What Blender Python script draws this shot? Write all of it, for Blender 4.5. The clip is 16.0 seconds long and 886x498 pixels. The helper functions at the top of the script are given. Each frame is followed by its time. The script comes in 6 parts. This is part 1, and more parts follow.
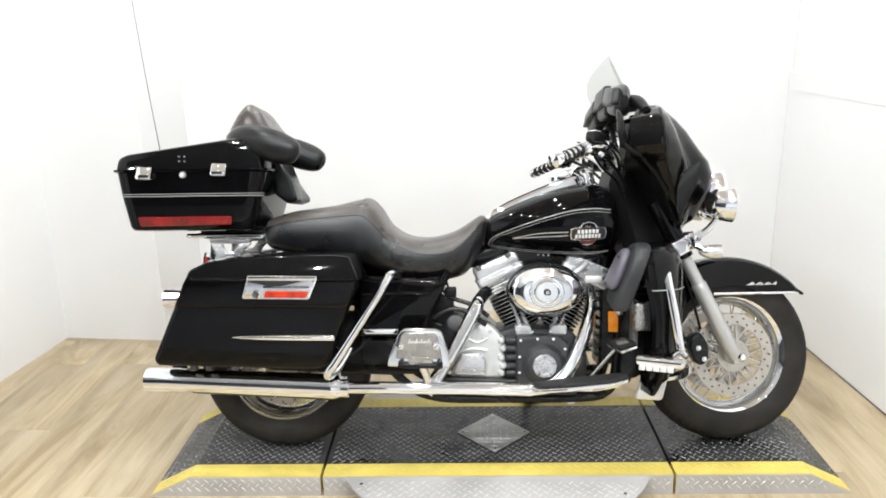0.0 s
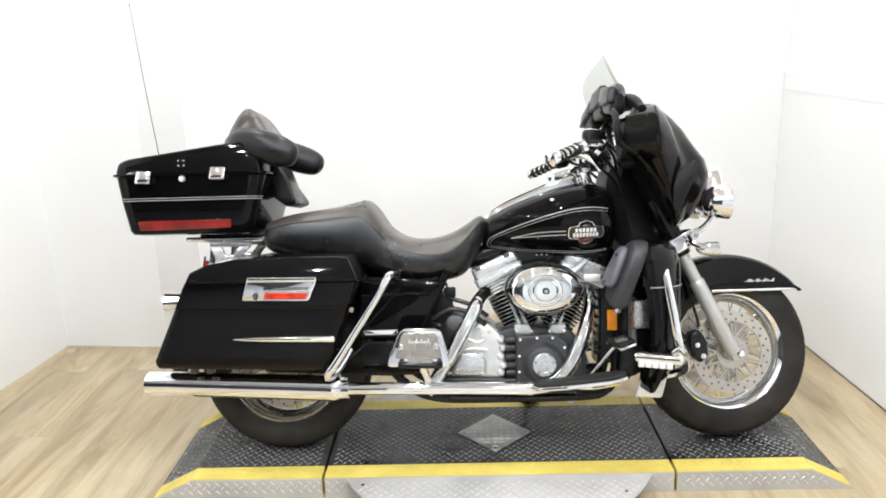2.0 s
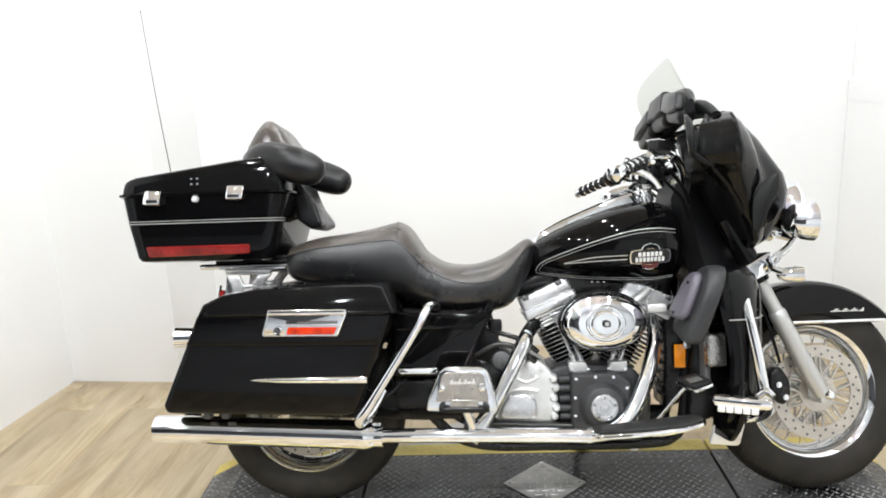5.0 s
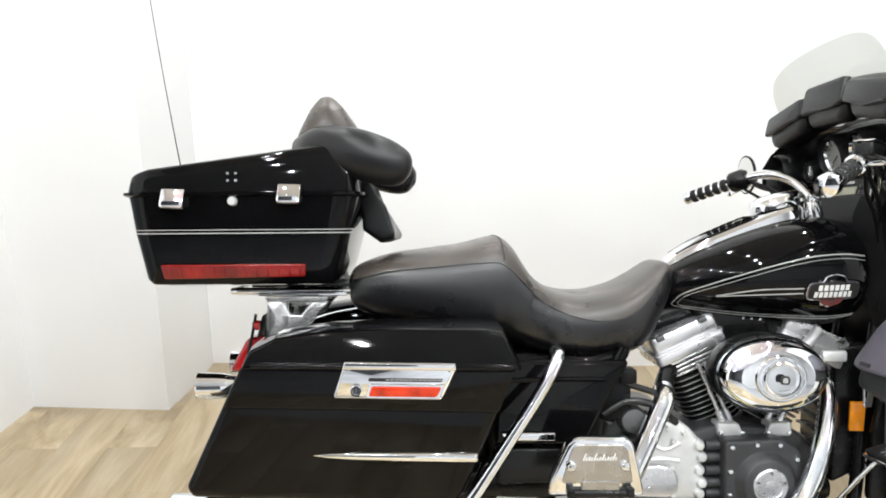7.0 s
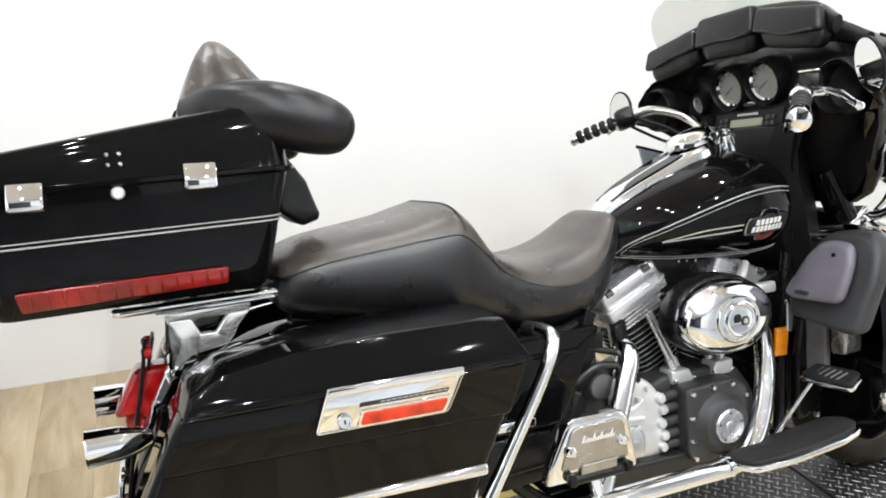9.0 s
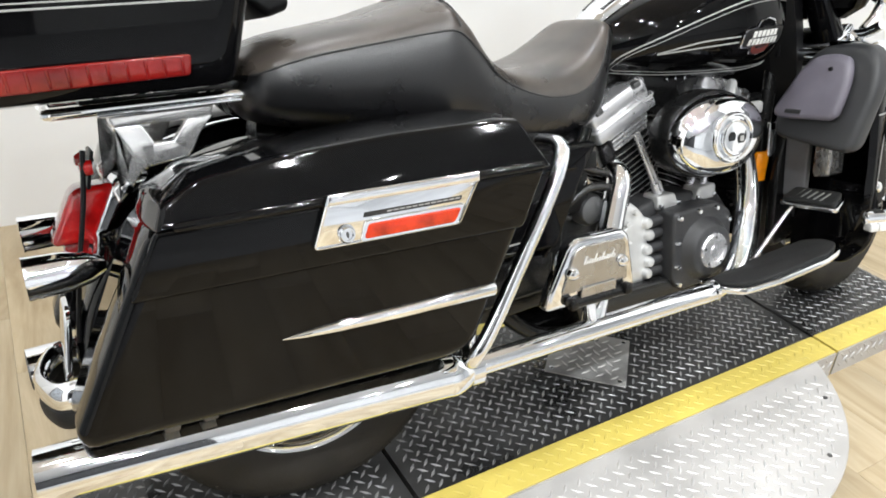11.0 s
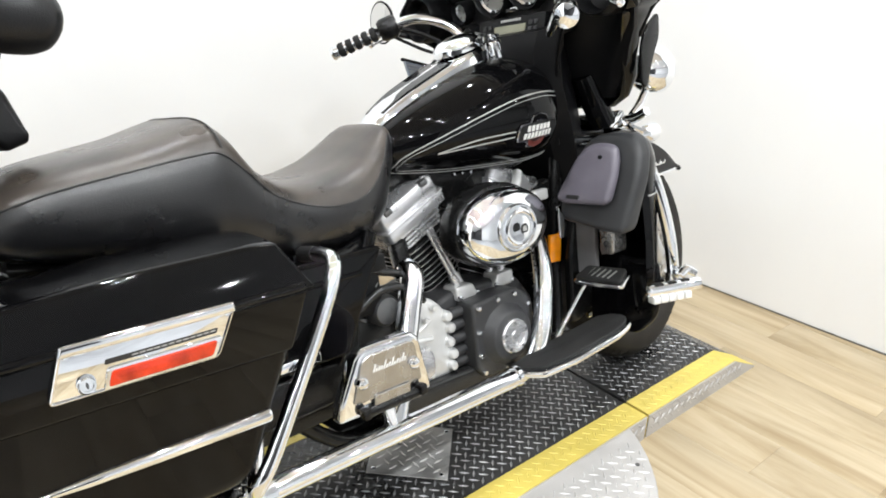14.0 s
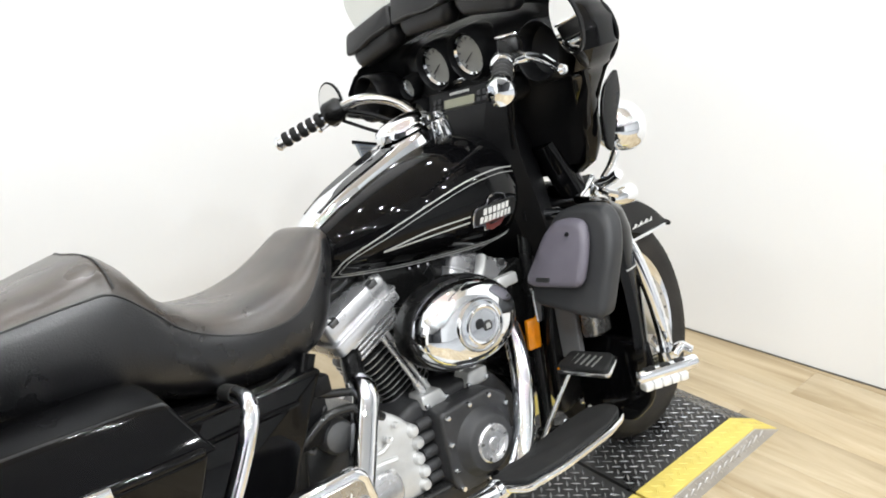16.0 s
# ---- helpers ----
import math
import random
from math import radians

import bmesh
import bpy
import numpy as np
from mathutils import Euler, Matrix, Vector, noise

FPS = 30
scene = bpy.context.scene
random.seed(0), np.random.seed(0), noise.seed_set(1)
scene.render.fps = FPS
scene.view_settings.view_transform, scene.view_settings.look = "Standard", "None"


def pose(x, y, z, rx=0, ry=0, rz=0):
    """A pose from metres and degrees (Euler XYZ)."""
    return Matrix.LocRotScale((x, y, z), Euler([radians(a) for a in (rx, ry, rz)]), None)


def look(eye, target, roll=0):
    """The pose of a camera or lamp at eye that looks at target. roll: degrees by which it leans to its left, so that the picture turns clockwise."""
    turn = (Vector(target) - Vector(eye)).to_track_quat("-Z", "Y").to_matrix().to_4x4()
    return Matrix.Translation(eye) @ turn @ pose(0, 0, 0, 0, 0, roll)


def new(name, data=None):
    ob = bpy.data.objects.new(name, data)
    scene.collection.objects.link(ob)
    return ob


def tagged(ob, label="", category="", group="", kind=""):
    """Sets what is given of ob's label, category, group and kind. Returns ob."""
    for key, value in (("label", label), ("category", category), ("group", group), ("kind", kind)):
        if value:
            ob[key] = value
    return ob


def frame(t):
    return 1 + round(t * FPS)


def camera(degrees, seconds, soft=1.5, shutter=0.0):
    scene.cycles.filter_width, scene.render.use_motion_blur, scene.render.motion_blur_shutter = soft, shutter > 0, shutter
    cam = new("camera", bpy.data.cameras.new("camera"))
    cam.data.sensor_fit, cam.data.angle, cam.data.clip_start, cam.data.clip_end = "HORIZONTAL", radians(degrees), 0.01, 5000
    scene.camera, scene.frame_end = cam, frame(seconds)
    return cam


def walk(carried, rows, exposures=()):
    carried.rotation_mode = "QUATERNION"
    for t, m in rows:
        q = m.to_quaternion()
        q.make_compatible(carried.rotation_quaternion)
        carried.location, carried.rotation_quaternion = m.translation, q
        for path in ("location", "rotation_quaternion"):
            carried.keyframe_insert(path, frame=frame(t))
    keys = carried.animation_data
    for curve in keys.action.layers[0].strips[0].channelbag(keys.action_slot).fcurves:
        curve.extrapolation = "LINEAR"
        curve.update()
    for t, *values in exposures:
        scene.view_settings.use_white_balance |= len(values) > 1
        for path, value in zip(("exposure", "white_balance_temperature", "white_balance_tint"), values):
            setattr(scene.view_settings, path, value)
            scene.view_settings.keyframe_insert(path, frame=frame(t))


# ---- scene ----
cam = camera(60.6, 16.0, 1.8)
PATH = [
    (0, (-0.109, -2.54, 1.468), (-0.182, -0.622, 0.904), -1.2),
    (0.5, (-0.111, -2.549, 1.457), (-0.18, -0.628, 0.904), -1.4),
    (1, (-0.105, -2.549, 1.451), (-0.177, -0.627, 0.905), -1.7),
    (1.5, (-0.107, -2.558, 1.447), (-0.183, -0.634, 0.905), -1.6),
    (2, (-0.105, -2.559, 1.444), (-0.177, -0.635, 0.902), -1.9),
    (2.5, (-0.093, -2.562, 1.447), (-0.18, -0.637, 0.912), -2.5),
    (3, (-0.112, -2.556, 1.448), (-0.186, -0.632, 0.904), -2.6),
    (3.2, (-0.1, -2.562, 1.444), (-0.191, -0.638, 0.906), -2.4),
    (5.3, (-0.244, -2.164, 1.363), (-0.365, -0.218, 0.919), -2.5),
    (5.5, (-0.275, -2.086, 1.355), (-0.535, -0.143, 0.957), -1.7),
    (6, (-0.389, -1.972, 1.336), (-0.676, -0.054, 0.846), -0.3),
    (6.5, (-0.559, -1.854, 1.349), (-0.569, 0.06, 0.769), -3.0),
    (7, (-0.64, -1.689, 1.346), (-0.61, 0.238, 0.813), -0.2),
    (7.5, (-0.712, -1.52, 1.321), (-0.678, 0.399, 0.758), -1.4),
    (8, (-0.885, -1.436, 1.341), (-0.579, 0.438, 0.712), -4.9),
    (8.2, (-0.926, -1.424, 1.355), (-0.468, 0.418, 0.726), -2.0),
    (10.3, (-1.162, -1.111, 1.17), (-0.301, 0.407, 0.195), 0.1),
    (10.5, (-1.17, -1.122, 1.15), (-0.322, 0.373, 0.127), 1.5),
    (10.7, (-1.169, -1.121, 1.158), (-0.307, 0.372, 0.142), 1.9),
    (11, (-1.147, -1.128, 1.152), (-0.25, 0.369, 0.176), 2.8),
    (11.5, (-1.096, -1.156, 1.163), (-0.092, 0.291, 0.215), 2.3),
    (12, (-1.057, -1.182, 1.172), (0.016, 0.223, 0.236), 1.5),
    (12.5, (-1.032, -1.194, 1.178), (0.09, 0.182, 0.259), 1.2),
    (13, (-1.012, -1.195, 1.197), (0.143, 0.183, 0.32), 0.8),
    (13.5, (-0.996, -1.187, 1.216), (0.207, 0.185, 0.396), 1.9),
    (14, (-0.99, -1.184, 1.228), (0.215, 0.191, 0.419), 2.4),
    (14.5, (-0.984, -1.172, 1.239), (0.235, 0.211, 0.463), 2.7),
    (15, (-1.001, -1.165, 1.269), (0.298, 0.164, 0.532), 4.4),
    (15.5, (-0.97, -1.154, 1.267), (0.359, 0.124, 0.493), -2.8),
    (16, (-0.748, -1.125, 1.268), (0.438, 0.325, 0.566), -4.0),
]
walk(cam, [(t, look(e, g, r)) for t, e, g, r in PATH])
scene.view_settings.exposure = 0.0

# ---- light ----
world = bpy.data.worlds.new("world")
scene.world = world
world.use_nodes = True
world.node_tree.nodes["Background"].inputs[0].default_value = (0.9, 0.95, 1.0, 1)
world.node_tree.nodes["Background"].inputs[1].default_value = 0.25


def downlight(name, x, y, z, size, power, colour):
    d = bpy.data.lights.new(name, "AREA")
    d.shape, d.size, d.energy, d.color = "DISK", size, power, colour
    o = new(name, d)
    o.matrix_world = pose(x, y, z)
    return o


CEIL = 3.0
LAMPS = [(x, y, k) for y, k in ((0.80, 0.84), (-0.45, 0.72), (-1.35, 1.2), (-2.2, 1.65)) for x in (-1.55, -0.4, 0.75)]
LAMPS += [(x, y, 1.35) for y in (-3.3, -4.7) for x in (-3.4, -1.5, 0.4, 2.3)]
LAMP_POWER = 14.6
for lx, ly, k in LAMPS:
    downlight("lamp_glow", lx, ly, CEIL - 0.075, 0.055, LAMP_POWER * k, (0.935, 0.972, 1.0))


# ---- materials ----
def mat(name, colour, rough=0.5, metal=0.0, var=0.0, scale=8.0, bump=0.0, bscale=60.0, coat=0.0, rvar=0.0, obj_var=0.0, spec=0.5, detail=5.0):
    """Surface with colour drift at two scales, rough drift and fine relief."""
    m = bpy.data.materials.new(name)
    m.use_nodes = True
    nt = m.node_tree
    nd, ln = nt.nodes, nt.links
    b = nd["Principled BSDF"]
    b.inputs["Base Color"].default_value = (*colour, 1)
    b.inputs["Roughness"].default_value = rough
    b.inputs["Metallic"].default_value = metal
    b.inputs["Coat Weight"].default_value = coat
    b.inputs["Coat Roughness"].default_value = 0.03
    b.inputs["Specular IOR Level"].default_value = spec
    tc = nd.new("ShaderNodeTexCoord")
    n1 = nd.new("ShaderNodeTexNoise")
    n1.inputs["Scale"].default_value, n1.inputs["Detail"].default_value = scale, detail
    ln.new(tc.outputs["Object"], n1.inputs["Vector"])
    n2 = nd.new("ShaderNodeTexNoise")
    n2.inputs["Scale"].default_value, n2.inputs["Detail"].default_value = bscale, 3.0
    ln.new(tc.outputs["Object"], n2.inputs["Vector"])
    if var or obj_var:
        mp = nd.new("ShaderNodeMapRange")
        mp.inputs["From Min"].default_value, mp.inputs["From Max"].default_value = 0.3, 0.7
        mp.inputs["To Min"].default_value, mp.inputs["To Max"].default_value = 1 - var, 1 + var
        ln.new(n1.outputs["Fac"], mp.inputs["Value"])
        hs = nd.new("ShaderNodeHueSaturation")
        hs.inputs["Color"].default_value = (*colour, 1)
        last = mp.outputs["Result"]
        if obj_var:
            oi = nd.new("ShaderNodeObjectInfo")
            m2 = nd.new("ShaderNodeMapRange")
            m2.inputs["To Min"].default_value, m2.inputs["To Max"].default_value = 1 - obj_var, 1 + obj_var
            ln.new(oi.outputs["Random"], m2.inputs["Value"])
            mu = nd.new("ShaderNodeMath")
            mu.operation = "MULTIPLY"
            ln.new(last, mu.inputs[0])
            ln.new(m2.outputs["Result"], mu.inputs[1])
            last = mu.outputs[0]
        ln.new(last, hs.inputs["Value"])
        ln.new(hs.outputs["Color"], b.inputs["Base Color"])
    if rvar:
        m3 = nd.new("ShaderNodeMapRange")
        m3.inputs["From Min"].default_value, m3.inputs["From Max"].default_value = 0.3, 0.7
        m3.inputs["To Min"].default_value, m3.inputs["To Max"].default_value = max(0.01, rough - rvar), rough + rvar
        ln.new(n1.outputs["Fac"], m3.inputs["Value"])
        ln.new(m3.outputs["Result"], b.inputs["Roughness"])
    if bump:
        bp = nd.new("ShaderNodeBump")
        bp.inputs["Strength"].default_value, bp.inputs["Distance"].default_value = bump, 0.002
        ln.new(n2.outputs["Fac"], bp.inputs["Height"])
        ln.new(bp.outputs["Normal"], b.inputs["Normal"])
    return m


PAINT = mat("black_gloss_paint", (0.0025, 0.0025, 0.0028), 0.034, var=0.3, scale=5, rvar=0.014, spec=0.21)
CHROME = mat("chrome", (0.88, 0.90, 0.93), 0.035, 1.0, var=0.04, scale=6, rvar=0.02)
ALU = mat("cast_aluminium", (0.64, 0.64, 0.63), 0.37, 0.55, var=0.14, scale=14, bump=0.25, bscale=220, rvar=0.1)
FORK = mat("silver_fork_paint", (0.50, 0.50, 0.49), 0.33, 0.6, var=0.05, scale=12, rvar=0.06)
WRINKLE = mat("black_wrinkle_paint", (0.027, 0.027, 0.0285), 0.42, var=0.25, scale=20, bump=0.5, bscale=600)
FIN_BLACK = mat("black_fin_paint", (0.012, 0.012, 0.012), 0.26, var=0.2, scale=20)
FIN_EDGE = mat("bare_fin_edge", (0.45, 0.45, 0.44), 0.35, 0.9, var=0.15, scale=40)
LEATHER = mat("black_vinyl_leather", (0.0060, 0.0060, 0.0066), 0.31, var=0.35, scale=7, bump=0.20, bscale=380, rvar=0.07, spec=0.36)


def worn_sheen_leather():
    """Black leather; the top panel, marked by the mesh, has wear and sheen in its brown-grey."""
    m = mat("worn_sheen_black_leather", (0.0060, 0.0060, 0.0066), 0.29, bump=0.20, bscale=380, rvar=0.05, spec=0.62)
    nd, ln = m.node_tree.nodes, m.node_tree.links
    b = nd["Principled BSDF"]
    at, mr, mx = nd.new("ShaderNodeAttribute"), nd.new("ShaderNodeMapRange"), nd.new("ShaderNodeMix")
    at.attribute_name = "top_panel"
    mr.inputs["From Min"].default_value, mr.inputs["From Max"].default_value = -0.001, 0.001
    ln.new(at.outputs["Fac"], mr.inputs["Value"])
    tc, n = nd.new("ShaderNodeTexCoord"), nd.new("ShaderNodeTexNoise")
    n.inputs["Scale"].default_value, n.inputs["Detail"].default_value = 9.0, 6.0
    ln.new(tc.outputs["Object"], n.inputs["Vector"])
    # brown-grey ramp: worn leather plus the sheen seen on the top, as base colour
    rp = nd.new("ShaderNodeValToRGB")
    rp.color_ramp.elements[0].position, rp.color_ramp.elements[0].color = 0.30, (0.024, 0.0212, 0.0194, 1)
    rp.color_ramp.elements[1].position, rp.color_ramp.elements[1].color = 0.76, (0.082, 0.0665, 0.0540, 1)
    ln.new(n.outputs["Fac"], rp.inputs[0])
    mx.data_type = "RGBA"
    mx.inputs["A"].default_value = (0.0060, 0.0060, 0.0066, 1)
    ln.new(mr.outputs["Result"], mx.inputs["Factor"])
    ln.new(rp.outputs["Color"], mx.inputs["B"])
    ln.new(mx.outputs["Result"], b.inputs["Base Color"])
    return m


WORN_SHEEN = worn_sheen_leather()
# backrest: black leather's brown sheen put into a lighter, patchy base colour
SHEENBACK = mat("brown_sheen_backrest_leather", (0.042, 0.0345, 0.0290), 0.25, var=0.65, scale=13, bump=0.20, bscale=380, rvar=0.07, spec=0.62)
SILVER = mat("silver_engine_paint", (0.61, 0.61, 0.62), 0.27, 0.75, var=0.08, scale=16, bump=0.15, bscale=260, rvar=0.06)
PIPING = mat("black_piping", (0.02, 0.02, 0.02), 0.45, bump=0.2, bscale=500)
RUBBER = mat("black_rubber", (0.013, 0.0128, 0.0125), 0.62, var=0.35, scale=9, bump=0.35, bscale=300, spec=0.22)
TYRE = mat("dusty_tyre_rubber", (0.022, 0.0198, 0.0176), 0.66, var=0.45, scale=7, bump=0.35, bscale=300, spec=0.22)
PLASTIC = mat("black_plastic", (0.0055, 0.0055, 0.006), 0.40, var=0.2, scale=10, bump=0.15, bscale=500, spec=0.16)
BRUSHED = mat("brushed_grey_metal", (0.40, 0.39, 0.375), 0.26, 0.85, var=0.1, scale=30, rvar=0.06)
POLISHED = mat("polished_aluminium", (0.86, 0.86, 0.85), 0.18, 0.5, var=0.06, scale=18, rvar=0.05)
STRUTALU = mat("bright_aluminium", (0.88, 0.88, 0.88), 0.20, 0.85, var=0.06, scale=18, rvar=0.06)
SATIN = mat("black_satin_paint", (0.005, 0.005, 0.005), 0.25, var=0.2, scale=10, rvar=0.05, spec=0.3)
RIBGREY = mat("blue_grey_panel", (0.30, 0.33, 0.38), 0.4, 0.2, var=0.1, scale=20)
BRACKET = mat("grey_bracket_paint", (0.15, 0.15, 0.155), 0.42, var=0.12, scale=14, rvar=0.06)
GREYLID = mat("faded_purple_grey_lid", (0.105, 0.096, 0.118), 0.42, var=0.22, scale=9, bump=0.3, bscale=500, rvar=0.08)
GREYPANEL = mat("grey_plastic", (0.026, 0.0265, 0.028), 0.40, var=0.2, scale=8, bump=0.2, bscale=400, spec=0.35)
DISC = mat("brushed_brake_steel", (0.50, 0.47, 0.43), 0.32, 0.9, var=0.12, scale=22, rvar=0.08)
RED = mat("red_lens", (0.34, 0.006, 0.006), 0.12, var=0.5, scale=26, coat=0.7, bump=0.6, bscale=110)
DARKRED = mat("dark_red_lens", (0.19, 0.007, 0.006), 0.14, var=0.4, scale=20, coat=0.35, bump=0.25, bscale=140)
ORANGE = mat("orange_red_lens", (0.50, 0.028, 0.004), 0.14, var=0.35, scale=40, coat=0.3, bump=0.3, bscale=160)
AMBER = mat("amber_lens", (0.80, 0.26, 0.004), 0.2, var=0.15, scale=30, coat=0.5, bump=0.3, bscale=160)
PINSTRIPE = mat("silver_pinstripe", (0.42, 0.42, 0.41), 0.3, 0.3, var=0.05)
WHITEPAINT = mat("white_lettering", (0.75, 0.75, 0.73), 0.35, var=0.04)
DARKPAINT = mat("dark_lettering", (0.015, 0.015, 0.015), 0.4)
EMBRED = mat("emblem_red", (0.17, 0.042, 0.036), 0.3, var=0.1)
GAUGEFACE = mat("silver_gauge_face", (0.20, 0.20, 0.188), 0.4, 0.2, var=0.05, scale=30)
SCREEN = mat("grey_green_display", (0.20, 0.20, 0.14), 0.25, var=0.05, scale=20)
MIRROR = mat("mirror_glass", (0.88, 0.88, 0.87), 0.02, 1.0)
WALL = mat("white_wall_paint", (0.80, 0.80, 0.797), 0.6, var=0.025, scale=1.1, bump=0.06, bscale=160)
CEILPAINT = mat("beige_ceiling_paint", (0.64, 0.580, 0.510), 0.7, var=0.02, scale=2, bump=0.05)
SHOPFLOOR = mat("pale_grey_shop_floor", (0.36, 0.362, 0.37), 0.55, var=0.16, scale=2.2, bump=0.15, bscale=90, rvar=0.1)
SHOPWALL = mat("dark_grey_wall_paint", (0.048, 0.048, 0.050), 0.6, var=0.15, scale=2, bump=0.05)
TREADBLACK = mat("black_tread_plate", (0.034, 0.0335, 0.033), 0.33, 0.1, var=0.7, scale=6, bump=0.15, bscale=120, rvar=0.12)
TREADTOP = mat("worn_tread_lugs", (0.25, 0.252, 0.256), 0.30, 0.55, var=0.55, scale=7, rvar=0.1)
YELLOW = mat("yellow_safety_paint", (0.64, 0.51, 0.115), 0.45, var=0.12, scale=9, bump=0.2, bscale=150, rvar=0.1)
ALUPLATE = mat("aluminium_tread_plate", (0.44, 0.425, 0.41), 0.5, 0.15, var=0.16, scale=6, bump=0.1, bscale=200, rvar=0.1)
# cornerwise deck plate: base darkened for the shade under the motorcycle
SHADEDPLATE = mat("shaded_worn_steel_plate", (0.40, 0.395, 0.38), 0.42, 0.5, var=0.3, scale=14, bump=0.15, bscale=200, rvar=0.1)
ALULUG = mat("aluminium_tread_lugs", (0.56, 0.55, 0.54), 0.40, 0.35, var=0.1, scale=12)
RUST = mat("rusty_steel_frame", (0.115, 0.085, 0.062), 0.55, 0.35, var=0.55, scale=13, bump=0.3, bscale=120)
MESHWIRE = mat("dark_mesh_wire", (0.10, 0.10, 0.105), 0.5, 0.5, var=0.2)
PALEPANEL = mat("pale_blue_white_panel", (0.66, 0.72, 0.80), 0.5, var=0.03)
LAMPCASE = mat("white_lamp_housing", (0.75, 0.75, 0.74), 0.45, var=0.02)
STEEL = mat("dark_steel", (0.12, 0.12, 0.12), 0.4, 0.8, var=0.2, scale=20)


def glass(name, tint, gloss):
    m = bpy.data.materials.new(name)
    m.use_nodes = True
    nd, ln = m.node_tree.nodes, m.node_tree.links
    out = nd["Material Output"]
    tr, gl, mx = nd.new("ShaderNodeBsdfTransparent"), nd.new("ShaderNodeBsdfGlossy"), nd.new("ShaderNodeMixShader")
    tr.inputs[0].default_value = (*tint, 1)
    gl.inputs["Roughness"].default_value = 0.03
    mx.inputs[0].default_value = gloss
    ln.new(tr.outputs[0], mx.inputs[1])
    ln.new(gl.outputs[0], mx.inputs[2])
    ln.new(mx.outputs[0], out.inputs["Surface"])
    return m


SHIELD = glass("smoked_clear_acrylic", (0.87, 0.878, 0.86), 0.05)
GLASS = glass("clear_glass", (0.93, 0.93, 0.93), 0.10)


def glow(name, colour, strength):
    m = bpy.data.materials.new(name)
    m.use_nodes = True
    b = m.node_tree.nodes["Principled BSDF"]
    b.inputs["Base Color"].default_value = (0.8, 0.8, 0.8, 1)
    b.inputs["Emission Color"].default_value = (*colour, 1)
    b.inputs["Emission Strength"].default_value = strength
    return m


TUBE = glow("lit_diffuser", (1, 0.97, 0.93), 12.0)


def plank_material():
    """Pale vinyl oak: grain stretched along y, tone from piece to piece."""
    m = bpy.data.materials.new("pale_oak_vinyl")
    m.use_nodes = True
    nd, ln = m.node_tree.nodes, m.node_tree.links
    b = nd["Principled BSDF"]
    tc, oi = nd.new("ShaderNodeTexCoord"), nd.new("ShaderNodeObjectInfo")
    add = nd.new("ShaderNodeVectorMath")
    add.operation = "MULTIPLY_ADD"
    ln.new(oi.outputs["Random"], add.inputs[0])
    add.inputs[1].default_value = (37, 53, 11)
    ln.new(tc.outputs["Object"], add.inputs[2])
    mp = nd.new("ShaderNodeMapping")
    mp.inputs["Scale"].default_value = (12, 1.3, 4)
    ln.new(add.outputs[0], mp.inputs["Vector"])
    n1 = nd.new("ShaderNodeTexNoise")
    n1.inputs["Scale"].default_value, n1.inputs["Detail"].default_value, n1.inputs["Roughness"].default_value = 1.0, 7, 0.65
    n1.inputs["Distortion"].default_value = 0.6
    ln.new(mp.outputs[0], n1.inputs["Vector"])
    mp2 = nd.new("ShaderNodeMapping")
    mp2.inputs["Scale"].default_value = (4.2, 1.0, 2)
    ln.new(add.outputs[0], mp2.inputs["Vector"])
    n2 = nd.new("ShaderNodeTexNoise")
    n2.inputs["Scale"].default_value, n2.inputs["Detail"].default_value = 1.0, 3
    ln.new(mp2.outputs[0], n2.inputs["Vector"])
    r1 = nd.new("ShaderNodeValToRGB")
    e = r1.color_ramp.elements
    e[0].position, e[0].color = 0.24, (0.25, 0.180, 0.098, 1)
    e[1].position, e[1].color = 0.76, (0.56, 0.478, 0.345, 1)
    mid = e.new(0.5)
    mid.color = (0.43, 0.348, 0.232, 1)
    ln.new(n1.outputs["Fac"], r1.inputs[0])
    mr = nd.new("ShaderNodeMapRange")
    mr.inputs["From Min"].default_value, mr.inputs["From Max"].default_value = 0.3, 0.7
    mr.inputs["To Min"].default_value, mr.inputs["To Max"].default_value = 0.86, 1.08
    ln.new(n2.outputs["Fac"], mr.inputs["Value"])
    m2 = nd.new("ShaderNodeMapRange")
    m2.inputs["To Min"].default_value, m2.inputs["To Max"].default_value = 0.985, 1.015
    ln.new(oi.outputs["Random"], m2.inputs["Value"])
    mu = nd.new("ShaderNodeMath")
    mu.operation = "MULTIPLY"
    ln.new(mr.outputs[0], mu.inputs[0])
    ln.new(m2.outputs[0], mu.inputs[1])
    hs = nd.new("ShaderNodeHueSaturation")
    ln.new(r1.outputs[0], hs.inputs["Color"])
    ln.new(mu.outputs[0], hs.inputs["Value"])
    hs.inputs["Saturation"].default_value = 1.09
    ln.new(hs.outputs[0], b.inputs["Base Color"])
    b.inputs["Roughness"].default_value = 0.42
    bp = nd.new("ShaderNodeBump")
    bp.inputs["Strength"].default_value, bp.inputs["Distance"].default_value = 0.15, 0.002
    ln.new(n1.outputs["Fac"], bp.inputs["Height"])
    ln.new(bp.outputs[0], b.inputs["Normal"])
    return m


PLANK = plank_material()


# ---- shaping ----
def finish(me, material, sharp=38):
    me.materials.append(material)
    for p in me.polygons:
        p.use_smooth = len(p.vertices) < 7
    me.set_sharp_from_angle(angle=radians(sharp))
    return me


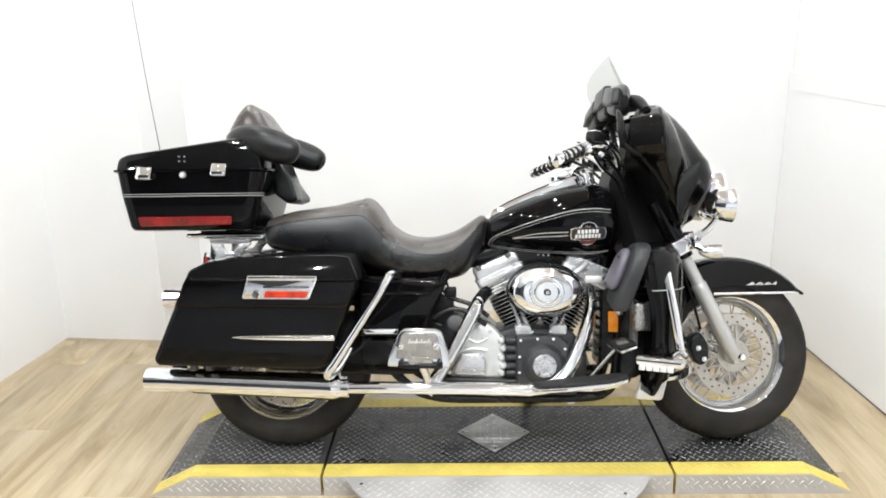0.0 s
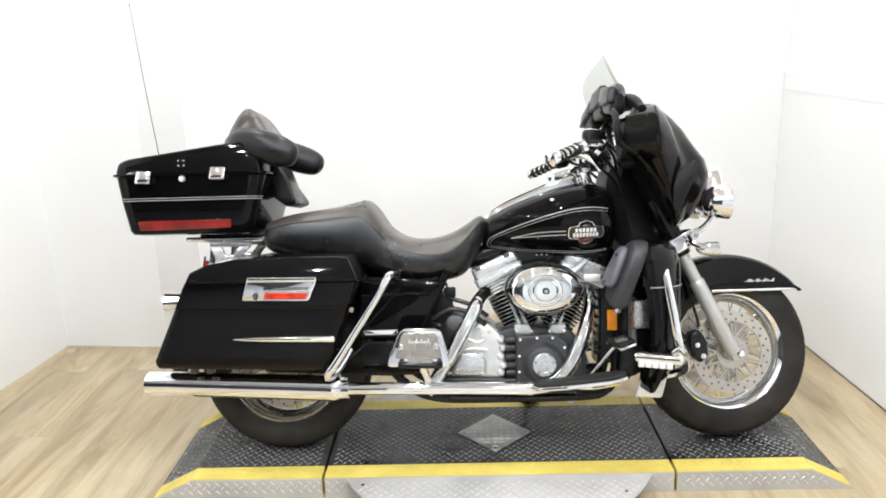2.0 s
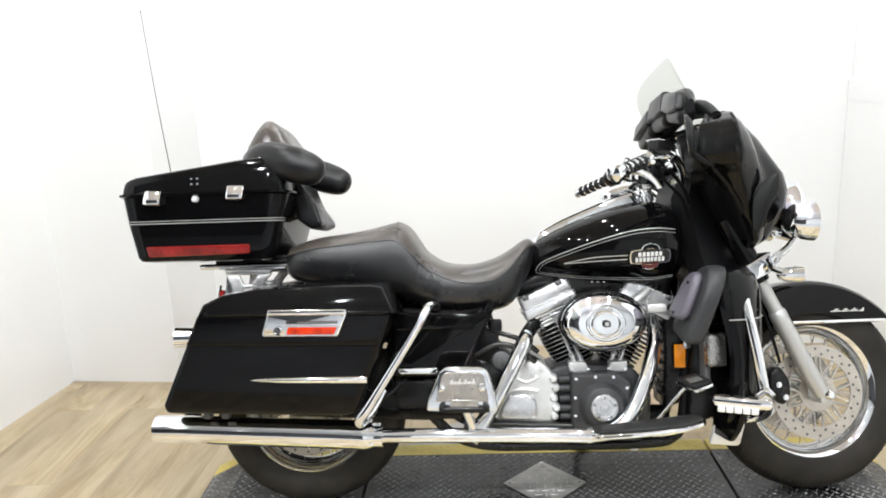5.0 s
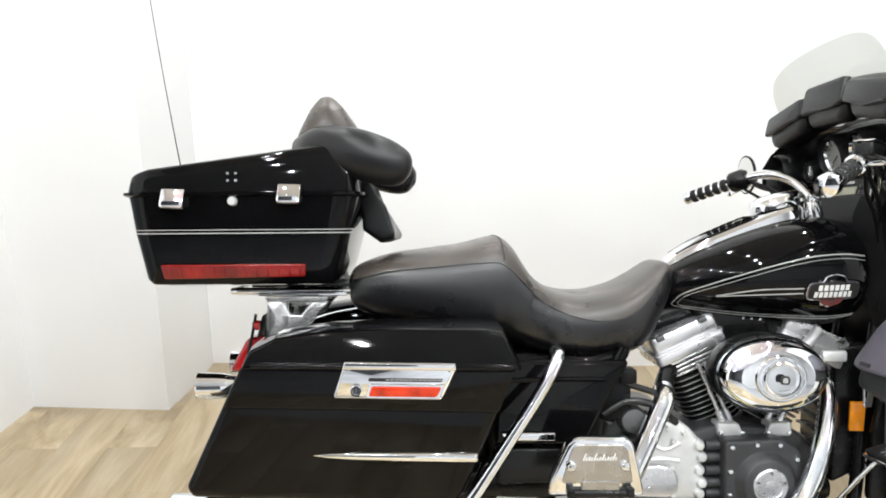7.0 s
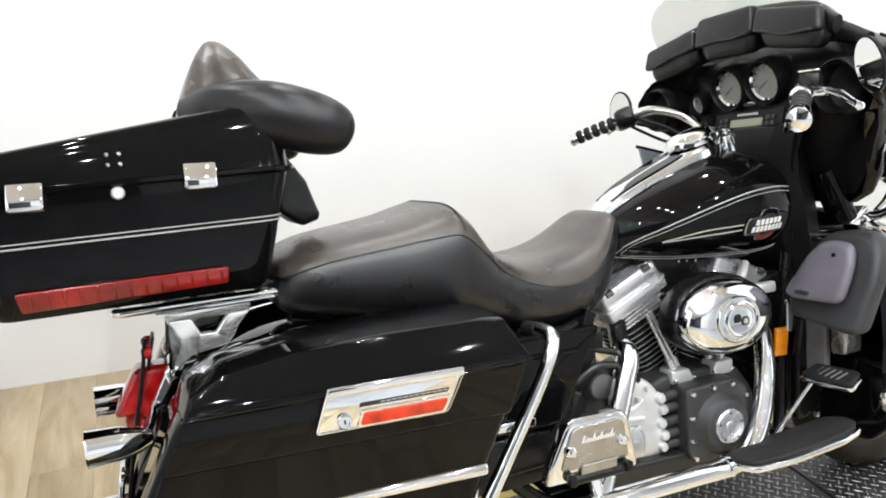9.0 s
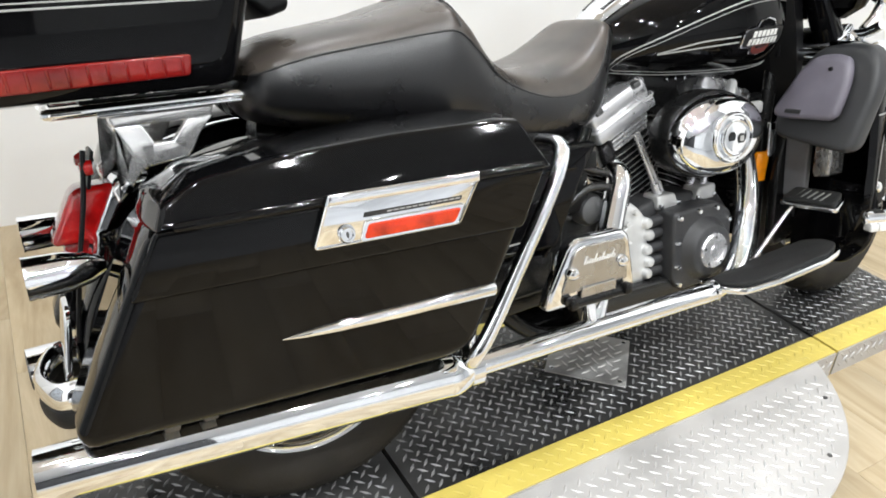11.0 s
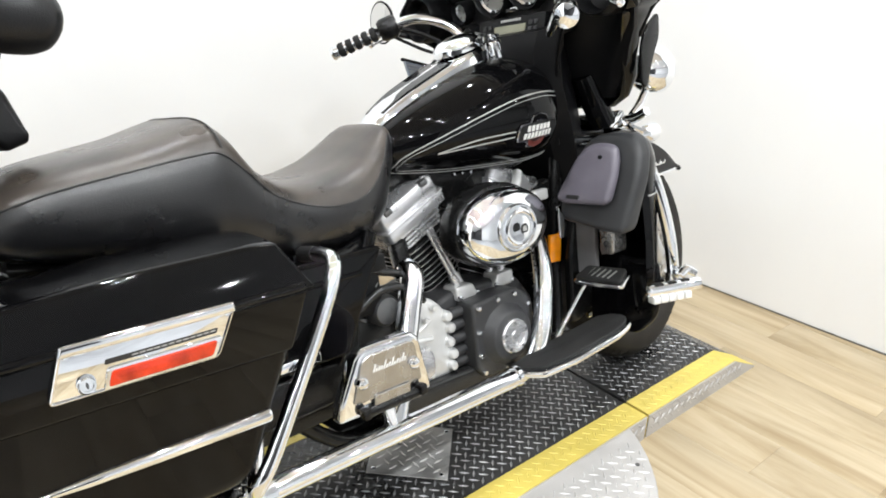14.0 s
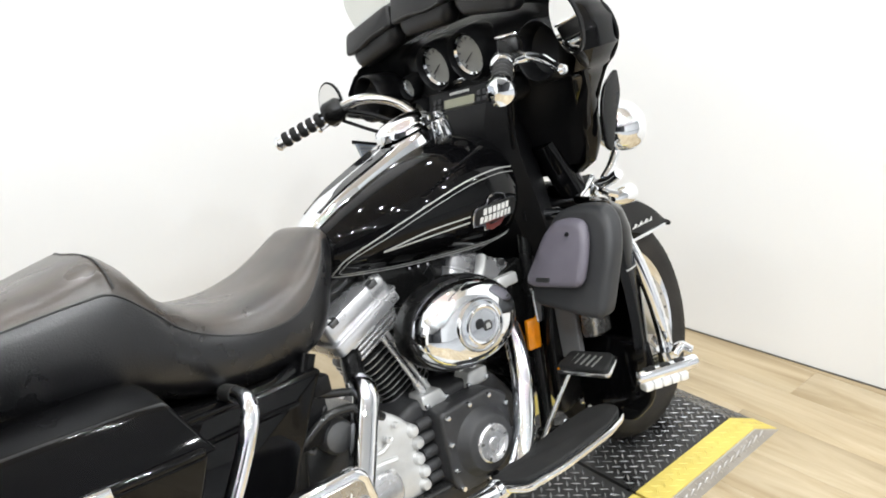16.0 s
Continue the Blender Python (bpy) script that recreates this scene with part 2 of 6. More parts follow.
def part(name, bm, material, parent, label="", sharp=38, kind=""):
    """Links a bmesh as one mesh under a thing or under a part."""
    bmesh.ops.remove_doubles(bm, verts=bm.verts, dist=2e-6)
    bmesh.ops.recalc_face_normals(bm, faces=bm.faces)
    me = bpy.data.meshes.new(name)
    bm.to_mesh(me)
    bm.free()
    ob = new(name, finish(me, material, sharp))
    ob.parent = parent
    return tagged(ob, label, kind=kind)


def thing(name, label, category, m=None, group="", kind=""):
    ob = new(name)
    ob.empty_display_size = 0.1
    if m is not None:
        ob.matrix_world = m
    return tagged(ob, label, category, group, kind)


def solid(name, bm, material, label, category="", kind="", group="", sharp=38):
    ob = part(name, bm, material, None, label, sharp, kind)
    return tagged(ob, label, category, group, kind)


def box(x0, x1, y0, y1, z0, z1, bev=0.0, bm=None):
    bm = bm or bmesh.new()
    r = bmesh.ops.create_cube(bm, size=1)
    for v in r["verts"]:
        v.co = Vector((x0 + (v.co.x + 0.5) * (x1 - x0), y0 + (v.co.y + 0.5) * (y1 - y0), z0 + (v.co.z + 0.5) * (z1 - z0)))
    if bev:
        es = list({e for v in r["verts"] for e in v.link_edges})
        bmesh.ops.bevel(bm, geom=es, offset=bev, segments=2, affect="EDGES", profile=0.5)
    return bm


def skin(rings, bm=None, closed=True, cap0=True, cap1=True):
    """Joins rings of points, all of one length, into a surface."""
    bm = bm or bmesh.new()
    vs = [[bm.verts.new(p) for p in r] for r in rings]
    n = len(rings[0])
    for a, b in zip(vs, vs[1:]):
        for i in range(n if closed else n - 1):
            j = (i + 1) % n
            bm.faces.new((a[i], a[j], b[j], b[i]))
    if closed and cap0:
        bm.faces.new(vs[0])
    if closed and cap1:
        bm.faces.new(vs[-1][::-1])
    return bm


def spline(pts, per=8):
    """Smooth curve through points (Catmull-Rom)."""
    p = [Vector(q) for q in pts]
    p = [2 * p[0] - p[1]] + p + [2 * p[-1] - p[-2]]
    out = []
    for a, b, c, d in zip(p, p[1:], p[2:], p[3:]):
        for i in range(per):
            t = i / per
            out.append(0.5 * ((2 * b) + (c - a) * t + (2 * a - 5 * b + 4 * c - d) * t * t + (3 * b - a - 3 * c + d) * t ** 3))
    return out + [p[-2]]


def tube(pts, r, seg=14, bm=None, flat=1.0, per=8, smooth=True):
    """A bent pipe; r is one radius, or one for each point."""
    if smooth and len(pts) > 2:
        path = spline(pts, per)
        rs = [r] * len(path) if not isinstance(r, (list, tuple)) else [v.x for v in spline([(q, 0, 0) for q in r], per)]
    else:
        path = [Vector(q) for q in pts]
        rs = [r] * len(path) if not isinstance(r, (list, tuple)) else list(r)
    rings, up = [], None
    for i, p in enumerate(path):
        d = (path[min(i + 1, len(path) - 1)] - path[max(i - 1, 0)]).normalized()
        if up is None:
            up = d.orthogonal().normalized() if abs(d.z) > 0.9 else (Vector((0, 0, 1)) - d * d.z).normalized()
        up = (up - d * up.dot(d)).normalized()
        side = d.cross(up)
        rings.append([p + (up * math.cos(a) + side * math.sin(a) * flat) * rs[i] for a in (2 * math.pi * k / seg for k in range(seg))])
    return skin(rings, bm)


def lathe(prof, centre, axis="y", seg=40, bm=None, sx=1.0, sz=1.0, m=None, close=False):
    """Turns (radius, along) about an axis through centre. close: joins the last ring to the first."""
    rings = []
    for r, h in prof:
        ring = []
        for k in range(seg):
            a = 2 * math.pi * k / seg
            u, w = math.cos(a) * r * sx, math.sin(a) * r * sz
            q = Vector((u, h, w)) if axis == "y" else Vector((h, u, w)) if axis == "x" else Vector((u, w, h))
            ring.append((m @ q if m is not None else q) + Vector(centre))
        rings.append(ring)
    if close:
        rings.append(rings[0])
        bm = bm or bmesh.new()
        vs = [[bm.verts.new(p) for p in r] for r in rings[:-1]]
        for a, b in zip(vs, vs[1:] + vs[:1]):
            for i in range(seg):
                bm.faces.new((a[i], a[(i + 1) % seg], b[(i + 1) % seg], b[i]))
        return bm
    return skin(rings, bm)


def inset(poly, d):
    """A polygon's outline drawn inwards by d (mitred), for points that run round it."""
    n = len(poly)
    area2 = sum(poly[i][0] * poly[(i + 1) % n][1] - poly[(i + 1) % n][0] * poly[i][1] for i in range(n))
    s = 1 if area2 > 0 else -1
    out = []
    for i in range(n):
        a, b, c = (Vector(poly[(i + k) % n]) for k in (-1, 0, 1))
        e1, e2 = (b - a).normalized(), (c - b).normalized()
        n1, n2 = Vector((-e1.y, e1.x)) * s, Vector((-e2.y, e2.x)) * s
        q = (n1 + n2)
        q = q.normalized() if q.length > 1e-6 else n1
        k = d / max(0.5, q.dot(n1))
        out.append((b.x + q.x * k, b.y + q.y * k))
    for _ in range(40):  # folds at tight corners close up
        for i in range(n):
            j = (i + 1) % n
            if (out[j][0] - out[i][0]) * (poly[j][0] - poly[i][0]) + (out[j][1] - out[i][1]) * (poly[j][1] - poly[i][1]) < 0:
                m = ((out[i][0] + out[j][0]) / 2, (out[i][1] + out[j][1]) / 2)
                out[i], out[j] = m, m
    return out


def rounded(poly, r, seg=4):
    """Rounds a polygon's corners."""
    n, out = len(poly), []
    for i in range(n):
        a, b, c = (Vector(poly[(i + k) % n]) for k in (-1, 0, 1))
        d1, d2 = a - b, c - b
        k = min(r, d1.length * 0.45, d2.length * 0.45)
        p, q = b + d1.normalized() * k, b + d2.normalized() * k
        for s in range(seg + 1):
            t = s / seg
            w = p * (1 - t) ** 2 + b * 2 * t * (1 - t) + q * t * t
            out.append((w.x, w.y))
    return out


def pad(poly, y0, y1, r=0.006, bm=None, place=None, steps=3):
    """A slab with the outline poly (x, z) from y0 to y1, its edges rounded by r. place maps (x, y, z)."""
    place = place or (lambda x, y, z: (x, y, z))
    s = 1 if y1 > y0 else -1
    levels = [(y0 + s * r * (1 - math.cos(a)), r * (1 - math.sin(a))) for a in (math.pi / 2 * k / steps for k in range(steps + 1))]
    levels += [(y1 - (y - y0), d) for y, d in reversed(levels)]
    return skin([[place(x, y, z) for x, z in inset(poly, d)] for y, d in levels], bm)


def mirrored(bm):
    for v in bm.verts:
        v.co.y = -v.co.y
    bmesh.ops.reverse_faces(bm, faces=bm.faces)
    return bm


def moved(bm, m):
    bm.transform(m)
    return bm


def lerp(table, x):
    """Smooth reading from rows (x, a, b, ...)."""
    if x <= table[0][0]:
        return table[0][1:]
    for a, b in zip(table, table[1:]):
        if x <= b[0]:
            t = (x - a[0]) / (b[0] - a[0])
            return tuple(p + (q - p) * t for p, q in zip(a[1:], b[1:]))
    return table[-1][1:]


# ---- the photo bay ----
FLOOR = -0.075
YF = -1.6
# plan corners: side wall to pier, pier to back wall, back wall to side wall
CL, CP, CB, CR = (-2.247, 1.112), (-1.690, 1.070), (-1.640, 1.527), (1.510, 1.400)
FL, FR = (-2.520, YF), (1.675, YF)
SHOP = -6.0
YW = -2.1                     # where the planks end and the unseen shop's grey floor begins


def prism(plan_, z0, z1):
    """An upright slab over a plan of (x, y) corners."""
    return skin([[(x, y, z0) for x, y in plan_], [(x, y, z1) for x, y in plan_]])


def along(a, b, y):
    """x of the wall line from a to b at y."""
    return a[0] + (b[0] - a[0]) * (y - a[1]) / (b[1] - a[1])


def strip_right(d0, d1, z0, z1):
    """A slab on the right-hand wall that stands from d0 to d1 off it."""
    return prism([(FR[0] - d0, FR[1]), (CR[0] - d0, CR[1] - 0.003), (CR[0] - d1, CR[1] - 0.003), (FR[0] - d1, FR[1])], z0, z1)


solid("floor", box(-5.2, 4.6, YW, 1.75, FLOOR - 0.10, FLOOR - 0.006), mat("dark_floor_joint", (0.40, 0.325, 0.225), 0.6, var=0.2), "pale oak vinyl plank floor", "floor", "structure")
floor = bpy.data.objects["floor"]
# unseen floor behind the camera, assumed grey so paint and chrome reflect neutral
solid("floor_shop", box(-5.2, 4.6, SHOP - 0.1, YW - 0.001, FLOOR - 0.10, FLOOR - 0.001), SHOPFLOOR, "unseen pale grey shop floor, toned for reflections", "floor", "structure")
Z0W = FLOOR - 0.02
solid("wall_back", prism([CB, CR, (CR[0], CR[1] + 0.12), (CB[0], CB[1] + 0.12)], Z0W, CEIL), WALL, "plain white painted back wall", "wall", "structure")
solid("wall_left", prism([FL, CL, (CL[0] - 0.12, CL[1]), (FL[0] - 0.12, FL[1])], Z0W, CEIL), WALL, "plain white painted side wall", "wall", "structure")
solid("wall_right", prism([FR, (FR[0] + 0.12, FR[1]), (CR[0] + 0.12, CR[1] + 0.12), (CR[0] + 0.0005, CR[1] + 0.12), (CR[0] + 0.0005, CR[1])], Z0W, CEIL), WALL, "plain white painted side wall", "wall", "structure")
solid("wall_panel_right", strip_right(0.0005, 0.012, FLOOR + 0.004, 1.128), WALL, "white lower wall panel with a thin ledge", "wall panel", "structure")
solid("wall_rail_right", strip_right(0.0005, 0.0145, 1.1285, 1.215), WALL, "white wall rail along the lower panel", "wall rail", "structure")
# dark strip drawn in place of the shadow gap between wall and floor
solid("baseboard", strip_right(0.0125, 0.016, FLOOR + 0.0005, FLOOR + 0.0035), STEEL, "thin dark strip for the shadow gap along the wall foot", "baseboard", "structure")
solid("wall_pier", prism([CP, (CB[0] - 0.0005, CB[1]), (CB[0] - 0.0005, CB[1] + 0.12), (CL[0] - 0.12, CB[1] + 0.12), (CL[0] - 0.12, CL[1] + 0.0005), (CL[0], CL[1] + 0.0005)], Z0W, CEIL), WALL, "white boxed-out corner pier", "wall", "structure")
solid("ceiling", prism([(FL[0] - 0.12, YF), (FR[0] + 0.12, YF), (CR[0] + 0.12, CB[1] + 0.12), (CL[0] - 0.12, CB[1] + 0.12)], CEIL, CEIL + 0.1), CEILPAINT, "plain beige ceiling", "ceiling", "structure")
# the darker shop behind the bay: unseen, added to close the room and shape reflections
solid("wall_shop_back", box(-5.2, -1.0, SHOP - 0.12, SHOP, FLOOR - 0.02, CEIL), SHOPWALL, "unseen dark grey shop wall, toned for reflections", "wall", "structure")
solid("wall_shop_white", box(-0.9995, 4.6, SHOP - 0.12, SHOP, FLOOR - 0.02, CEIL), WALL, "unseen white shop wall, toned for reflections", "wall", "structure")
solid("wall_shop_left", box(-5.32, -5.2, SHOP, YF, FLOOR - 0.02, CEIL), SHOPWALL, "unseen dark grey shop wall, toned for reflections", "wall", "structure")
solid("wall_shop_right", box(4.6, 4.72, SHOP, YF, FLOOR - 0.02, CEIL), WALL, "unseen white shop wall, toned for reflections", "wall", "structure")
solid("wall_return_left", box(-5.2, FL[0] - 0.121, YF, YF + 0.12, FLOOR - 0.02, CEIL), SHOPWALL, "unseen dark grey return wall, toned for reflections", "wall", "structure")
solid("wall_return_right", box(FR[0] + 0.121, 4.6, YF, YF + 0.12, FLOOR - 0.02, CEIL), SHOPWALL, "unseen dark grey return wall, toned for reflections", "wall", "structure")
solid("ceiling_shop", box(-5.2, 4.6, SHOP, YF - 0.001, CEIL, CEIL + 0.1), WALL, "unseen white shop ceiling", "ceiling", "structure")

for lx, ly, k in LAMPS:
    lamp = thing("ceiling_light", "round white ceiling downlight with a bright diffuser", "ceiling light", pose(lx, ly, CEIL), "ceiling lights")
    part("housing", lathe([(0.0, -0.0005), (0.075, -0.0005), (0.078, -0.006), (0.070, -0.045), (0.060, -0.047), (0.0, -0.047)], (0, 0, 0), "z", 28), LAMPCASE, lamp)
    part("diffuser", lathe([(0.0, -0.0475), (0.055, -0.0475), (0.055, -0.060), (0.048, -0.066), (0.0, -0.067)], (0, 0, 0), "z", 28), TUBE, lamp, "glowing diffuser")

# framed wire mesh on the side wall
mesh_panel = thing("mesh_panel", "rusty steel frame holding wire mesh, fixed on the white wall", "mesh panel", pose(along(FL, CL, 0.5), 0.5, 0, 0, 0, -math.degrees(math.atan2(CL[0] - FL[0], CL[1] - FL[1]))))
Y1, Y0P, ZP0, ZP1 = 0.0, -1.25, 0.02, 1.29
for nm, b in (("frame_post", (0.001, 0.035, Y1 - 0.055, Y1, ZP0, ZP1)), ("frame_post", (0.001, 0.035, Y0P, Y0P + 0.055, ZP0, ZP1)),
              ("frame_rail", (0.001, 0.034, Y0P + 0.0555, Y1 - 0.0555, ZP0, ZP0 + 0.055)), ("frame_rail", (0.001, 0.034, Y0P + 0.0555, Y1 - 0.0555, ZP1 - 0.055, ZP1))):
    part(nm, box(*b, 0.003), RUST, mesh_panel)
part("backing", box(0.001, 0.006, Y0P + 0.056, Y1 - 0.056, ZP0 + 0.056, ZP1 - 0.056), PALEPANEL, mesh_panel, "pale blue-white backing")
bm = bmesh.new()
ya, yb_, za, zb_ = Y0P + 0.05, Y1 - 0.05, ZP0 + 0.05, ZP1 - 0.05
for sgn in (1, -1):
    c0 = -1.4
    while c0 < 2.6:
        # a wire along z = sgn * 0.55 * y + c0, cut to the opening
        pts = []
        for k in range(41):
            y = ya + (yb_ - ya) * k / 40
            z = sgn * 0.55 * (y - (ya + yb_) / 2) + c0
            if za <= z <= zb_:
                pts.append((0.012 + 0.002 * sgn, y, z))
        if len(pts) > 1:
            tube([pts[0], pts[-1]], 0.0016, 4, bm, smooth=False)
        c0 += 0.024
part("wire_mesh", bm, MESHWIRE, mesh_panel, kind="stuff")
for k in range(6):
    part("bolt", lathe([(0.0, 0.043), (0.006, 0.042), (0.009, 0.038), (0.009, 0.035)], (0, Y1 - 0.018, 0.05 + k * 0.238), "x", 10), CHROME, mesh_panel)


# ---- the lift table ----
TX0, TX1 = -1.225, 1.165      # ramp tips
TA, TB = -1.085, 1.025        # ends of the level top
J1, J2 = -0.63, 0.57          # joints
TY = 0.283
YI = 0.205                    # inside edge of the yellow band
table = thing("lift_table", "low black tread-plate motorcycle lift with yellow edges", "lift table", pose(0, 0, FLOOR, 0, 0, 0.6))
H = -FLOOR


def slab_section(x0, x1, tip0=None, tip1=None):
    """Side outline of one section of the table, (x, z) with z from the floor."""
    poly = []
    poly.append((tip0 if tip0 is not None else x0, 0.0))
    poly.append((tip1 if tip1 is not None else x1, 0.0))
    if tip1 is not None:
        poly.append((tip1, 0.006))
    poly.append((x1, H))
    poly.append((x0, H))
    if tip0 is not None:
        poly.append((tip0, 0.006))
    return poly


for x0, x1, t0, t1 in ((TA, J1 - 0.005, TX0, None), (J1 + 0.005, J2 - 0.005, None, None), (J2 + 0.005, TB, None, TX1)):
    poly = slab_section(x0, x1, t0, t1)
    deck = part("deck_section", skin([[(x, -YI, z) for x, z in poly], [(x, YI, z) for x, z in poly]]), TREADBLACK, table, sharp=20)
    for s in (-1, 1):
        a, b = (YI + 0.001) * s, (TY - 0.003) * s
        part("yellow_edge", skin([[(x, a, z + 0.001) for x, z in poly], [(x, b, z + 0.001) for x, z in poly]]), YELLOW, table, "yellow painted edge band", sharp=20)
        part("side_plate", skin([[(x, b + 0.0005 * s, z - 0.002) for x, z in poly], [(x, b + 0.004 * s, z - 0.002) for x, z in poly]]), ALUPLATE, table, "bare aluminium tread side", sharp=20)


def lug(bm, c, u, v, n, a, b, h):
    """One raised lozenge: centre, long and short way, normal, half sizes and height."""
    p = [c + u * a, c + v * b, c - u * a, c - v * b]
    q = [c + u * a * 0.55 + n * h, c - u * a * 0.55 + n * h]
    w = [bm.verts.new(t) for t in p]
    s, t = bm.verts.new(q[0]), bm.verts.new(q[1])
    bm.faces.new((w[0], w[1], s))
    bm.faces.new((w[1], w[2], t, s))
    bm.faces.new((w[2], w[3], t))
    bm.faces.new((w[3], w[0], s, t))


def tread(inside, x0, x1, y0, y1, at, pitch, a, b, h, name, material, parent, label, turn_=45):
    """Rows of lozenges lying by turns along and across; at(x, y) gives place, ways and normal."""
    bm = bmesh.new()
    w = radians(turn_)
    cw, sw = math.cos(w), math.sin(w)
    cx, cy, n_ = (x0 + x1) / 2, (y0 + y1) / 2, int(math.hypot(x1 - x0, y1 - y0) / 2 / pitch) + 1
    for i in range(-n_, n_ + 1):
        for j in range(-n_, n_ + 1):
            x, y = cx + (i * cw - j * sw) * pitch, cy + (i * sw + j * cw) * pitch
            if not (x0 <= x <= x1 and y0 <= y <= y1 and inside(x, y)):
                continue
            c, u, v, n = at(x, y)
            p, q = u * cw + v * sw, v * cw - u * sw
            if (i + j) % 2:
                p, q = q, p
            lug(bm, c, p, q, n, a, b, h)
    return part(name, bm, material, parent, label, sharp=5, kind="stuff")


def deck_at(x, y):
    if x < TA:
        k, n = (H - 0.006) / (TA - TX0), None
        u = Vector((1, 0, k)).normalized()
        return Vector((x, y, H - (TA - x) * k)), u, Vector((0, 1, 0)), Vector((-k, 0, 1)).normalized()
    if x > TB:
        k = (H - 0.006) / (TX1 - TB)
        return Vector((x, y, H - (x - TB) * k)), Vector((1, 0, -k)).normalized(), Vector((0, 1, 0)), Vector((k, 0, 1)).normalized()
    return Vector((x, y, H)), Vector((1, 0, 0)), Vector((0, 1, 0)), Vector((0, 0, 1))


def deck_in(x, y):
    return abs(x - J1) > 0.018 and abs(x - J2) > 0.018 and abs(y) < YI - 0.008 and not abs(x + 0.03) + abs(y) < 0.145


tread(deck_in, TX0 + 0.015, TX1 - 0.01, -YI + 0.012, YI - 0.01, deck_at, 0.0225, 0.0135, 0.0034, 0.0020, "tread_pattern", TREADTOP, table, "worn raised tread lozenges")
for s in (-1, 1):
    tread(lambda x, y: abs(x - J1) > 0.018 and abs(x - J2) > 0.018, TX0 + 0.02, TX1 - 0.01, s * 0.244 - 0.03, s * 0.244 + 0.032,
          lambda x, y: (deck_at(x, y)[0] + Vector((0, 0, 0.001)), *deck_at(x, y)[1:]), 0.0225, 0.0130, 0.0034, 0.0016, "edge_tread", YELLOW, table, "yellow painted tread lozenges")


def side_at(x, z):
    return Vector((x, -TY - 0.0015, z)), Vector((1, 0, 0)), Vector((0, 0, 1)), Vector((0, -1, 0))


def side_in(x, z):
    top = deck_at(x, 0)[0].z - 0.01
    return z < top and abs(x - J1) > 0.015 and abs(x - J2) > 0.015


tread(side_in, TX0 + 0.03, TX1 - 0.02, 0.014, 0.072, side_at, 0.0225, 0.0130, 0.0034, 0.0020, "side_tread", ALULUG, table, "bare aluminium tread lozenges")

# round turning plate under the table's middle
turn = thing("turning_plate", "round silver aluminium tread turntable plate under the lift", "turntable", pose(-0.03, -0.03, FLOOR))
RT = 0.578
part("plate", lathe([(0.0, H - 0.014), (RT - 0.002, H - 0.014), (RT, H - 0.012), (RT, H - 0.006), (RT - 0.002, H - 0.004), (0.0, H - 0.004)], (0, 0, 0), "z", 96), ALUPLATE, turn)
part("drum", lathe([(0.0, 0.0), (0.33, 0.0), (0.33, H - 0.015), (0.0, H - 0.015)], (0, 0, 0), "z", 48), STEEL, turn, "dark drum")
tread(lambda x, y: x * x + y * y < (RT - 0.015) ** 2 and y < -TY + 0.022, -RT, RT, -RT, -TY,
      lambda x, y: (Vector((x, y, H - 0.0042)), Vector((1, 0, 0)), Vector((0, 1, 0)), Vector((0, 0, 1))), 0.0250, 0.0148, 0.0036, 0.0018, "plate_tread", ALULUG, turn, "bright tread lozenges")

for a in (-40, -62, -84, -106, -128, -147):
    part("plate_screw", lathe([(0.006, 0.0), (0.0055, 0.002), (0.0, 0.0022)], ((RT - 0.035) * math.cos(radians(a)), (RT - 0.035) * math.sin(radians(a)), H - 0.004), "z", 10), STEEL, turn)

# silver square plate let into the deck, set cornerwise
diamond = thing("diamond_plate", "small silver tread plate set cornerwise on the deck", "plate", pose(-0.03, 0, 0.0015))
part("plate", pad([(0.137, 0), (0, 0.14), (-0.137, 0), (0, -0.14)], 0.0, 0.0035, 0.001, place=lambda x, y, z: (x, z, y)), SHADEDPLATE, diamond)
tread(lambda x, y: abs(x) + abs(y) < 0.122, -0.13, 0.13, -0.13, 0.13,
      lambda x, y: (Vector((x, y, 0.0035)), Vector((1, 0, 0)), Vector((0, 1, 0)), Vector((0, 0, 1))), 0.0250, 0.0145, 0.0036, 0.0018, "plate_tread", ALULUG, diamond, "bright tread lozenges", 0)
for x, y in ((0.115, 0), (-0.115, 0), (0, 0.118), (0, -0.118)):
    part("bolt", lathe([(0.006, 0.0035), (0.006, 0.006), (0.003, 0.0075), (0.0, 0.0078)], (x, y, 0), "z", 10), CHROME, diamond)


# ---- the motorcycle, in its own upright frame, then leaned onto its side stand ----
LEAN, BASE_Y = -13.5, -0.03
bike = thing("motorcycle", "black touring motorcycle with chrome trim, leaning on its side stand", "motorcycle", pose(0, BASE_Y, 0, LEAN))
ZW = 0.313
XF, XRW = 0.805, -0.785


def group_part(name, bm, material, label=""):
    return part(name, bm, material, bike, label)


def sec(w, zt, zb, n=28, p=0.62, q=0.75, low=0.9):
    """Cross-section ring (y, z): rounded, with the lower half drawn in a little."""
    zc, h, out = (zt + zb) / 2, (zt - zb) / 2, []
    for k in range(n):
        a = 2 * math.pi * k / n
        c, s = math.cos(a), math.sin(a)
        y = w * math.copysign(abs(c) ** p, c) * (1 if s >= 0 else low + (1 - low) * (1 + s))
        out.append((y, zc + h * math.copysign(abs(s) ** q, s)))
    return out


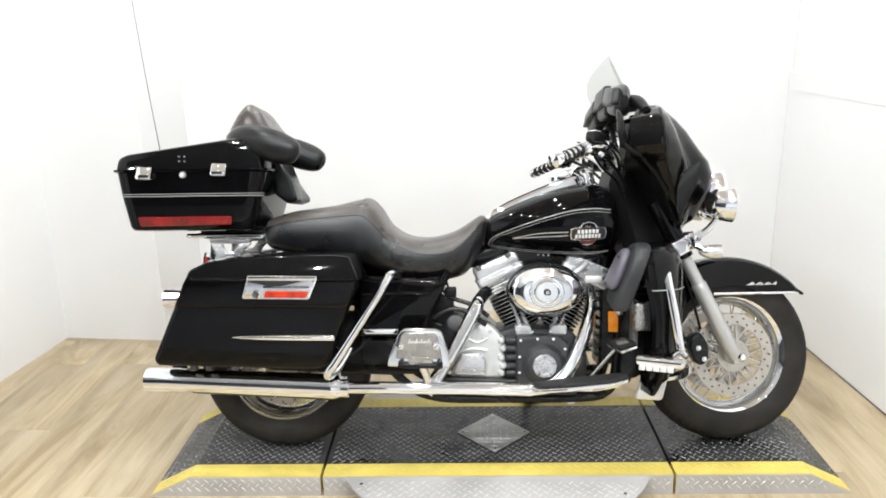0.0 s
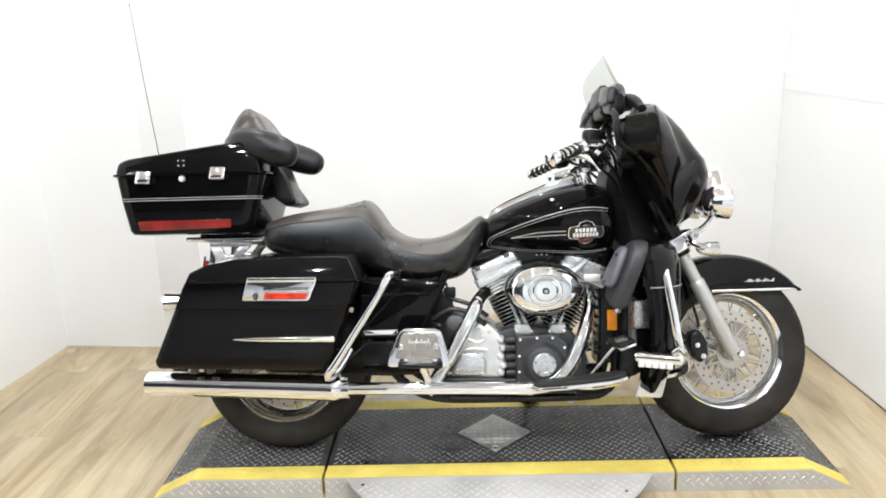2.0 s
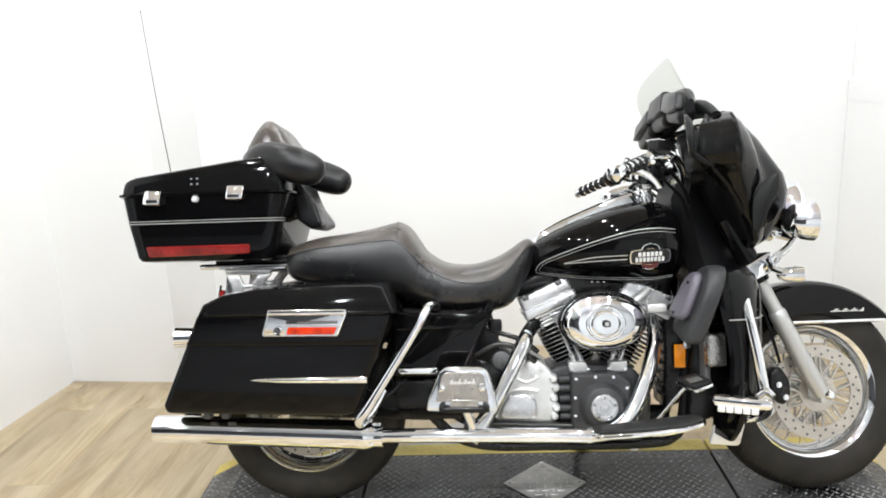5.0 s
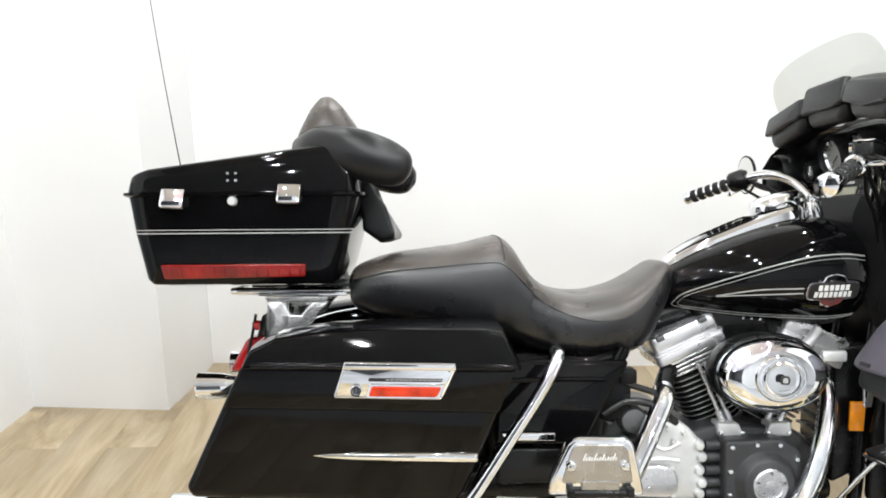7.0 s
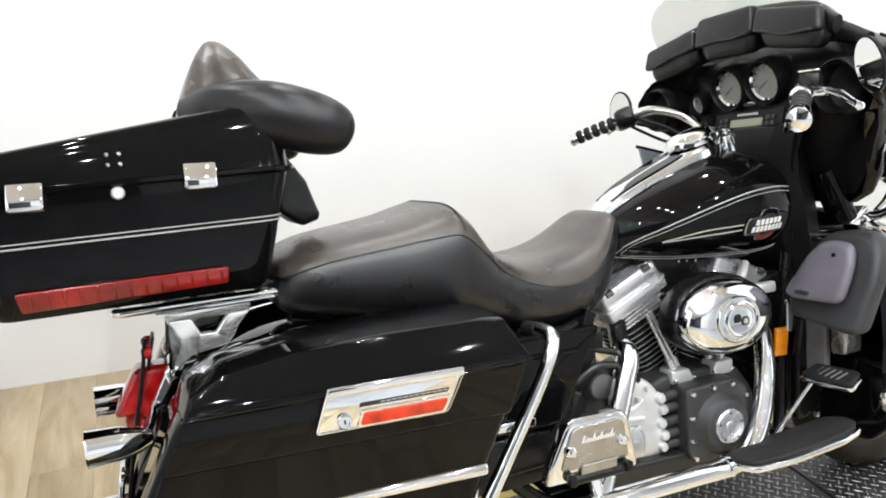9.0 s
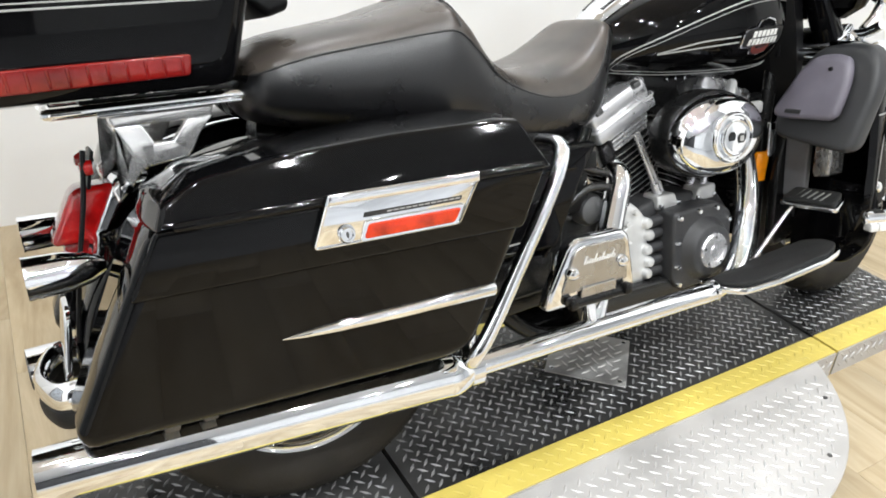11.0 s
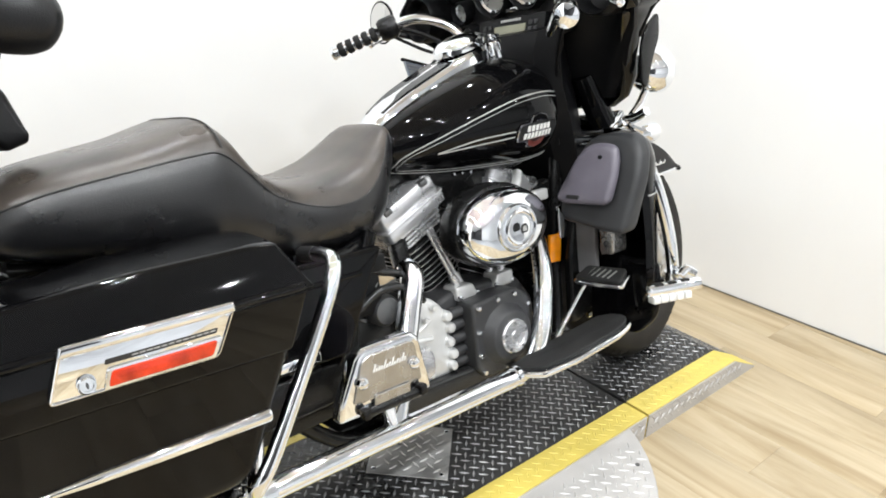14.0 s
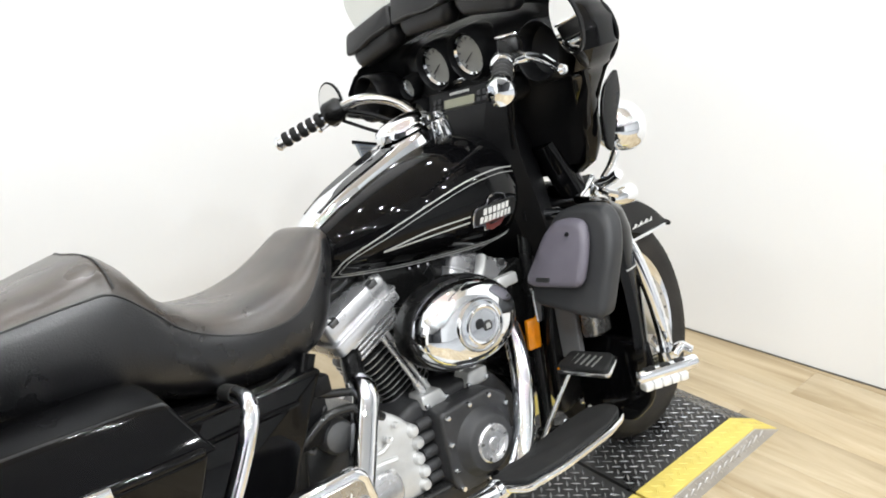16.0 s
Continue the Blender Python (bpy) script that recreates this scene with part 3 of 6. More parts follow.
def loft_x(table, per=5, n=28, p=0.62, q=0.75, low=0.9):
    """Smooth body through rows (x, half width, top, bottom)."""
    pts = spline([(r[0], r[1], r[2]) for r in table], per)
    bots = spline([(r[0], r[3], 0) for r in table], per)
    return skin([[(a.x, y, z) for y, z in sec(max(a.y, 0.004), a.z, b.y, n, p, q, low)] for a, b in zip(pts, bots)])


# --- seat ---
SEAT = [(-0.842, 0.09, 0.79, 0.745), (-0.828, 0.15, 0.815, 0.72), (-0.80, 0.176, 0.829, 0.705), (-0.74, 0.192, 0.846, 0.69),
        (-0.66, 0.20, 0.857, 0.672), (-0.577, 0.206, 0.868, 0.655), (-0.51, 0.207, 0.884, 0.643), (-0.475, 0.204, 0.888, 0.64),
        (-0.445, 0.20, 0.862, 0.628), (-0.42, 0.197, 0.823, 0.62), (-0.395, 0.194, 0.789, 0.612), (-0.337, 0.19, 0.753, 0.598),
        (-0.257, 0.184, 0.744, 0.590), (-0.177, 0.168, 0.762, 0.597), (-0.12, 0.145, 0.793, 0.622), (-0.08, 0.118, 0.820, 0.69),
        (-0.06, 0.10, 0.822, 0.73), (-0.046, 0.075, 0.808, 0.765)]
seat = group_part("seat", loft_x(SEAT, p=0.5, q=0.62, low=0.94), WORN_SHEEN, "black leather two-up seat, wear and sheen coloured into its brown-grey top")


def body_y(table, x, z, p, q, low):
    """Half width of a lofted body at x and z."""
    pts = spline([(r[0], r[1], r[2]) for r in table], 12)
    bots = spline([(r[0], r[3], 0) for r in table], 12)
    a, b = min(zip(pts, bots), key=lambda ab: abs(ab[0].x - x))
    zc, h = (a.z + b.y) / 2, (a.z - b.y) / 2
    s = max(-1, min(1, (z - zc) / h))
    sn = math.copysign(abs(s) ** (1 / q), s)
    c = math.sqrt(max(0, 1 - sn * sn))
    return a.y * c ** p * (1 if sn >= 0 else low + (1 - low) * (1 + sn))


def on_body(table, pts, p, q, low, off=0.001, side=-1, per=10):
    return [(v.x, side * (body_y(table, v.x, v.z, p, q, low) + off), v.z) for v in spline([(x, 0, z) for x, z in pts], per)]


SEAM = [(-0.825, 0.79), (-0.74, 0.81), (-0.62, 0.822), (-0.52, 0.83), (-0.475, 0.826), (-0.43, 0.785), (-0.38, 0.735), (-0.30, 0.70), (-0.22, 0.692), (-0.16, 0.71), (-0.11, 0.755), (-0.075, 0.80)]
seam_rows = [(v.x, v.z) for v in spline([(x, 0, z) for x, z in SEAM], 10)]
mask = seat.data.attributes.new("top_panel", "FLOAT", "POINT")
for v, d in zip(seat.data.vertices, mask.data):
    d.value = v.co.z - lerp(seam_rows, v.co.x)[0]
for s in (-1, 1):
    line = on_body(SEAT, SEAM, 0.5, 0.62, 0.94, 0.0, s)
    part("piping", tube(line, 0.0017, 6, smooth=False), PIPING, seat)
line = [(-0.488 + 0.004 * abs(t) * 4, y, z) for t, (y, z) in [(y / 0.2, (y, z)) for y, z in sec(0.206, 0.8895, 0.64, 60, 0.5, 0.62, 0.94) if z > 0.825]]
line.sort(key=lambda q: q[1])
part("piping", tube(line, 0.0017, 6, smooth=False), PIPING, seat)

# --- tank, console, stripes, badge ---
TANK = [(-0.075, 0.05, 0.785, 0.742), (-0.055, 0.085, 0.806, 0.715), (0.0, 0.12, 0.840, 0.70), (0.06, 0.148, 0.868, 0.689), (0.134, 0.172, 0.897, 0.678),
        (0.22, 0.190, 0.923, 0.668), (0.30, 0.196, 0.934, 0.660), (0.36, 0.186, 0.924, 0.662), (0.395, 0.155, 0.898, 0.682), (0.412, 0.10, 0.865, 0.715)]
TP, TQ, TL = 0.72, 0.85, 0.86
tank = group_part("fuel_tank", loft_x(TANK, p=TP, q=TQ, low=TL, n=36), PAINT, "gloss black fuel tank with silver pinstripes")
for s in (-1, 1):
    for k, off in enumerate((0.0, 0.010)):
        top = on_body(TANK, [(-0.045 + off, 0.722), (-0.03 + off, 0.745 - off * 0.3), (0.03, 0.773 - off), (0.13, 0.808 - off), (0.23, 0.835 - off), (0.31, 0.843 - off), (0.37, 0.838 - off)], TP, TQ, TL, 0.0006, s)
        bot = on_body(TANK, [(-0.045 + off, 0.722), (-0.035 + off, 0.711 + off * 0.3), (0.02, 0.702 + off * 0.6), (0.10, 0.693 + off * 0.6), (0.20, 0.688 + off * 0.6), (0.30, 0.686 + off * 0.6), (0.37, 0.695 + off * 0.4)], TP, TQ, TL, 0.0006, s)
        part("pinstripe", tube(top, 0.0016 if k == 0 else 0.0008, 5, smooth=False), PINSTRIPE, tank)
        part("pinstripe", tube(bot, 0.0014 if k == 0 else 0.0008, 5, smooth=False), PINSTRIPE, tank)
    for dz, rr_ in ((0.006, 0.0016), (-0.006, 0.0016)):
        part("pinstripe", tube(on_body(TANK, [(0.04, 0.742 + dz * 0.1), (0.13, 0.753 + dz), (0.225, 0.757 + dz)], TP, TQ, TL, 0.0006, s), rr_, 5, smooth=False), PINSTRIPE, tank)
    # badge: plain shapes in the badge's colours
    def badge_place(dx, dz, lift):
        x, z = 0.292 + dx, 0.758 + dz + dx * 0.03
        return (x, s * (body_y(TANK, x, z, TP, TQ, TL) + lift), z)

    def badge(poly, lift0, lift1, r):
        return pad(rounded(poly, r), lift0, lift1, 0.0008, place=lambda x, y, z: badge_place(x, z, y), steps=1)
    bar = [(-0.055, -0.017), (-0.058, 0.0), (-0.055, 0.017), (0.0, 0.022), (0.055, 0.017), (0.058, 0.0), (0.055, -0.017), (0.0, -0.022)]
    emb = part("badge", badge([(x * 1.07, z * 1.16) for x, z in bar], -0.001, 0.004, 0.008), CHROME, tank, "chrome-edged badge plate")
    part("badge_field", badge(bar, 0.0041, 0.0052, 0.008), DARKPAINT, emb)
    for sg, fill in ((1, PAINT), (-1, EMBRED)):
        arch = [(-0.030, sg * 0.019), (0.030, sg * 0.019), (0.022, sg * 0.035), (0.0, sg * 0.041), (-0.022, sg * 0.035)]
        part("badge_shield", badge(arch, -0.001, 0.0036, 0.004), CHROME, emb)
        part("shield_field", badge([(x * 0.90, z - sg * 0.0028) for x, z in arch], 0.0037, 0.0042, 0.003), fill, emb)
    for zc, half, n in ((0.0075, 0.037, 6), (-0.0085, 0.044, 8)):
        step = 2 * half / n
        for k in range(n):
            x = -half + k * step
            part("letter_bar", badge([(x, zc - 0.0066), (x + step * 0.72, zc - 0.0066), (x + step * 0.72, zc + 0.0066), (x, zc + 0.0066)], 0.0053, 0.0060, 0.001), WHITEPAINT, emb)
    for k in range(4):
        x = 0.115 + k * 0.017
        part("rivet", lathe([(0.0, -0.004), (0.0035, -0.003), (0.004, 0)], (x, s * (body_y(TANK, x, 0.682, TP, TQ, TL) + 0.001), 0.679), "y", 8), CHROME, tank)

CONS = [(-0.062, 0.034, 0.808), (-0.03, 0.044, 0.838), (0.03, 0.053, 0.872), (0.10, 0.060, 0.902), (0.17, 0.065, 0.930), (0.23, 0.067, 0.952), (0.275, 0.060, 0.963), (0.295, 0.044, 0.950)]
rings = []
for v in spline(CONS, 6):
    rings.append([(v.x, v.y, v.z - 0.04), (v.x, v.y, v.z - 0.012), (v.x, v.y * 0.88, v.z - 0.003), (v.x, v.y * 0.5, v.z + 0.001), (v.x, 0, v.z + 0.002),
                  (v.x, -v.y * 0.5, v.z + 0.001), (v.x, -v.y * 0.88, v.z - 0.003), (v.x, -v.y, v.z - 0.012), (v.x, -v.y, v.z - 0.04)])
console = part("console", skin(rings), CHROME, tank, "long chrome tank console")
rings = []
for v in spline([(x + 0.004, w * 0.76, z + 0.0015) for x, w, z in CONS[1:5]], 6):
    rings.append([(v.x, v.y, v.z - 0.004), (v.x, v.y, v.z + 0.002), (v.x, -v.y, v.z + 0.002), (v.x, -v.y, v.z - 0.004)])
part("console_pad", skin(rings), PAINT, console, "black inset strip")
dome = pose(0.245, 0, 0.957, 0, -14)
part("fuel_door", lathe([(0.056, 0.0), (0.056, 0.012), (0.052, 0.022), (0.04, 0.030), (0.02, 0.034), (0.0, 0.035)], (0, 0, 0), "z", 36, m=dome, sx=1.25), CHROME, console, "domed chrome fuel door")
part("ignition_switch", lathe([(0.02, -0.01), (0.02, 0.028), (0.017, 0.033), (0.0, 0.034)], (0, 0, 0), "z", 20, m=pose(0.318, -0.045, 0.938, 0, -14)), CHROME, console)
part("switch_knob", box(0.301, 0.331, -0.051, -0.039, 0.970, 0.986, 0.003), CHROME, console)

# --- saddlebags ---
BODY = rounded([(-1.036, 0.634), (-1.172, 0.358), (-1.160, 0.334), (-0.62, 0.327), (-0.580, 0.340), (-0.466, 0.630)], 0.032, 6)
LID = rounded([(-1.034, 0.627), (-1.020, 0.660), (-0.968, 0.684), (-0.861, 0.699), (-0.70, 0.706), (-0.535, 0.705), (-0.497, 0.700), (-0.459, 0.624)], 0.006)


def bag_face(x, z):
    """Outer face of a saddlebag's body: it draws in downwards and to the back."""
    return 0.413 - 0.16 * (0.632 - z) + 0.076 * (x + 0.5)


for s in (-1, 1):
    lev = [(0.185, 0.02), (0.188, 0.006), (0.196, 0.0), (None, 0.0), (-0.011, 0.002), (-0.006, 0.0055), (-0.0028, 0.010), (-0.0008, 0.0155), (0.0, 0.022), (0.0, 0.0225)]
    rings = []
    for y, d in lev:
        ring = []
        for x, z in inset(BODY, d):
            yy = bag_face(x, z) - 0.020 if y is None else y if y > 0.1 else bag_face(x, z) + y
            ring.append((x, s * yy, z))
        rings.append(ring)
    bag = group_part("saddlebag", skin(rings), PAINT, "gloss black hard saddlebag with chrome trim")

    def lid_y(x, z):
        return 0.420 + 0.076 * (x + 0.5) - 0.46 * max(0, z - 0.642)
    rings = []
    for f, d in ((0.0, 0.02), (0.014, 0.006), (0.055, 0.0), (0.30, -0.0045), (0.55, -0.006), (0.80, -0.004)):
        rings.append([(x, s * (0.185 + f * (lid_y(x, z) - 0.203)), z) for x, z in inset(LID, d)])
    for y, d in ((None, 0.0), (-0.007, 0.0008), (-0.0035, 0.0022), (-0.001, 0.0045), (0.0, 0.007), (0.0, 0.0075)):
        rings.append([(x, s * (lid_y(x, z) - 0.018 if y is None else lid_y(x, z) + y), z) for x, z in inset(LID, d)])
    lid = part("lid", skin(rings), PAINT, bag)
    # crease and lid joint
    part("upper_panel", pad(rounded([(-1.033, 0.630), (-1.077, 0.540), (-0.505, 0.535), (-0.472, 0.627)], 0.008), -0.004, 0.0068, 0.0065, place=lambda x, y, z: (x, s * (bag_face(x, z) + y), z), steps=4), PAINT, bag)
    part("lid_bead", tube([(x, s * (lid_y(x, 0.642) - 0.001), 0.632) for x in (-1.012, -1.0, -0.9, -0.75, -0.6, -0.49, -0.478)], [0.002, 0.0065, 0.0065, 0.0065, 0.0065, 0.0065, 0.002], 12), PAINT, lid)
    # chrome latch plate
    plate = [(-0.82, 0.634), (-0.592, 0.632), (-0.622, 0.566), (-0.842, 0.568)]

    def out(x, y, z):
        return (x, s * (bag_face(x, z) + y + (0.0072 if z > 0.54 else 0.0)), z)
    lp = part("latch_plate", pad(rounded(plate, 0.008), 0.0, 0.010, 0.003, place=out), CHROME, bag, "chrome latch plate")
    part("reflector", pad(rounded([(-0.763, 0.593), (-0.622, 0.592), (-0.632, 0.571), (-0.770, 0.572)], 0.005), 0.0108, 0.015, 0.002, place=out), ORANGE, lp, "orange-red reflector")
    part("reflector_rim", pad(rounded([(-0.768, 0.598), (-0.615, 0.597), (-0.627, 0.567), (-0.776, 0.568)], 0.005), 0.0098, 0.0125, 0.001, place=out, steps=1), CHROME, lp)
    part("plate_band", pad(rounded([(-0.768, 0.6105), (-0.619, 0.6095), (-0.622, 0.6022), (-0.770, 0.6030)], 0.002), 0.0096, 0.0104, 0.0003, place=out, steps=1), DARKPAINT, lp)
    rim = [out(x, 0.0098, z) for x, z in inset(rounded(plate, 0.008), 0.002)]
    part("plate_rim", tube(rim + rim[:2], 0.0022, 8, smooth=False), CHROME, lp)
    lock = part("lock", lathe([(0.0125, 0.0), (0.0125, s * 0.005), (0.010, s * 0.0085), (0.0075, s * 0.0085), (0.007, s * 0.006), (0.0, s * 0.006)], out(-0.795, 0.0100, 0.584), "y", 24), CHROME, lp)
    part("key_slot", lathe([(0.0045, s * 0.0062), (0.0045, s * 0.0075), (0.0, s * 0.0076)], out(-0.795, 0.0100, 0.584), "y", 16, sx=0.35), STEEL, lock)
    for q in ((-0.812, 0.628), (-0.604, 0.626)):
        part("screw", lathe([(0.0, 0.0118 * s), (0.004, 0.0112 * s), (0.0048, 0.009 * s), (0.0048, 0.007 * s)], out(q[0], 0.0, q[1]), "y", 10), CHROME, lp)
    part("lid_catch", pad(rounded([(-0.818, 0.644), (-0.594, 0.642), (-0.592, 0.626), (-0.824, 0.628)], 0.003), 0.002, 0.016, 0.005, place=out), CHROME, lp)
    x = -0.735
    while x < -0.625:
        part("letter_bar", pad([(x, 0.6054), (x + 0.0075, 0.6054), (x + 0.0075, 0.6076), (x, 0.6076)], 0.0105, 0.0107, 0.0001, place=out, steps=1), PINSTRIPE, lp)
        x += 0.0095
    # tapered chrome strip
    bm = skin([[out(x, 0.0, 0.437 - h), out(x, w, 0.437 - h * 0.7), out(x, w * 1.25, 0.437 - h * 0.2), out(x, w * 1.2, 0.437 + h * 0.3), out(x, w * 0.7, 0.437 + h * 0.8), out(x, 0.0, 0.437 + h)]
               for x, h, w in ((-0.890, 0.0008, 0.001), (-0.86, 0.005, 0.004), (-0.81, 0.008, 0.006), (-0.72, 0.010, 0.007), (-0.553, 0.011, 0.007), (-0.549, 0.010, 0.005))])
    part("trim_strip", bm, CHROME, bag, "tapered chrome strip")
    for x in (-1.06, -1.005):
        part("bracket_clip", box(x, x + 0.022, min(s * 0.255, s * 0.285), max(s * 0.255, s * 0.285), 0.312, 0.334, 0.003), STEEL, bag)
    part("rear_reflector", moved(box(-0.004, 0.004, -0.013, 0.013, -0.045, 0.045, 0.003), pose(-1.064, s * 0.232, 0.555, 0, 20)), RED, bag)
    # guard rail round the bag's front corner
    part("guard_rail", tube([(-0.356, s * 0.18, 0.622), (-0.362, s * 0.27, 0.634), (-0.372, s * 0.325, 0.634), (-0.388, s * 0.346, 0.610), (-0.42, s * 0.352, 0.556), (-0.49, s * 0.356, 0.448), (-0.55, s * 0.358, 0.357), (-0.576, s * 0.354, 0.322), (-0.578, s * 0.335, 0.304), (-0.555, s * 0.295, 0.322), (-0.52, s * 0.25, 0.38)], 0.0135, 14), CHROME, bike, "chrome saddlebag guard rail")
    part("guard_bush", tube([(-0.358, s * 0.20, 0.625), (-0.361, s * 0.255, 0.632)], 0.0143, 12), RUBBER, bike)

# --- mufflers and pipes ---
for s in (-1, 1):
    muf = group_part("muffler", tube([(-1.232, s * 0.212, 0.268), (-1.15, s * 0.218, 0.267), (-0.9, s * 0.236, 0.260), (-0.62, s * 0.257, 0.252), (-0.575, s * 0.262, 0.250), (-0.54, s * 0.261, 0.249)],
                                     [0.042, 0.0425, 0.043, 0.043, 0.042, 0.030], 28), CHROME, "long chrome muffler")
    part("clamp", tube([(-0.565, s * 0.262, 0.249), (-0.525, s * 0.261, 0.248)], 0.034, 20), CHROME, muf)
    part("clamp_bolt", tube([(-0.555, s * 0.264, 0.284), (-0.53, s * 0.264, 0.284)], 0.007, 8), CHROME, muf)
    part("tip", lathe([(0.038, 0.0), (0.038, 0.06), (0.0, 0.06)], (-1.2325, s * 0.212, 0.268), "x", 24), STEEL, muf)
pipe = group_part("exhaust_shield", tube([(-0.54, -0.261, 0.249), (-0.30, -0.260, 0.246), (0.0, -0.256, 0.240), (0.09, -0.251, 0.237), (0.165, -0.235, 0.248), (0.222, -0.21, 0.295), (0.268, -0.185, 0.385), (0.293, -0.16, 0.45), (0.308, -0.13, 0.51), (0.312, -0.09, 0.56)],
                                         [0.0215, 0.0215, 0.0215, 0.0215, 0.0225, 0.024, 0.0235, 0.0225, 0.021, 0.019], 20), CHROME, "chrome front exhaust heat shield")
part("shield_clamp", tube([(0.078, -0.252, 0.2375), (0.090, -0.251, 0.237)], 0.0245, 20), CHROME, pipe)
group_part("exhaust_shield", tube([(-0.262, -0.255, 0.225), (-0.228, -0.237, 0.275), (-0.17, -0.202, 0.365), (-0.118, -0.172, 0.455), (-0.092, -0.156, 0.505), (-0.086, -0.130, 0.522)],
                                          [0.020, 0.0235, 0.0255, 0.026, 0.0255, 0.022], 20), CHROME, "chrome rear exhaust heat shield")
group_part("rear_header", tube([(-0.088, -0.125, 0.516), (-0.07, -0.09, 0.535), (-0.045, -0.05, 0.56)], 0.022, 14), SATIN)
muf_left = tube([(-0.54, 0.261, 0.249), (-0.42, 0.255, 0.252), (-0.33, 0.235, 0.27), (-0.27, 0.19, 0.28)], 0.0215, 16)
group_part("exhaust_shield", muf_left, CHROME, "chrome crossover exhaust shield")

# --- wheels ---


def wheel(name, x, tyre_w, label):
    w = group_part(name, lathe([(0.028, -0.055), (0.040, -0.05), (0.040, -0.03), (0.028, -0.02), (0.028, 0.02), (0.040, 0.03), (0.040, 0.05), (0.028, 0.055)], (x, 0, ZW), "y", 28), ALU, label)
    prof = [(0.203, -0.052), (0.215, -0.060), (0.245, -tyre_w), (0.275, -tyre_w * 0.97), (0.293, -tyre_w * 0.80), (0.304, -tyre_w * 0.55), (0.310, -tyre_w * 0.25), (0.311, 0),
            (0.310, tyre_w * 0.25), (0.304, tyre_w * 0.55), (0.293, tyre_w * 0.80), (0.275, tyre_w * 0.97), (0.245, tyre_w), (0.215, 0.060), (0.203, 0.052)]
    tyre = part("tyre", lathe(prof, (x, 0, ZW), "y", 72, close=True), TYRE, w, "dusty worn black rubber tyre")
    rim = [(0.180, -0.035), (0.192, -0.050), (0.206, -0.058), (0.209, -0.056), (0.206, -0.050), (0.198, -0.046), (0.19, 0), (0.198, 0.046), (0.206, 0.050), (0.209, 0.056), (0.206, 0.058), (0.192, 0.050), (0.180, 0.035), (0.174, 0.0)]
    part("rim", lathe(rim, (x, 0, ZW), "y", 72, close=True), CHROME, w, "chrome wheel rim")
    # tread cuts across the shoulders, as thin raised bars
    bm = bmesh.new()
    for k in range(60):
        a = 2 * math.pi * k / 60
        for sd in (-1, 1):
            q = []
            for r, y, da in ((0.2895, tyre_w * 0.80, 0.0), (0.3018, tyre_w * 0.50, 0.03), (0.3072, tyre_w * 0.16, 0.05)):
                q.append((x + math.cos(a + da) * r, sd * y, ZW + math.sin(a + da) * r))
            tube(q, 0.0045, 5, bm, smooth=False)
    part("tread_pattern", bm, TYRE, tyre, kind="stuff")
    sp = []
    for k in range(40):
        a = 2 * math.pi * k / 40
        sd = -1 if k % 2 else 1
        tw = 0.55 * (1 if (k // 2) % 2 else -1)
        sp.append(((x + math.cos(a + tw) * 0.038, sd * 0.042, ZW + math.sin(a + tw) * 0.038), (x + math.cos(a) * 0.184, sd * 0.012, ZW + math.sin(a) * 0.184)))
    for a, b in sp:
        part("spoke", tube([a, b], 0.0018, 5, smooth=False), CHROME, w)
    return w


front = wheel("front_wheel", XF, 0.064, "spoked front wheel with twin brake discs")
rear = wheel("rear_wheel", XRW, 0.067, "spoked rear wheel")
rear.location = (0, -0.04, -0.012)


def brake_disc(parent, x, y, r, s):
    ring = lathe([(r * 0.74, -0.0025), (r, -0.0025), (r, 0.0025), (r * 0.74, 0.0025)], (x, y, ZW), "y", 60, close=True)
    d = part("brake_disc", ring, DISC, parent, "drilled steel brake disc")
    part("disc_carrier", lathe([(r * 0.22, -0.004), (r * 0.40, -0.004), (r * 0.40, 0.004), (r * 0.22, 0.004)], (x, y, ZW), "y", 30, close=True), DISC, d)
    for k in range(20):
        a, da = 2 * math.pi * (k // 2) / 10, 0.20 if k % 2 else -0.20
        part("carrier_arm", tube([(x + math.cos(a) * r * 0.36, y, ZW + math.sin(a) * r * 0.36), (x + math.cos(a + da) * r * 0.77, y, ZW + math.sin(a + da) * r * 0.77)], 0.0042, 6, smooth=False), DISC, d)
    bm = bmesh.new()
    for k in range(40):
        a, rr = 2 * math.pi * k / 40, r * (0.81 if k % 2 else 0.92)
        lathe([(0.0, -0.0003), (0.0042, -0.0003), (0.0042, 0.0003), (0.0, 0.0003)], (x + math.cos(a) * rr, y + s * 0.0029, ZW + math.sin(a) * rr), "y", 8, bm)
    part("drilling", bm, STEEL, d, kind="stuff")


for s in (-1, 1):
    brake_disc(front, XF, s * 0.082, 0.146, s)
brake_disc(rear, XRW, -0.082, 0.146, -1)
part("sprocket", lathe([(0.05, 0.086), (0.12, 0.086), (0.12, 0.094), (0.05, 0.094)], (XRW, 0, ZW), "y", 48, close=True), STEEL, rear)


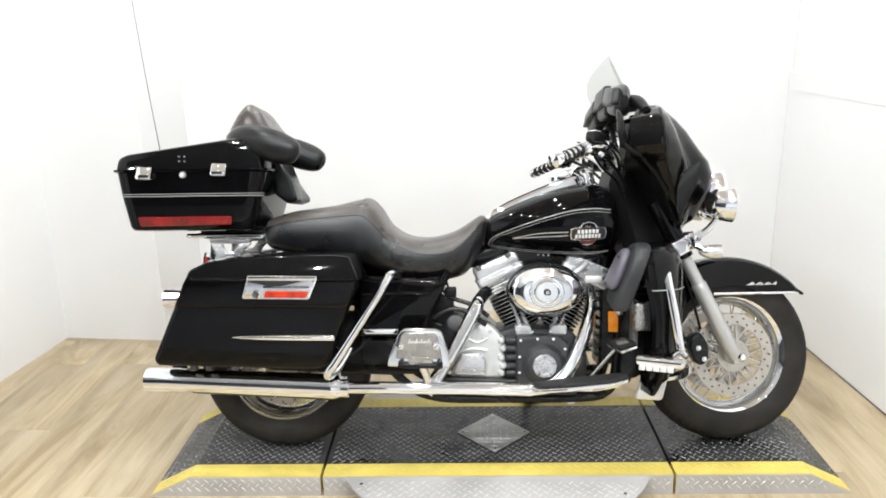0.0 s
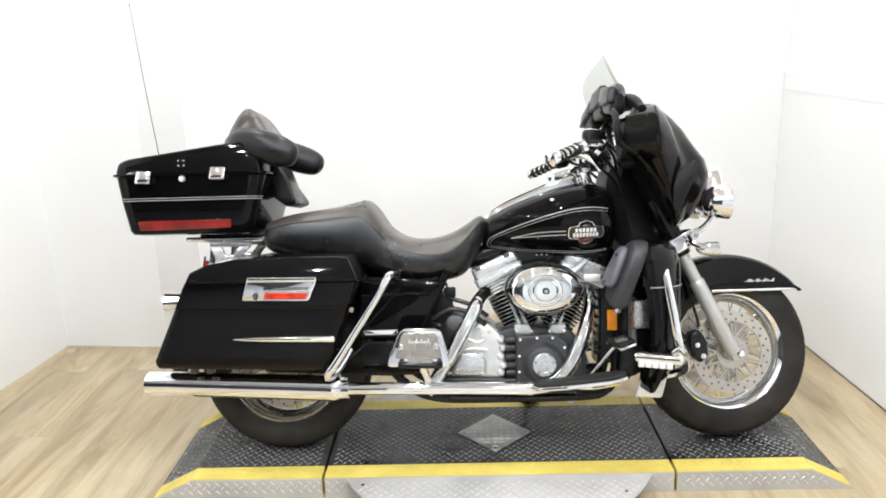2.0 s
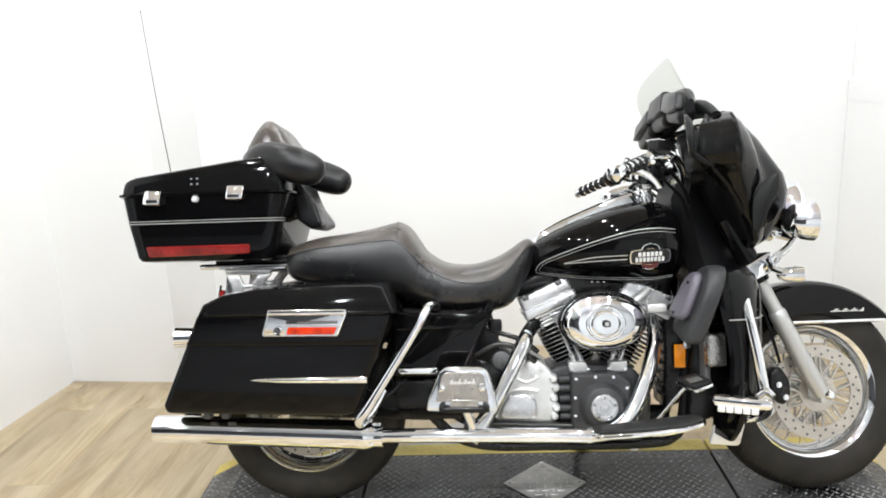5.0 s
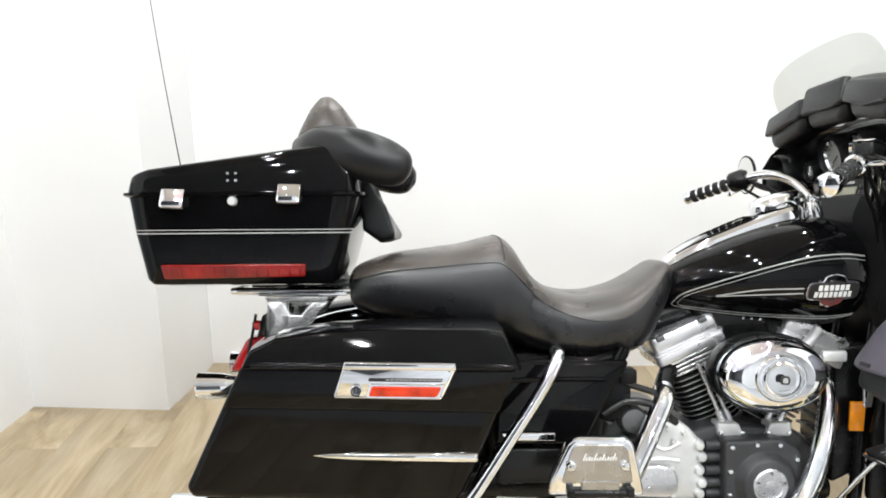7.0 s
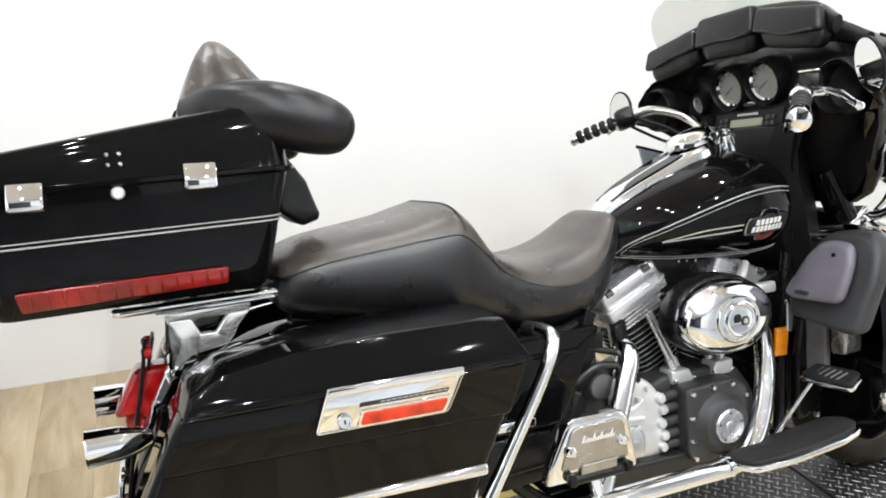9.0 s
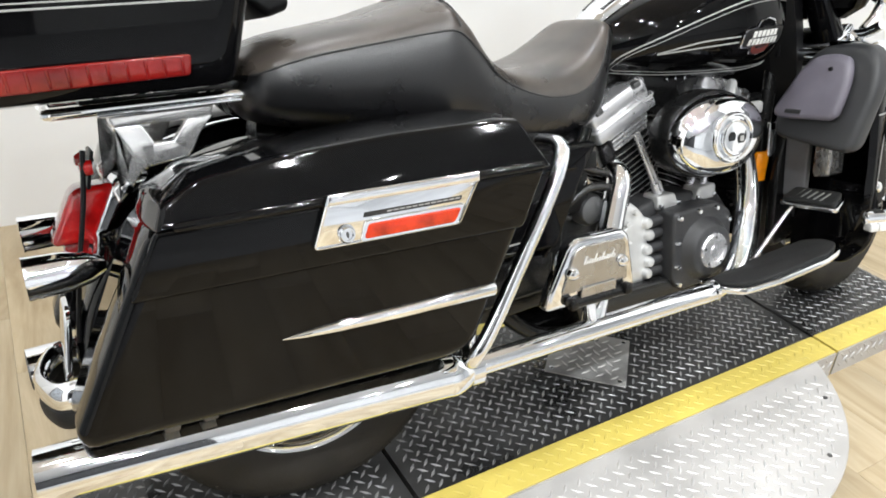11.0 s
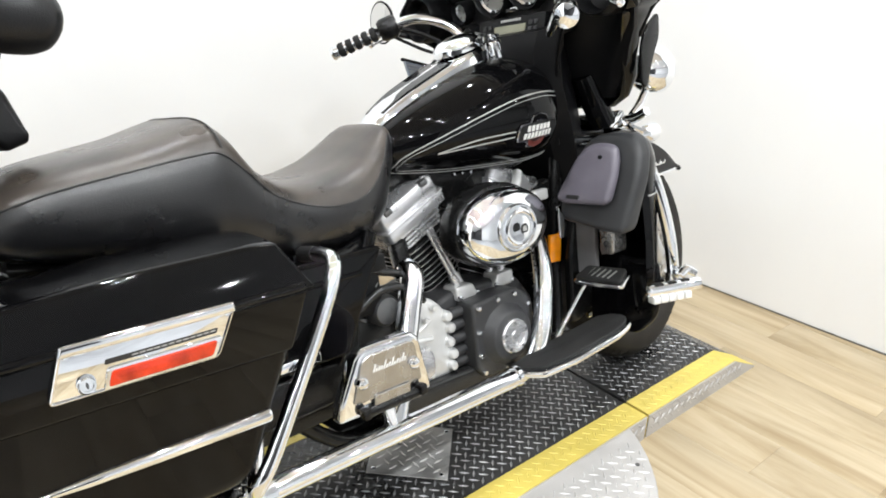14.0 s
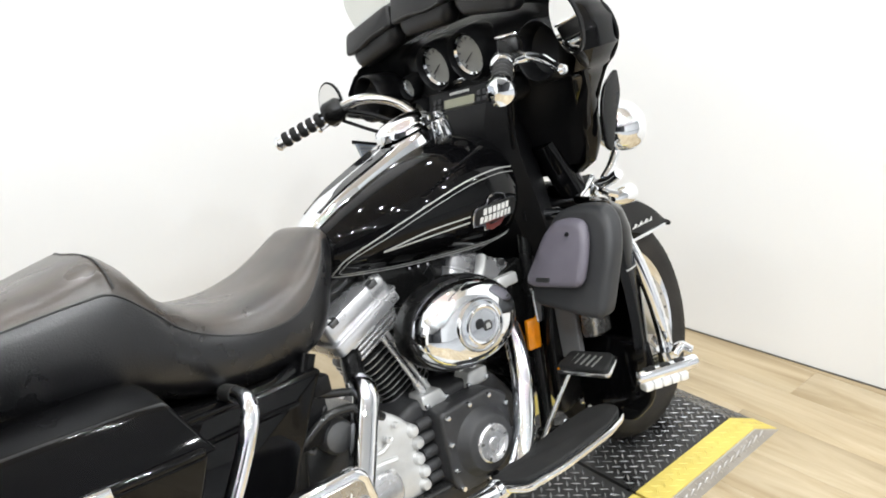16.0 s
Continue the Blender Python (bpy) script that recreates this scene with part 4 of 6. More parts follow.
def fender(cx, cz, R, a0, a1, w, low, n=40):
    """A rolled mudguard: rings across it, from angle a0 to a1; low(a) is the radius of its lower edge."""
    rings = []
    for k in range(n + 1):
        a = radians(a0 + (a1 - a0) * k / n)
        rl = low(math.degrees(a))
        prof = [(-w, rl), (-w * 1.02, (rl + R) / 2), (-w * 0.98, R * 0.955), (-w * 0.82, R * 0.985), (-w * 0.45, R * 0.998), (0, R), (w * 0.45, R * 0.998), (w * 0.82, R * 0.985), (w * 0.98, R * 0.955), (w * 1.02, (rl + R) / 2), (w, rl)]
        inn = [(y * 0.955, max(r - 0.005, rl)) for y, r in reversed(prof)]
        rings.append([(cx + math.cos(a) * r, y, cz + math.sin(a) * r) for y, r in prof + inn])
    return skin(rings)


def front_low(a):
    edge = 0.532 - ZW
    s = math.sin(radians(a))
    return min(0.338, max(0.245, edge / max(0.2, s))) if a < 112 else 0.25


ff = group_part("front_fender", fender(XF, ZW, 0.349, 38.5, 168, 0.086, front_low), PAINT, "deep gloss black front fender")
trim = [(x, -0.0875 + 0.02 * max(0, (x - 0.98) / 0.1) ** 2, 0.531) for x in (0.735, 0.80, 0.88, 0.96, 1.02, 1.06)] + [(1.078, -0.045, 0.531), (1.084, 0.0, 0.531)]
part("fender_trim", tube(trim, 0.0055, 8), CHROME, ff, "chrome edge strip")
part("fender_trim", mirrored(tube(trim, 0.0055, 8)), CHROME, ff)
part("fender_tip", moved(box(-0.022, 0.022, -0.014, 0.014, -0.007, 0.011, 0.005), pose(1.052, 0, 0.566, 0, 38)), CHROME, ff)
x = 0.858
while x < 0.968:
    h = 0.0055 + 0.003 * math.sin(x * 210)
    part("script_bar", pad([(x, 0.560), (x + 0.0036, 0.560), (x + 0.0066, 0.560 + h * 1.3), (x + 0.0030, 0.560 + h * 1.3)], -0.0895, -0.0905, 0.0002, steps=1), WHITEPAINT, ff)
    x += 0.0070

rf = group_part("rear_fender", fender(XRW, ZW, 0.365, 62, 176, 0.098, lambda a: 0.30 if a > 120 else 0.26), PAINT, "gloss black rear fender")
part("fender_bumper", tube([(-1.145, -0.105, 0.33), (-1.185, -0.085, 0.325), (-1.205, 0, 0.322), (-1.185, 0.085, 0.325), (-1.145, 0.105, 0.33)], 0.026, 12, flat=0.55), CHROME, rf, "chrome fender bumper")
part("bumper_guard", pad(rounded([(-0.075, 0.335), (0.075, 0.335), (0.055, 0.45), (-0.055, 0.45)], 0.02), 0, 0.012, 0.004, place=lambda x, y, z: (-1.172 + y - (z - 0.34) * -0.18, x, z)), CHROME, rf)
part("bumper_rubber", tube([(-1.14, -0.11, 0.297), (-1.185, -0.09, 0.29), (-1.207, 0, 0.287), (-1.185, 0.09, 0.29), (-1.14, 0.11, 0.297)], 0.018, 10, flat=0.6), RUBBER, rf)

# --- tail light, rear signals, plate holder ---
tail = group_part("tail_light", pad(rounded([(-0.043, 0.553), (0.043, 0.553), (0.038, 0.640), (-0.038, 0.640)], 0.015), -0.032, 0.035, 0.012, place=lambda x, y, z: (-1.108 + y + (z - 0.57) * 0.55, x, z)), RED, "red tail light lens")
part("tail_body", pad(rounded([(-0.046, 0.555), (0.046, 0.555), (0.04, 0.648), (-0.04, 0.648)], 0.015), 0.036, 0.09, 0.006, place=lambda x, y, z: (-1.115 + y + (z - 0.57) * 0.55, x, z)), CHROME, tail)
part("tail_lens_low", box(-1.13, -1.08, -0.025, 0.025, 0.530, 0.5525, 0.006), RED, tail)
bar_ = group_part("signal_bar", tube([(-1.10, -0.16, 0.545), (-1.085, -0.07, 0.555), (-1.085, 0.07, 0.555), (-1.10, 0.16, 0.545)], 0.012, 10), CHROME, "chrome rear signal bar")
for s in (-1, 1):
    sg = part("rear_signal", lathe([(0.0, 0.075), (0.012, 0.072), (0.024, 0.05), (0.030, 0.02), (0.032, -0.03), (0.033, -0.034), (0.029, -0.034), (0.028, -0.020)], (-1.155, s * 0.15, 0.543), "x", 28), CHROME, bar_, "chrome bullet turn signal")
    part("signal_lens", lathe([(0.0, -0.026), (0.02, -0.024), (0.028, -0.018), (0.0, -0.0175)], (-1.155, s * 0.15, 0.543), "x", 20), RED, bar_)
plate_ = group_part("plate_holder", moved(box(-0.003, 0.003, -0.035, 0.035, -0.045, 0.02, 0.002), pose(-1.066, 0, 0.675, 0, 15)), PLASTIC, "black plate holder")
part("marker_light", lathe([(0.012, 0.0), (0.013, -0.01), (0.008, -0.018), (0.0, -0.02)], (-1.066, -0.05, 0.672), "x", 16), RED, plate_)
part("marker_light", lathe([(0.012, 0.0), (0.013, -0.01), (0.008, -0.018), (0.0, -0.02)], (-1.066, 0.05, 0.672), "x", 16), RED, plate_)
group_part("whip_cable", tube([(-1.075, -0.055, 0.70), (-1.09, -0.06, 0.62), (-1.115, -0.062, 0.52), (-1.14, -0.06, 0.40)], 0.004, 6), PLASTIC)


# --- tour pack ---
def plan(x0, x1, w, r, seg=6):
    return rounded([(x0, -w), (x1, -w), (x1, w), (x0, w)], r, seg)


pack_rows = [(0.782, -1.258, -0.875, 0.175, 0.03), (0.786, -1.284, -0.86, 0.198, 0.04), (0.798, -1.293, -0.852, 0.207, 0.045), (0.83, -1.299, -0.842, 0.215, 0.05), (0.90, -1.311, -0.825, 0.228, 0.05), (0.975, -1.320, -0.805, 0.242, 0.055), (0.985, -1.322, -0.803, 0.244, 0.055)]
pack = group_part("tour_pack", skin([[(x, y, z) for x, y in plan(a, b, w, r)] for z, a, b, w, r in pack_rows]), PAINT, "gloss black rear trunk with chrome latches and backrest")


def lid_top(x):
    t = (x + 1.33) / 0.53
    return 1.022 + 0.083 * math.sin(min(1, max(0, t)) * 1.5708) ** 0.70


rings = []
for d, k in ((0.006, -1), (-0.008, -0.5), (-0.008, 0.0), (0.002, 0.02), (0.005, 0.45), (0.009, 0.82), (0.014, 0.92), (0.022, 0.975), (0.034, 0.995), (0.10, 1.0)):
    ring = []
    for x, y in inset(plan(-1.325, -0.80, 0.246, 0.055), d):
        z0 = 0.993
        ring.append((x, y, z0 + k * 0.012 if k <= 0 else z0 + k * (lid_top(x) - z0)))
    rings.append(ring)
lid = part("lid", skin(rings), PAINT, pack, "domed gloss black lid")
part("lid_lip", tube([(-1.33, -0.16, 0.99), (-1.345, 0, 0.99), (-1.33, 0.16, 0.99)], 0.009, 8), PAINT, lid)


def pack_side(z):
    return lerp([(r[0], r[3]) for r in pack_rows], z)[0]


for s in (-1, 1):
    for x, z in ((-1.208, 0.978), (-0.953, 0.987)):
        la = part("latch", moved(box(-0.026, 0.026, -0.009, 0.009, -0.022, 0.022, 0.004), pose(x, s * 0.252, z, s * 24, 2)), CHROME, pack, "chrome trunk latch")
        part("latch_lip", moved(box(-0.022, 0.022, -0.004, 0.004, -0.012, 0.004, 0.002), pose(x, s * 0.265, z - 0.006, -8 * s)), CHROME, la)
    part("lock", lathe([(0.0, s * 0.01), (0.008, s * 0.01), (0.0105, s * 0.006), (0.0105, -s * 0.01)], (-1.079, s * 0.245, 0.973), "y", 18), POLISHED, pack)
    for dx in (-0.009, 0.009):
        for dz in (-0.008, 0.008):
            part("stud", lathe([(0.0, s * 0.005), (0.003, s * 0.004), (0.0042, 0.0), (0.0042, -s * 0.008)], (-1.079 + dx, s * 0.2455, 1.026 + dz), "y", 10), CHROME, lid)
    part("side_light", pad(rounded([(-1.242, 0.799), (-0.926, 0.803), (-0.923, 0.832), (-1.249, 0.832)], 0.006), -0.01, 0.008, 0.003, place=lambda x, y, z: (x, s * (pack_side(z) + y), z)), DARKRED, pack, "dark red wraparound light strip")
    for k in range(13):
        x = -1.228 + k * 0.0242
        part("lens_rib", pad([(x, 0.804), (x + 0.0045, 0.804), (x + 0.0030, 0.829), (x - 0.0015, 0.829)], 0.0075, 0.0098, 0.0009, place=lambda x, y, z: (x, s * (pack_side(z) + y), z), steps=1), DARKRED, pack)
    for dz, t in ((0.0, 0.0016), (0.0075, 0.0012)):
        ring = [(x, y, 0.902 + dz) for x, y in inset(plan(*lerp([(r[0], *r[1:]) for r in pack_rows], 0.904 + dz)), -0.0006) if y * s > 0.02]
        ring.sort(key=lambda q: math.atan2(q[1] * s, q[0] + 1.06))
        part("pinstripe", tube(ring, t, 5, smooth=False), PINSTRIPE, pack)
part("rear_light", moved(box(-0.01, 0.01, -0.13, 0.13, -0.014, 0.014, 0.004), pose(-1.298, 0, 0.817)), DARKRED, pack)
part("antenna", tube([(-1.326, 0.22, 1.0), (-1.344, 0.22, 1.09), (-1.390, 0.22, 1.36), (-1.442, 0.22, 1.70)], [0.004, 0.0022, 0.0016, 0.0012], 6), STEEL, pack, "thin whip antenna")
part("antenna_tip", lathe([(0.0, -0.004), (0.003, -0.002), (0.003, 0.002), (0.0, 0.004)], (-1.442, 0.22, 1.70), "z", 8), STEEL, pack)

# backrest with side arms
def lifted(bm):
    return moved(bm, Matrix.Translation((0.012, 0, 0.018)))


back = pad(rounded([(-0.985, 1.075), (-0.972, 1.125), (-0.945, 1.19), (-0.922, 1.220), (-0.900, 1.220), (-0.872, 1.196), (-0.838, 1.14), (-0.805, 1.10), (-0.795, 1.06), (-0.81, 1.02), (-0.86, 1.02), (-0.93, 1.07)], 0.03, 3), -0.17, 0.17, 0.045,
           place=lambda x, y, z: (x + 0.012 - 0.35 * (y * y) * 1.2 + 0.35 * abs(y) ** 2 * 2.4, y * (1 - 0.42 * max(0, (z - 1.06) / 0.17) ** 1.4), z + 0.018 - 0.9 * abs(y) ** 2.2 * max(0, (z - 1.06) / 0.17)), steps=5)
back = part("backrest", back, SHEENBACK, pack, "black leather passenger backrest with wrap-around arms")
for s in (-1, 1):
    part("arm_pad", lifted(tube([(-0.965, s * 0.105, 1.085), (-0.91, s * 0.165, 1.08), (-0.84, s * 0.205, 1.067), (-0.775, s * 0.222, 1.046), (-0.73, s * 0.225, 1.030), (-0.707, s * 0.225, 1.021), (-0.697, s * 0.224, 1.017)], [0.025, 0.047, 0.055, 0.055, 0.047, 0.032, 0.006], 22, flat=0.85)), LEATHER, back)
    part("arm_seam", lifted(tube([(-0.96, s * 0.125, 1.102), (-0.90, s * 0.185, 1.107), (-0.83, s * 0.226, 1.098), (-0.765, s * 0.24, 1.074), (-0.72, s * 0.24, 1.039)], 0.0022, 6)), PIPING, back)
pouch = pad(rounded([(-0.835, 1.012), (-0.790, 1.018), (-0.752, 0.958), (-0.722, 0.902), (-0.726, 0.888), (-0.762, 0.872), (-0.800, 0.900), (-0.812, 0.950)], 0.006), -0.085, 0.11, 0.010, steps=3,
            place=lambda x, y, z: (x + 0.006 * math.sin(y * 60 + z * 45), y + 0.004 * math.sin(z * 110), z + 0.006 * math.sin(y * 75 + x * 30)))
part("hanging_pouch", pouch, LEATHER, pack, "small wrinkled black leather pouch")

# rack under the pack
STRUT = ([(-1.039, 0.752), (-0.882, 0.752), (-0.890, 0.734), (-1.034, 0.734)],
         [(-1.036, 0.737), (-0.992, 0.737), (-0.976, 0.702), (-0.980, 0.678), (-1.006, 0.663), (-1.023, 0.640), (-1.044, 0.622), (-1.050, 0.645), (-1.030, 0.663), (-1.014, 0.697), (-1.027, 0.722)],
         [(-0.926, 0.737), (-0.884, 0.737), (-0.910, 0.711), (-0.926, 0.682), (-0.956, 0.700)],
         [(-1.003, 0.706), (-0.930, 0.706), (-0.928, 0.678), (-0.995, 0.670)])
rack = group_part("luggage_rack", tube([(-1.115, -0.10, 0.762), (-1.10, -0.122, 0.763), (-0.98, -0.124, 0.763), (-0.84, -0.124, 0.762), (-0.80, -0.11, 0.755), (-0.78, -0.10, 0.735)], 0.0085, 10), CHROME, "chrome trunk rack")
part("rack_rail", mirrored(tube([(-1.115, -0.10, 0.762), (-1.10, -0.122, 0.763), (-0.98, -0.124, 0.763), (-0.84, -0.124, 0.762), (-0.80, -0.11, 0.755), (-0.78, -0.10, 0.735)], 0.0085, 10)), CHROME, rack)
for x in (-1.112, -0.98, -0.86):
    part("rack_crossbar", tube([(x, -0.105, 0.763), (x, 0.105, 0.763)], 0.007, 8), CHROME, rack)
part("mount_plate", box(-1.07, -0.83, -0.115, 0.115, 0.771, 0.783, 0.002), SATIN, rack)
for s in (-1, 1):
    part("rack_slat", box(-1.05, -0.84, min(s * 0.128, s * 0.137), max(s * 0.128, s * 0.137), 0.752, 0.757, 0.001), CHROME, rack)
    y0, y1 = sorted((s * 0.112, s * 0.126))
    for poly in STRUT:
        part("rack_strut", pad(rounded(poly, 0.006), y0, y1, 0.004), STRUTALU, rack, "polished aluminium strut")
    part("strut_bolt", lathe([(0.0, s * 0.01), (0.007, s * 0.008), (0.009, 0.0)], (-1.03, s * 0.126, 0.645), "y", 12), CHROME, rack)
    part("fender_strut", tube([(-0.955, s * 0.128, 0.662), (-0.90, s * 0.142, 0.676), (-0.82, s * 0.152, 0.688), (-0.74, s * 0.158, 0.694)], [0.007, 0.007, 0.006, 0.002], 8), CHROME, bike, "chrome fender strut")

# --- frame and dark inner masses ---
frame_ = group_part("frame", tube([(0.45, -0.05, 0.93), (0.47, -0.075, 0.78), (0.42, -0.09, 0.45), (0.395, -0.10, 0.25), (0.36, -0.115, 0.195), (0.28, -0.12, 0.178), (0.0, -0.125, 0.176), (-0.24, -0.13, 0.185), (-0.36, -0.13, 0.25), (-0.46, -0.13, 0.40), (-0.46, -0.12, 0.60)], 0.0165, 12), SATIN, "black tubular steel frame")
part("frame_rail", mirrored(tube([(0.45, -0.05, 0.93), (0.47, -0.075, 0.78), (0.42, -0.09, 0.45), (0.395, -0.10, 0.25), (0.36, -0.115, 0.195), (0.28, -0.12, 0.178), (0.0, -0.125, 0.176), (-0.24, -0.13, 0.185), (-0.36, -0.13, 0.25), (-0.46, -0.13, 0.40), (-0.46, -0.12, 0.60)], 0.0165, 12)), SATIN, frame_)
part("backbone", tube([(0.44, 0, 0.88), (0.2, 0, 0.75), (0.0, 0, 0.70), (-0.3, 0, 0.62), (-0.6, 0, 0.64), (-0.80, 0, 0.68)], 0.035, 14), SATIN, frame_)
for s in (-1, 1):
    part("seat_post", tube([(-0.192, s * 0.172, 0.625), (-0.225, s * 0.178, 0.560), (-0.262, s * 0.180, 0.480), (-0.30, s * 0.174, 0.41), (-0.33, s * 0.16, 0.34)], 0.015, 12), PAINT, frame_)
    part("seat_rail", tube([(-0.20, s * 0.15, 0.61), (-0.24, s * 0.175, 0.604), (-0.30, s * 0.19, 0.60), (-0.48, s * 0.19, 0.61)], 0.013, 10), PAINT, frame_)
    part("bag_rail", tube([(-0.46, s * 0.17, 0.40), (-0.56, s * 0.19, 0.34), (-0.80, s * 0.20, 0.335), (-1.06, s * 0.22, 0.34)], 0.011, 10), SATIN, frame_)
part("swingarm", pad(rounded([(-0.84, 0.345), (-0.40, 0.36), (-0.28, 0.34), (-0.28, 0.27), (-0.40, 0.265), (-0.84, 0.285)], 0.02), -0.15, -0.105, 0.008), SATIN, frame_)
part("swingarm", pad(rounded([(-0.84, 0.345), (-0.40, 0.36), (-0.28, 0.34), (-0.28, 0.27), (-0.40, 0.265), (-0.84, 0.285)], 0.02), 0.105, 0.15, 0.008), SATIN, frame_)
part("belly_plate", pad(rounded([(-0.30, 0.215), (0.36, 0.205), (0.33, 0.165), (-0.25, 0.175)], 0.02), -0.11, 0.11, 0.01), SATIN, frame_)
# added dark mass that blocks the bright view through ahead of the engine
part("gap_filler", pad(rounded([(0.352, 0.60), (0.43, 0.62), (0.405, 0.30), (0.345, 0.27)], 0.012), -0.085, 0.085, 0.008), SATIN, frame_, "black finned block added to fill the gap ahead of the engine")
for k in range(8):
    part("filler_fin", box(0.335, 0.352, -0.080, 0.080, 0.315 + k * 0.033, 0.321 + k * 0.033, 0.001), SATIN, frame_)
part("axle_bolt", lathe([(0.0, -0.165), (0.013, -0.164), (0.015, -0.155), (0.015, 0.155), (0.0, 0.156)], (XRW, 0, ZW), "y", 14), CHROME, frame_)
inner = group_part("battery_box", pad(rounded([(-0.52, 0.61), (-0.20, 0.60), (-0.25, 0.30), (-0.50, 0.28)], 0.02), -0.15, 0.15, 0.012), SATIN, "black battery box")
part("wire_connector", box(-0.245, -0.17, -0.155, -0.10, 0.45, 0.56, 0.008), PLASTIC, inner)
part("relay", box(-0.20, -0.16, -0.17, -0.12, 0.54, 0.575, 0.006), PLASTIC, inner)
part("starter", lathe([(0.0, -0.165), (0.028, -0.16), (0.034, -0.15), (0.034, -0.02)], (-0.165, 0, 0.45), "y", 20), STEEL, inner)
part("transmission", pad(rounded([(-0.29, 0.29), (-0.02, 0.29), (0.0, 0.40), (-0.06, 0.455), (-0.20, 0.475), (-0.28, 0.47)], 0.02), -0.125, 0.13, 0.012), FIN_BLACK, inner)
part("oil_hose", tube([(-0.06, -0.14, 0.44), (-0.11, -0.16, 0.485), (-0.18, -0.165, 0.50), (-0.24, -0.16, 0.47)], 0.009, 10), FIN_BLACK, inner)
part("oil_hose", tube([(-0.05, -0.13, 0.47), (-0.10, -0.145, 0.51), (-0.17, -0.15, 0.535), (-0.22, -0.15, 0.56)], 0.008, 10), FIN_BLACK, inner)
rng = random.Random(5)
for k in range(9):
    x0, z0 = -0.145 - 0.115 * rng.random(), 0.44 + 0.14 * rng.random()
    part("wire", tube([(x0 - 0.02, -0.125, z0), (x0 - 0.03, -0.145 - 0.01 * rng.random(), z0 + 0.05 * (rng.random() - 0.5)), (x0 - 0.055, -0.14, z0 - 0.04 * rng.random()), (x0 - 0.075, -0.125, z0 - 0.06)], 0.0035 + 0.002 * rng.random(), 6), FIN_BLACK, inner)
for s in (-1, 1):
    y0, y1 = s * 0.168, s * 0.205
    cover = group_part("side_cover", pad(rounded([(-0.492, 0.607), (-0.185, 0.602), (-0.225, 0.535), (-0.29, 0.408), (-0.50, 0.412)], 0.014), y0, y1, 0.010), PAINT, "gloss black side cover")
    part("cover_ridge", tube([(-0.48, s * 0.204, 0.560), (-0.35, s * 0.206, 0.562), (-0.245, s * 0.204, 0.560)], 0.006, 8), PAINT, cover)
    part("trim_strip", pad(rounded([(-0.485, 0.441), (-0.36, 0.440), (-0.36, 0.421), (-0.475, 0.422)], 0.005), s * 0.2055, s * 0.213, 0.003), CHROME, cover)
    part("lower_cover", pad(rounded([(-0.495, 0.40), (-0.285, 0.395), (-0.30, 0.315), (-0.49, 0.31)], 0.012), s * 0.155, s * 0.185, 0.008), SATIN, bike)

# --- engine ---
engine = group_part("engine", pad(rounded([(-0.06, 0.40), (0.05, 0.43), (0.24, 0.42), (0.30, 0.34), (0.29, 0.22), (0.22, 0.175), (0.02, 0.175), (-0.06, 0.22)], 0.03), -0.118, 0.115, 0.012), WRINKLE, "aluminium and black v-twin engine")


def jug(axis_x, tilt, name):
    """One cylinder with its fins, head and rocker cover, leaned by tilt degrees."""
    m = Matrix.Translation((axis_x, 0, 0.30)) @ pose(0, 0, 0, 0, tilt, 0)

    def slab(z0, z1, hx, hy, r, bev, dx=0.0):
        pl = rounded([(-hx + dx, -hy), (hx + dx, -hy), (hx + dx, hy), (-hx + dx, hy)], r)
        return moved(pad(pl, z0, z1, bev, place=lambda x, y, z: (x, z, y), steps=2), m)
    barrel = part("cylinder", slab(0.11, 0.285, 0.047, 0.046, 0.04, 0.004), FIN_BLACK, engine, "black finned cylinder")
    for k in range(11):
        g = 0.5 + 0.5 * min(1, k / 7)
        part("fin", slab(0.127 + k * 0.0138, 0.1335 + k * 0.0138, 0.053 + 0.022 * g, 0.050 + 0.020 * g, 0.048, 0.0026), FIN_BLACK, barrel)
        part("fin_edge", slab(0.1293 + k * 0.0138, 0.1312 + k * 0.0138, 0.0535 + 0.022 * g, 0.0505 + 0.020 * g, 0.048, 0.0004), FIN_EDGE, barrel)
    head = part("cylinder_head", slab(0.280, 0.330, 0.055, 0.052, 0.02, 0.004), ALU, engine)
    for k in range(4):
        part("fin", slab(0.282 + k * 0.0115, 0.288 + k * 0.0115, 0.066 + 0.003 * k, 0.068 + 0.003 * k, 0.02, 0.002), SILVER, head)
    rc = part("rocker_cover", slab(0.325, 0.352, 0.090, 0.086, 0.014, 0.004), SILVER, engine, "silver rocker cover")
    part("rocker_top", slab(0.3525, 0.398, 0.086, 0.080, 0.016, 0.009), SILVER, rc)
    part("rocker_rib", slab(0.350, 0.3545, 0.093, 0.089, 0.014, 0.001), SILVER, rc)
    for px in (-0.064, 0.064):
        for py in (-0.072, 0.070):
            part("rocker_bolt", moved(lathe([(0.0065, 0.36), (0.0065, 0.399), (0.004, 0.402), (0.0, 0.402)], (px, py, 0), "z", 10), m), SILVER, rc)
    part("bolt_notch", moved(box(-0.070, -0.050, -0.086, -0.068, 0.385, 0.3985, 0.003), m), STEEL, rc)
    part("bolt_notch", moved(box(0.044, 0.064, -0.086, -0.068, 0.385, 0.3985, 0.003), m), STEEL, rc)
    return m


jug(0.134, -24, "rear")
jug(0.142, 27, "front")
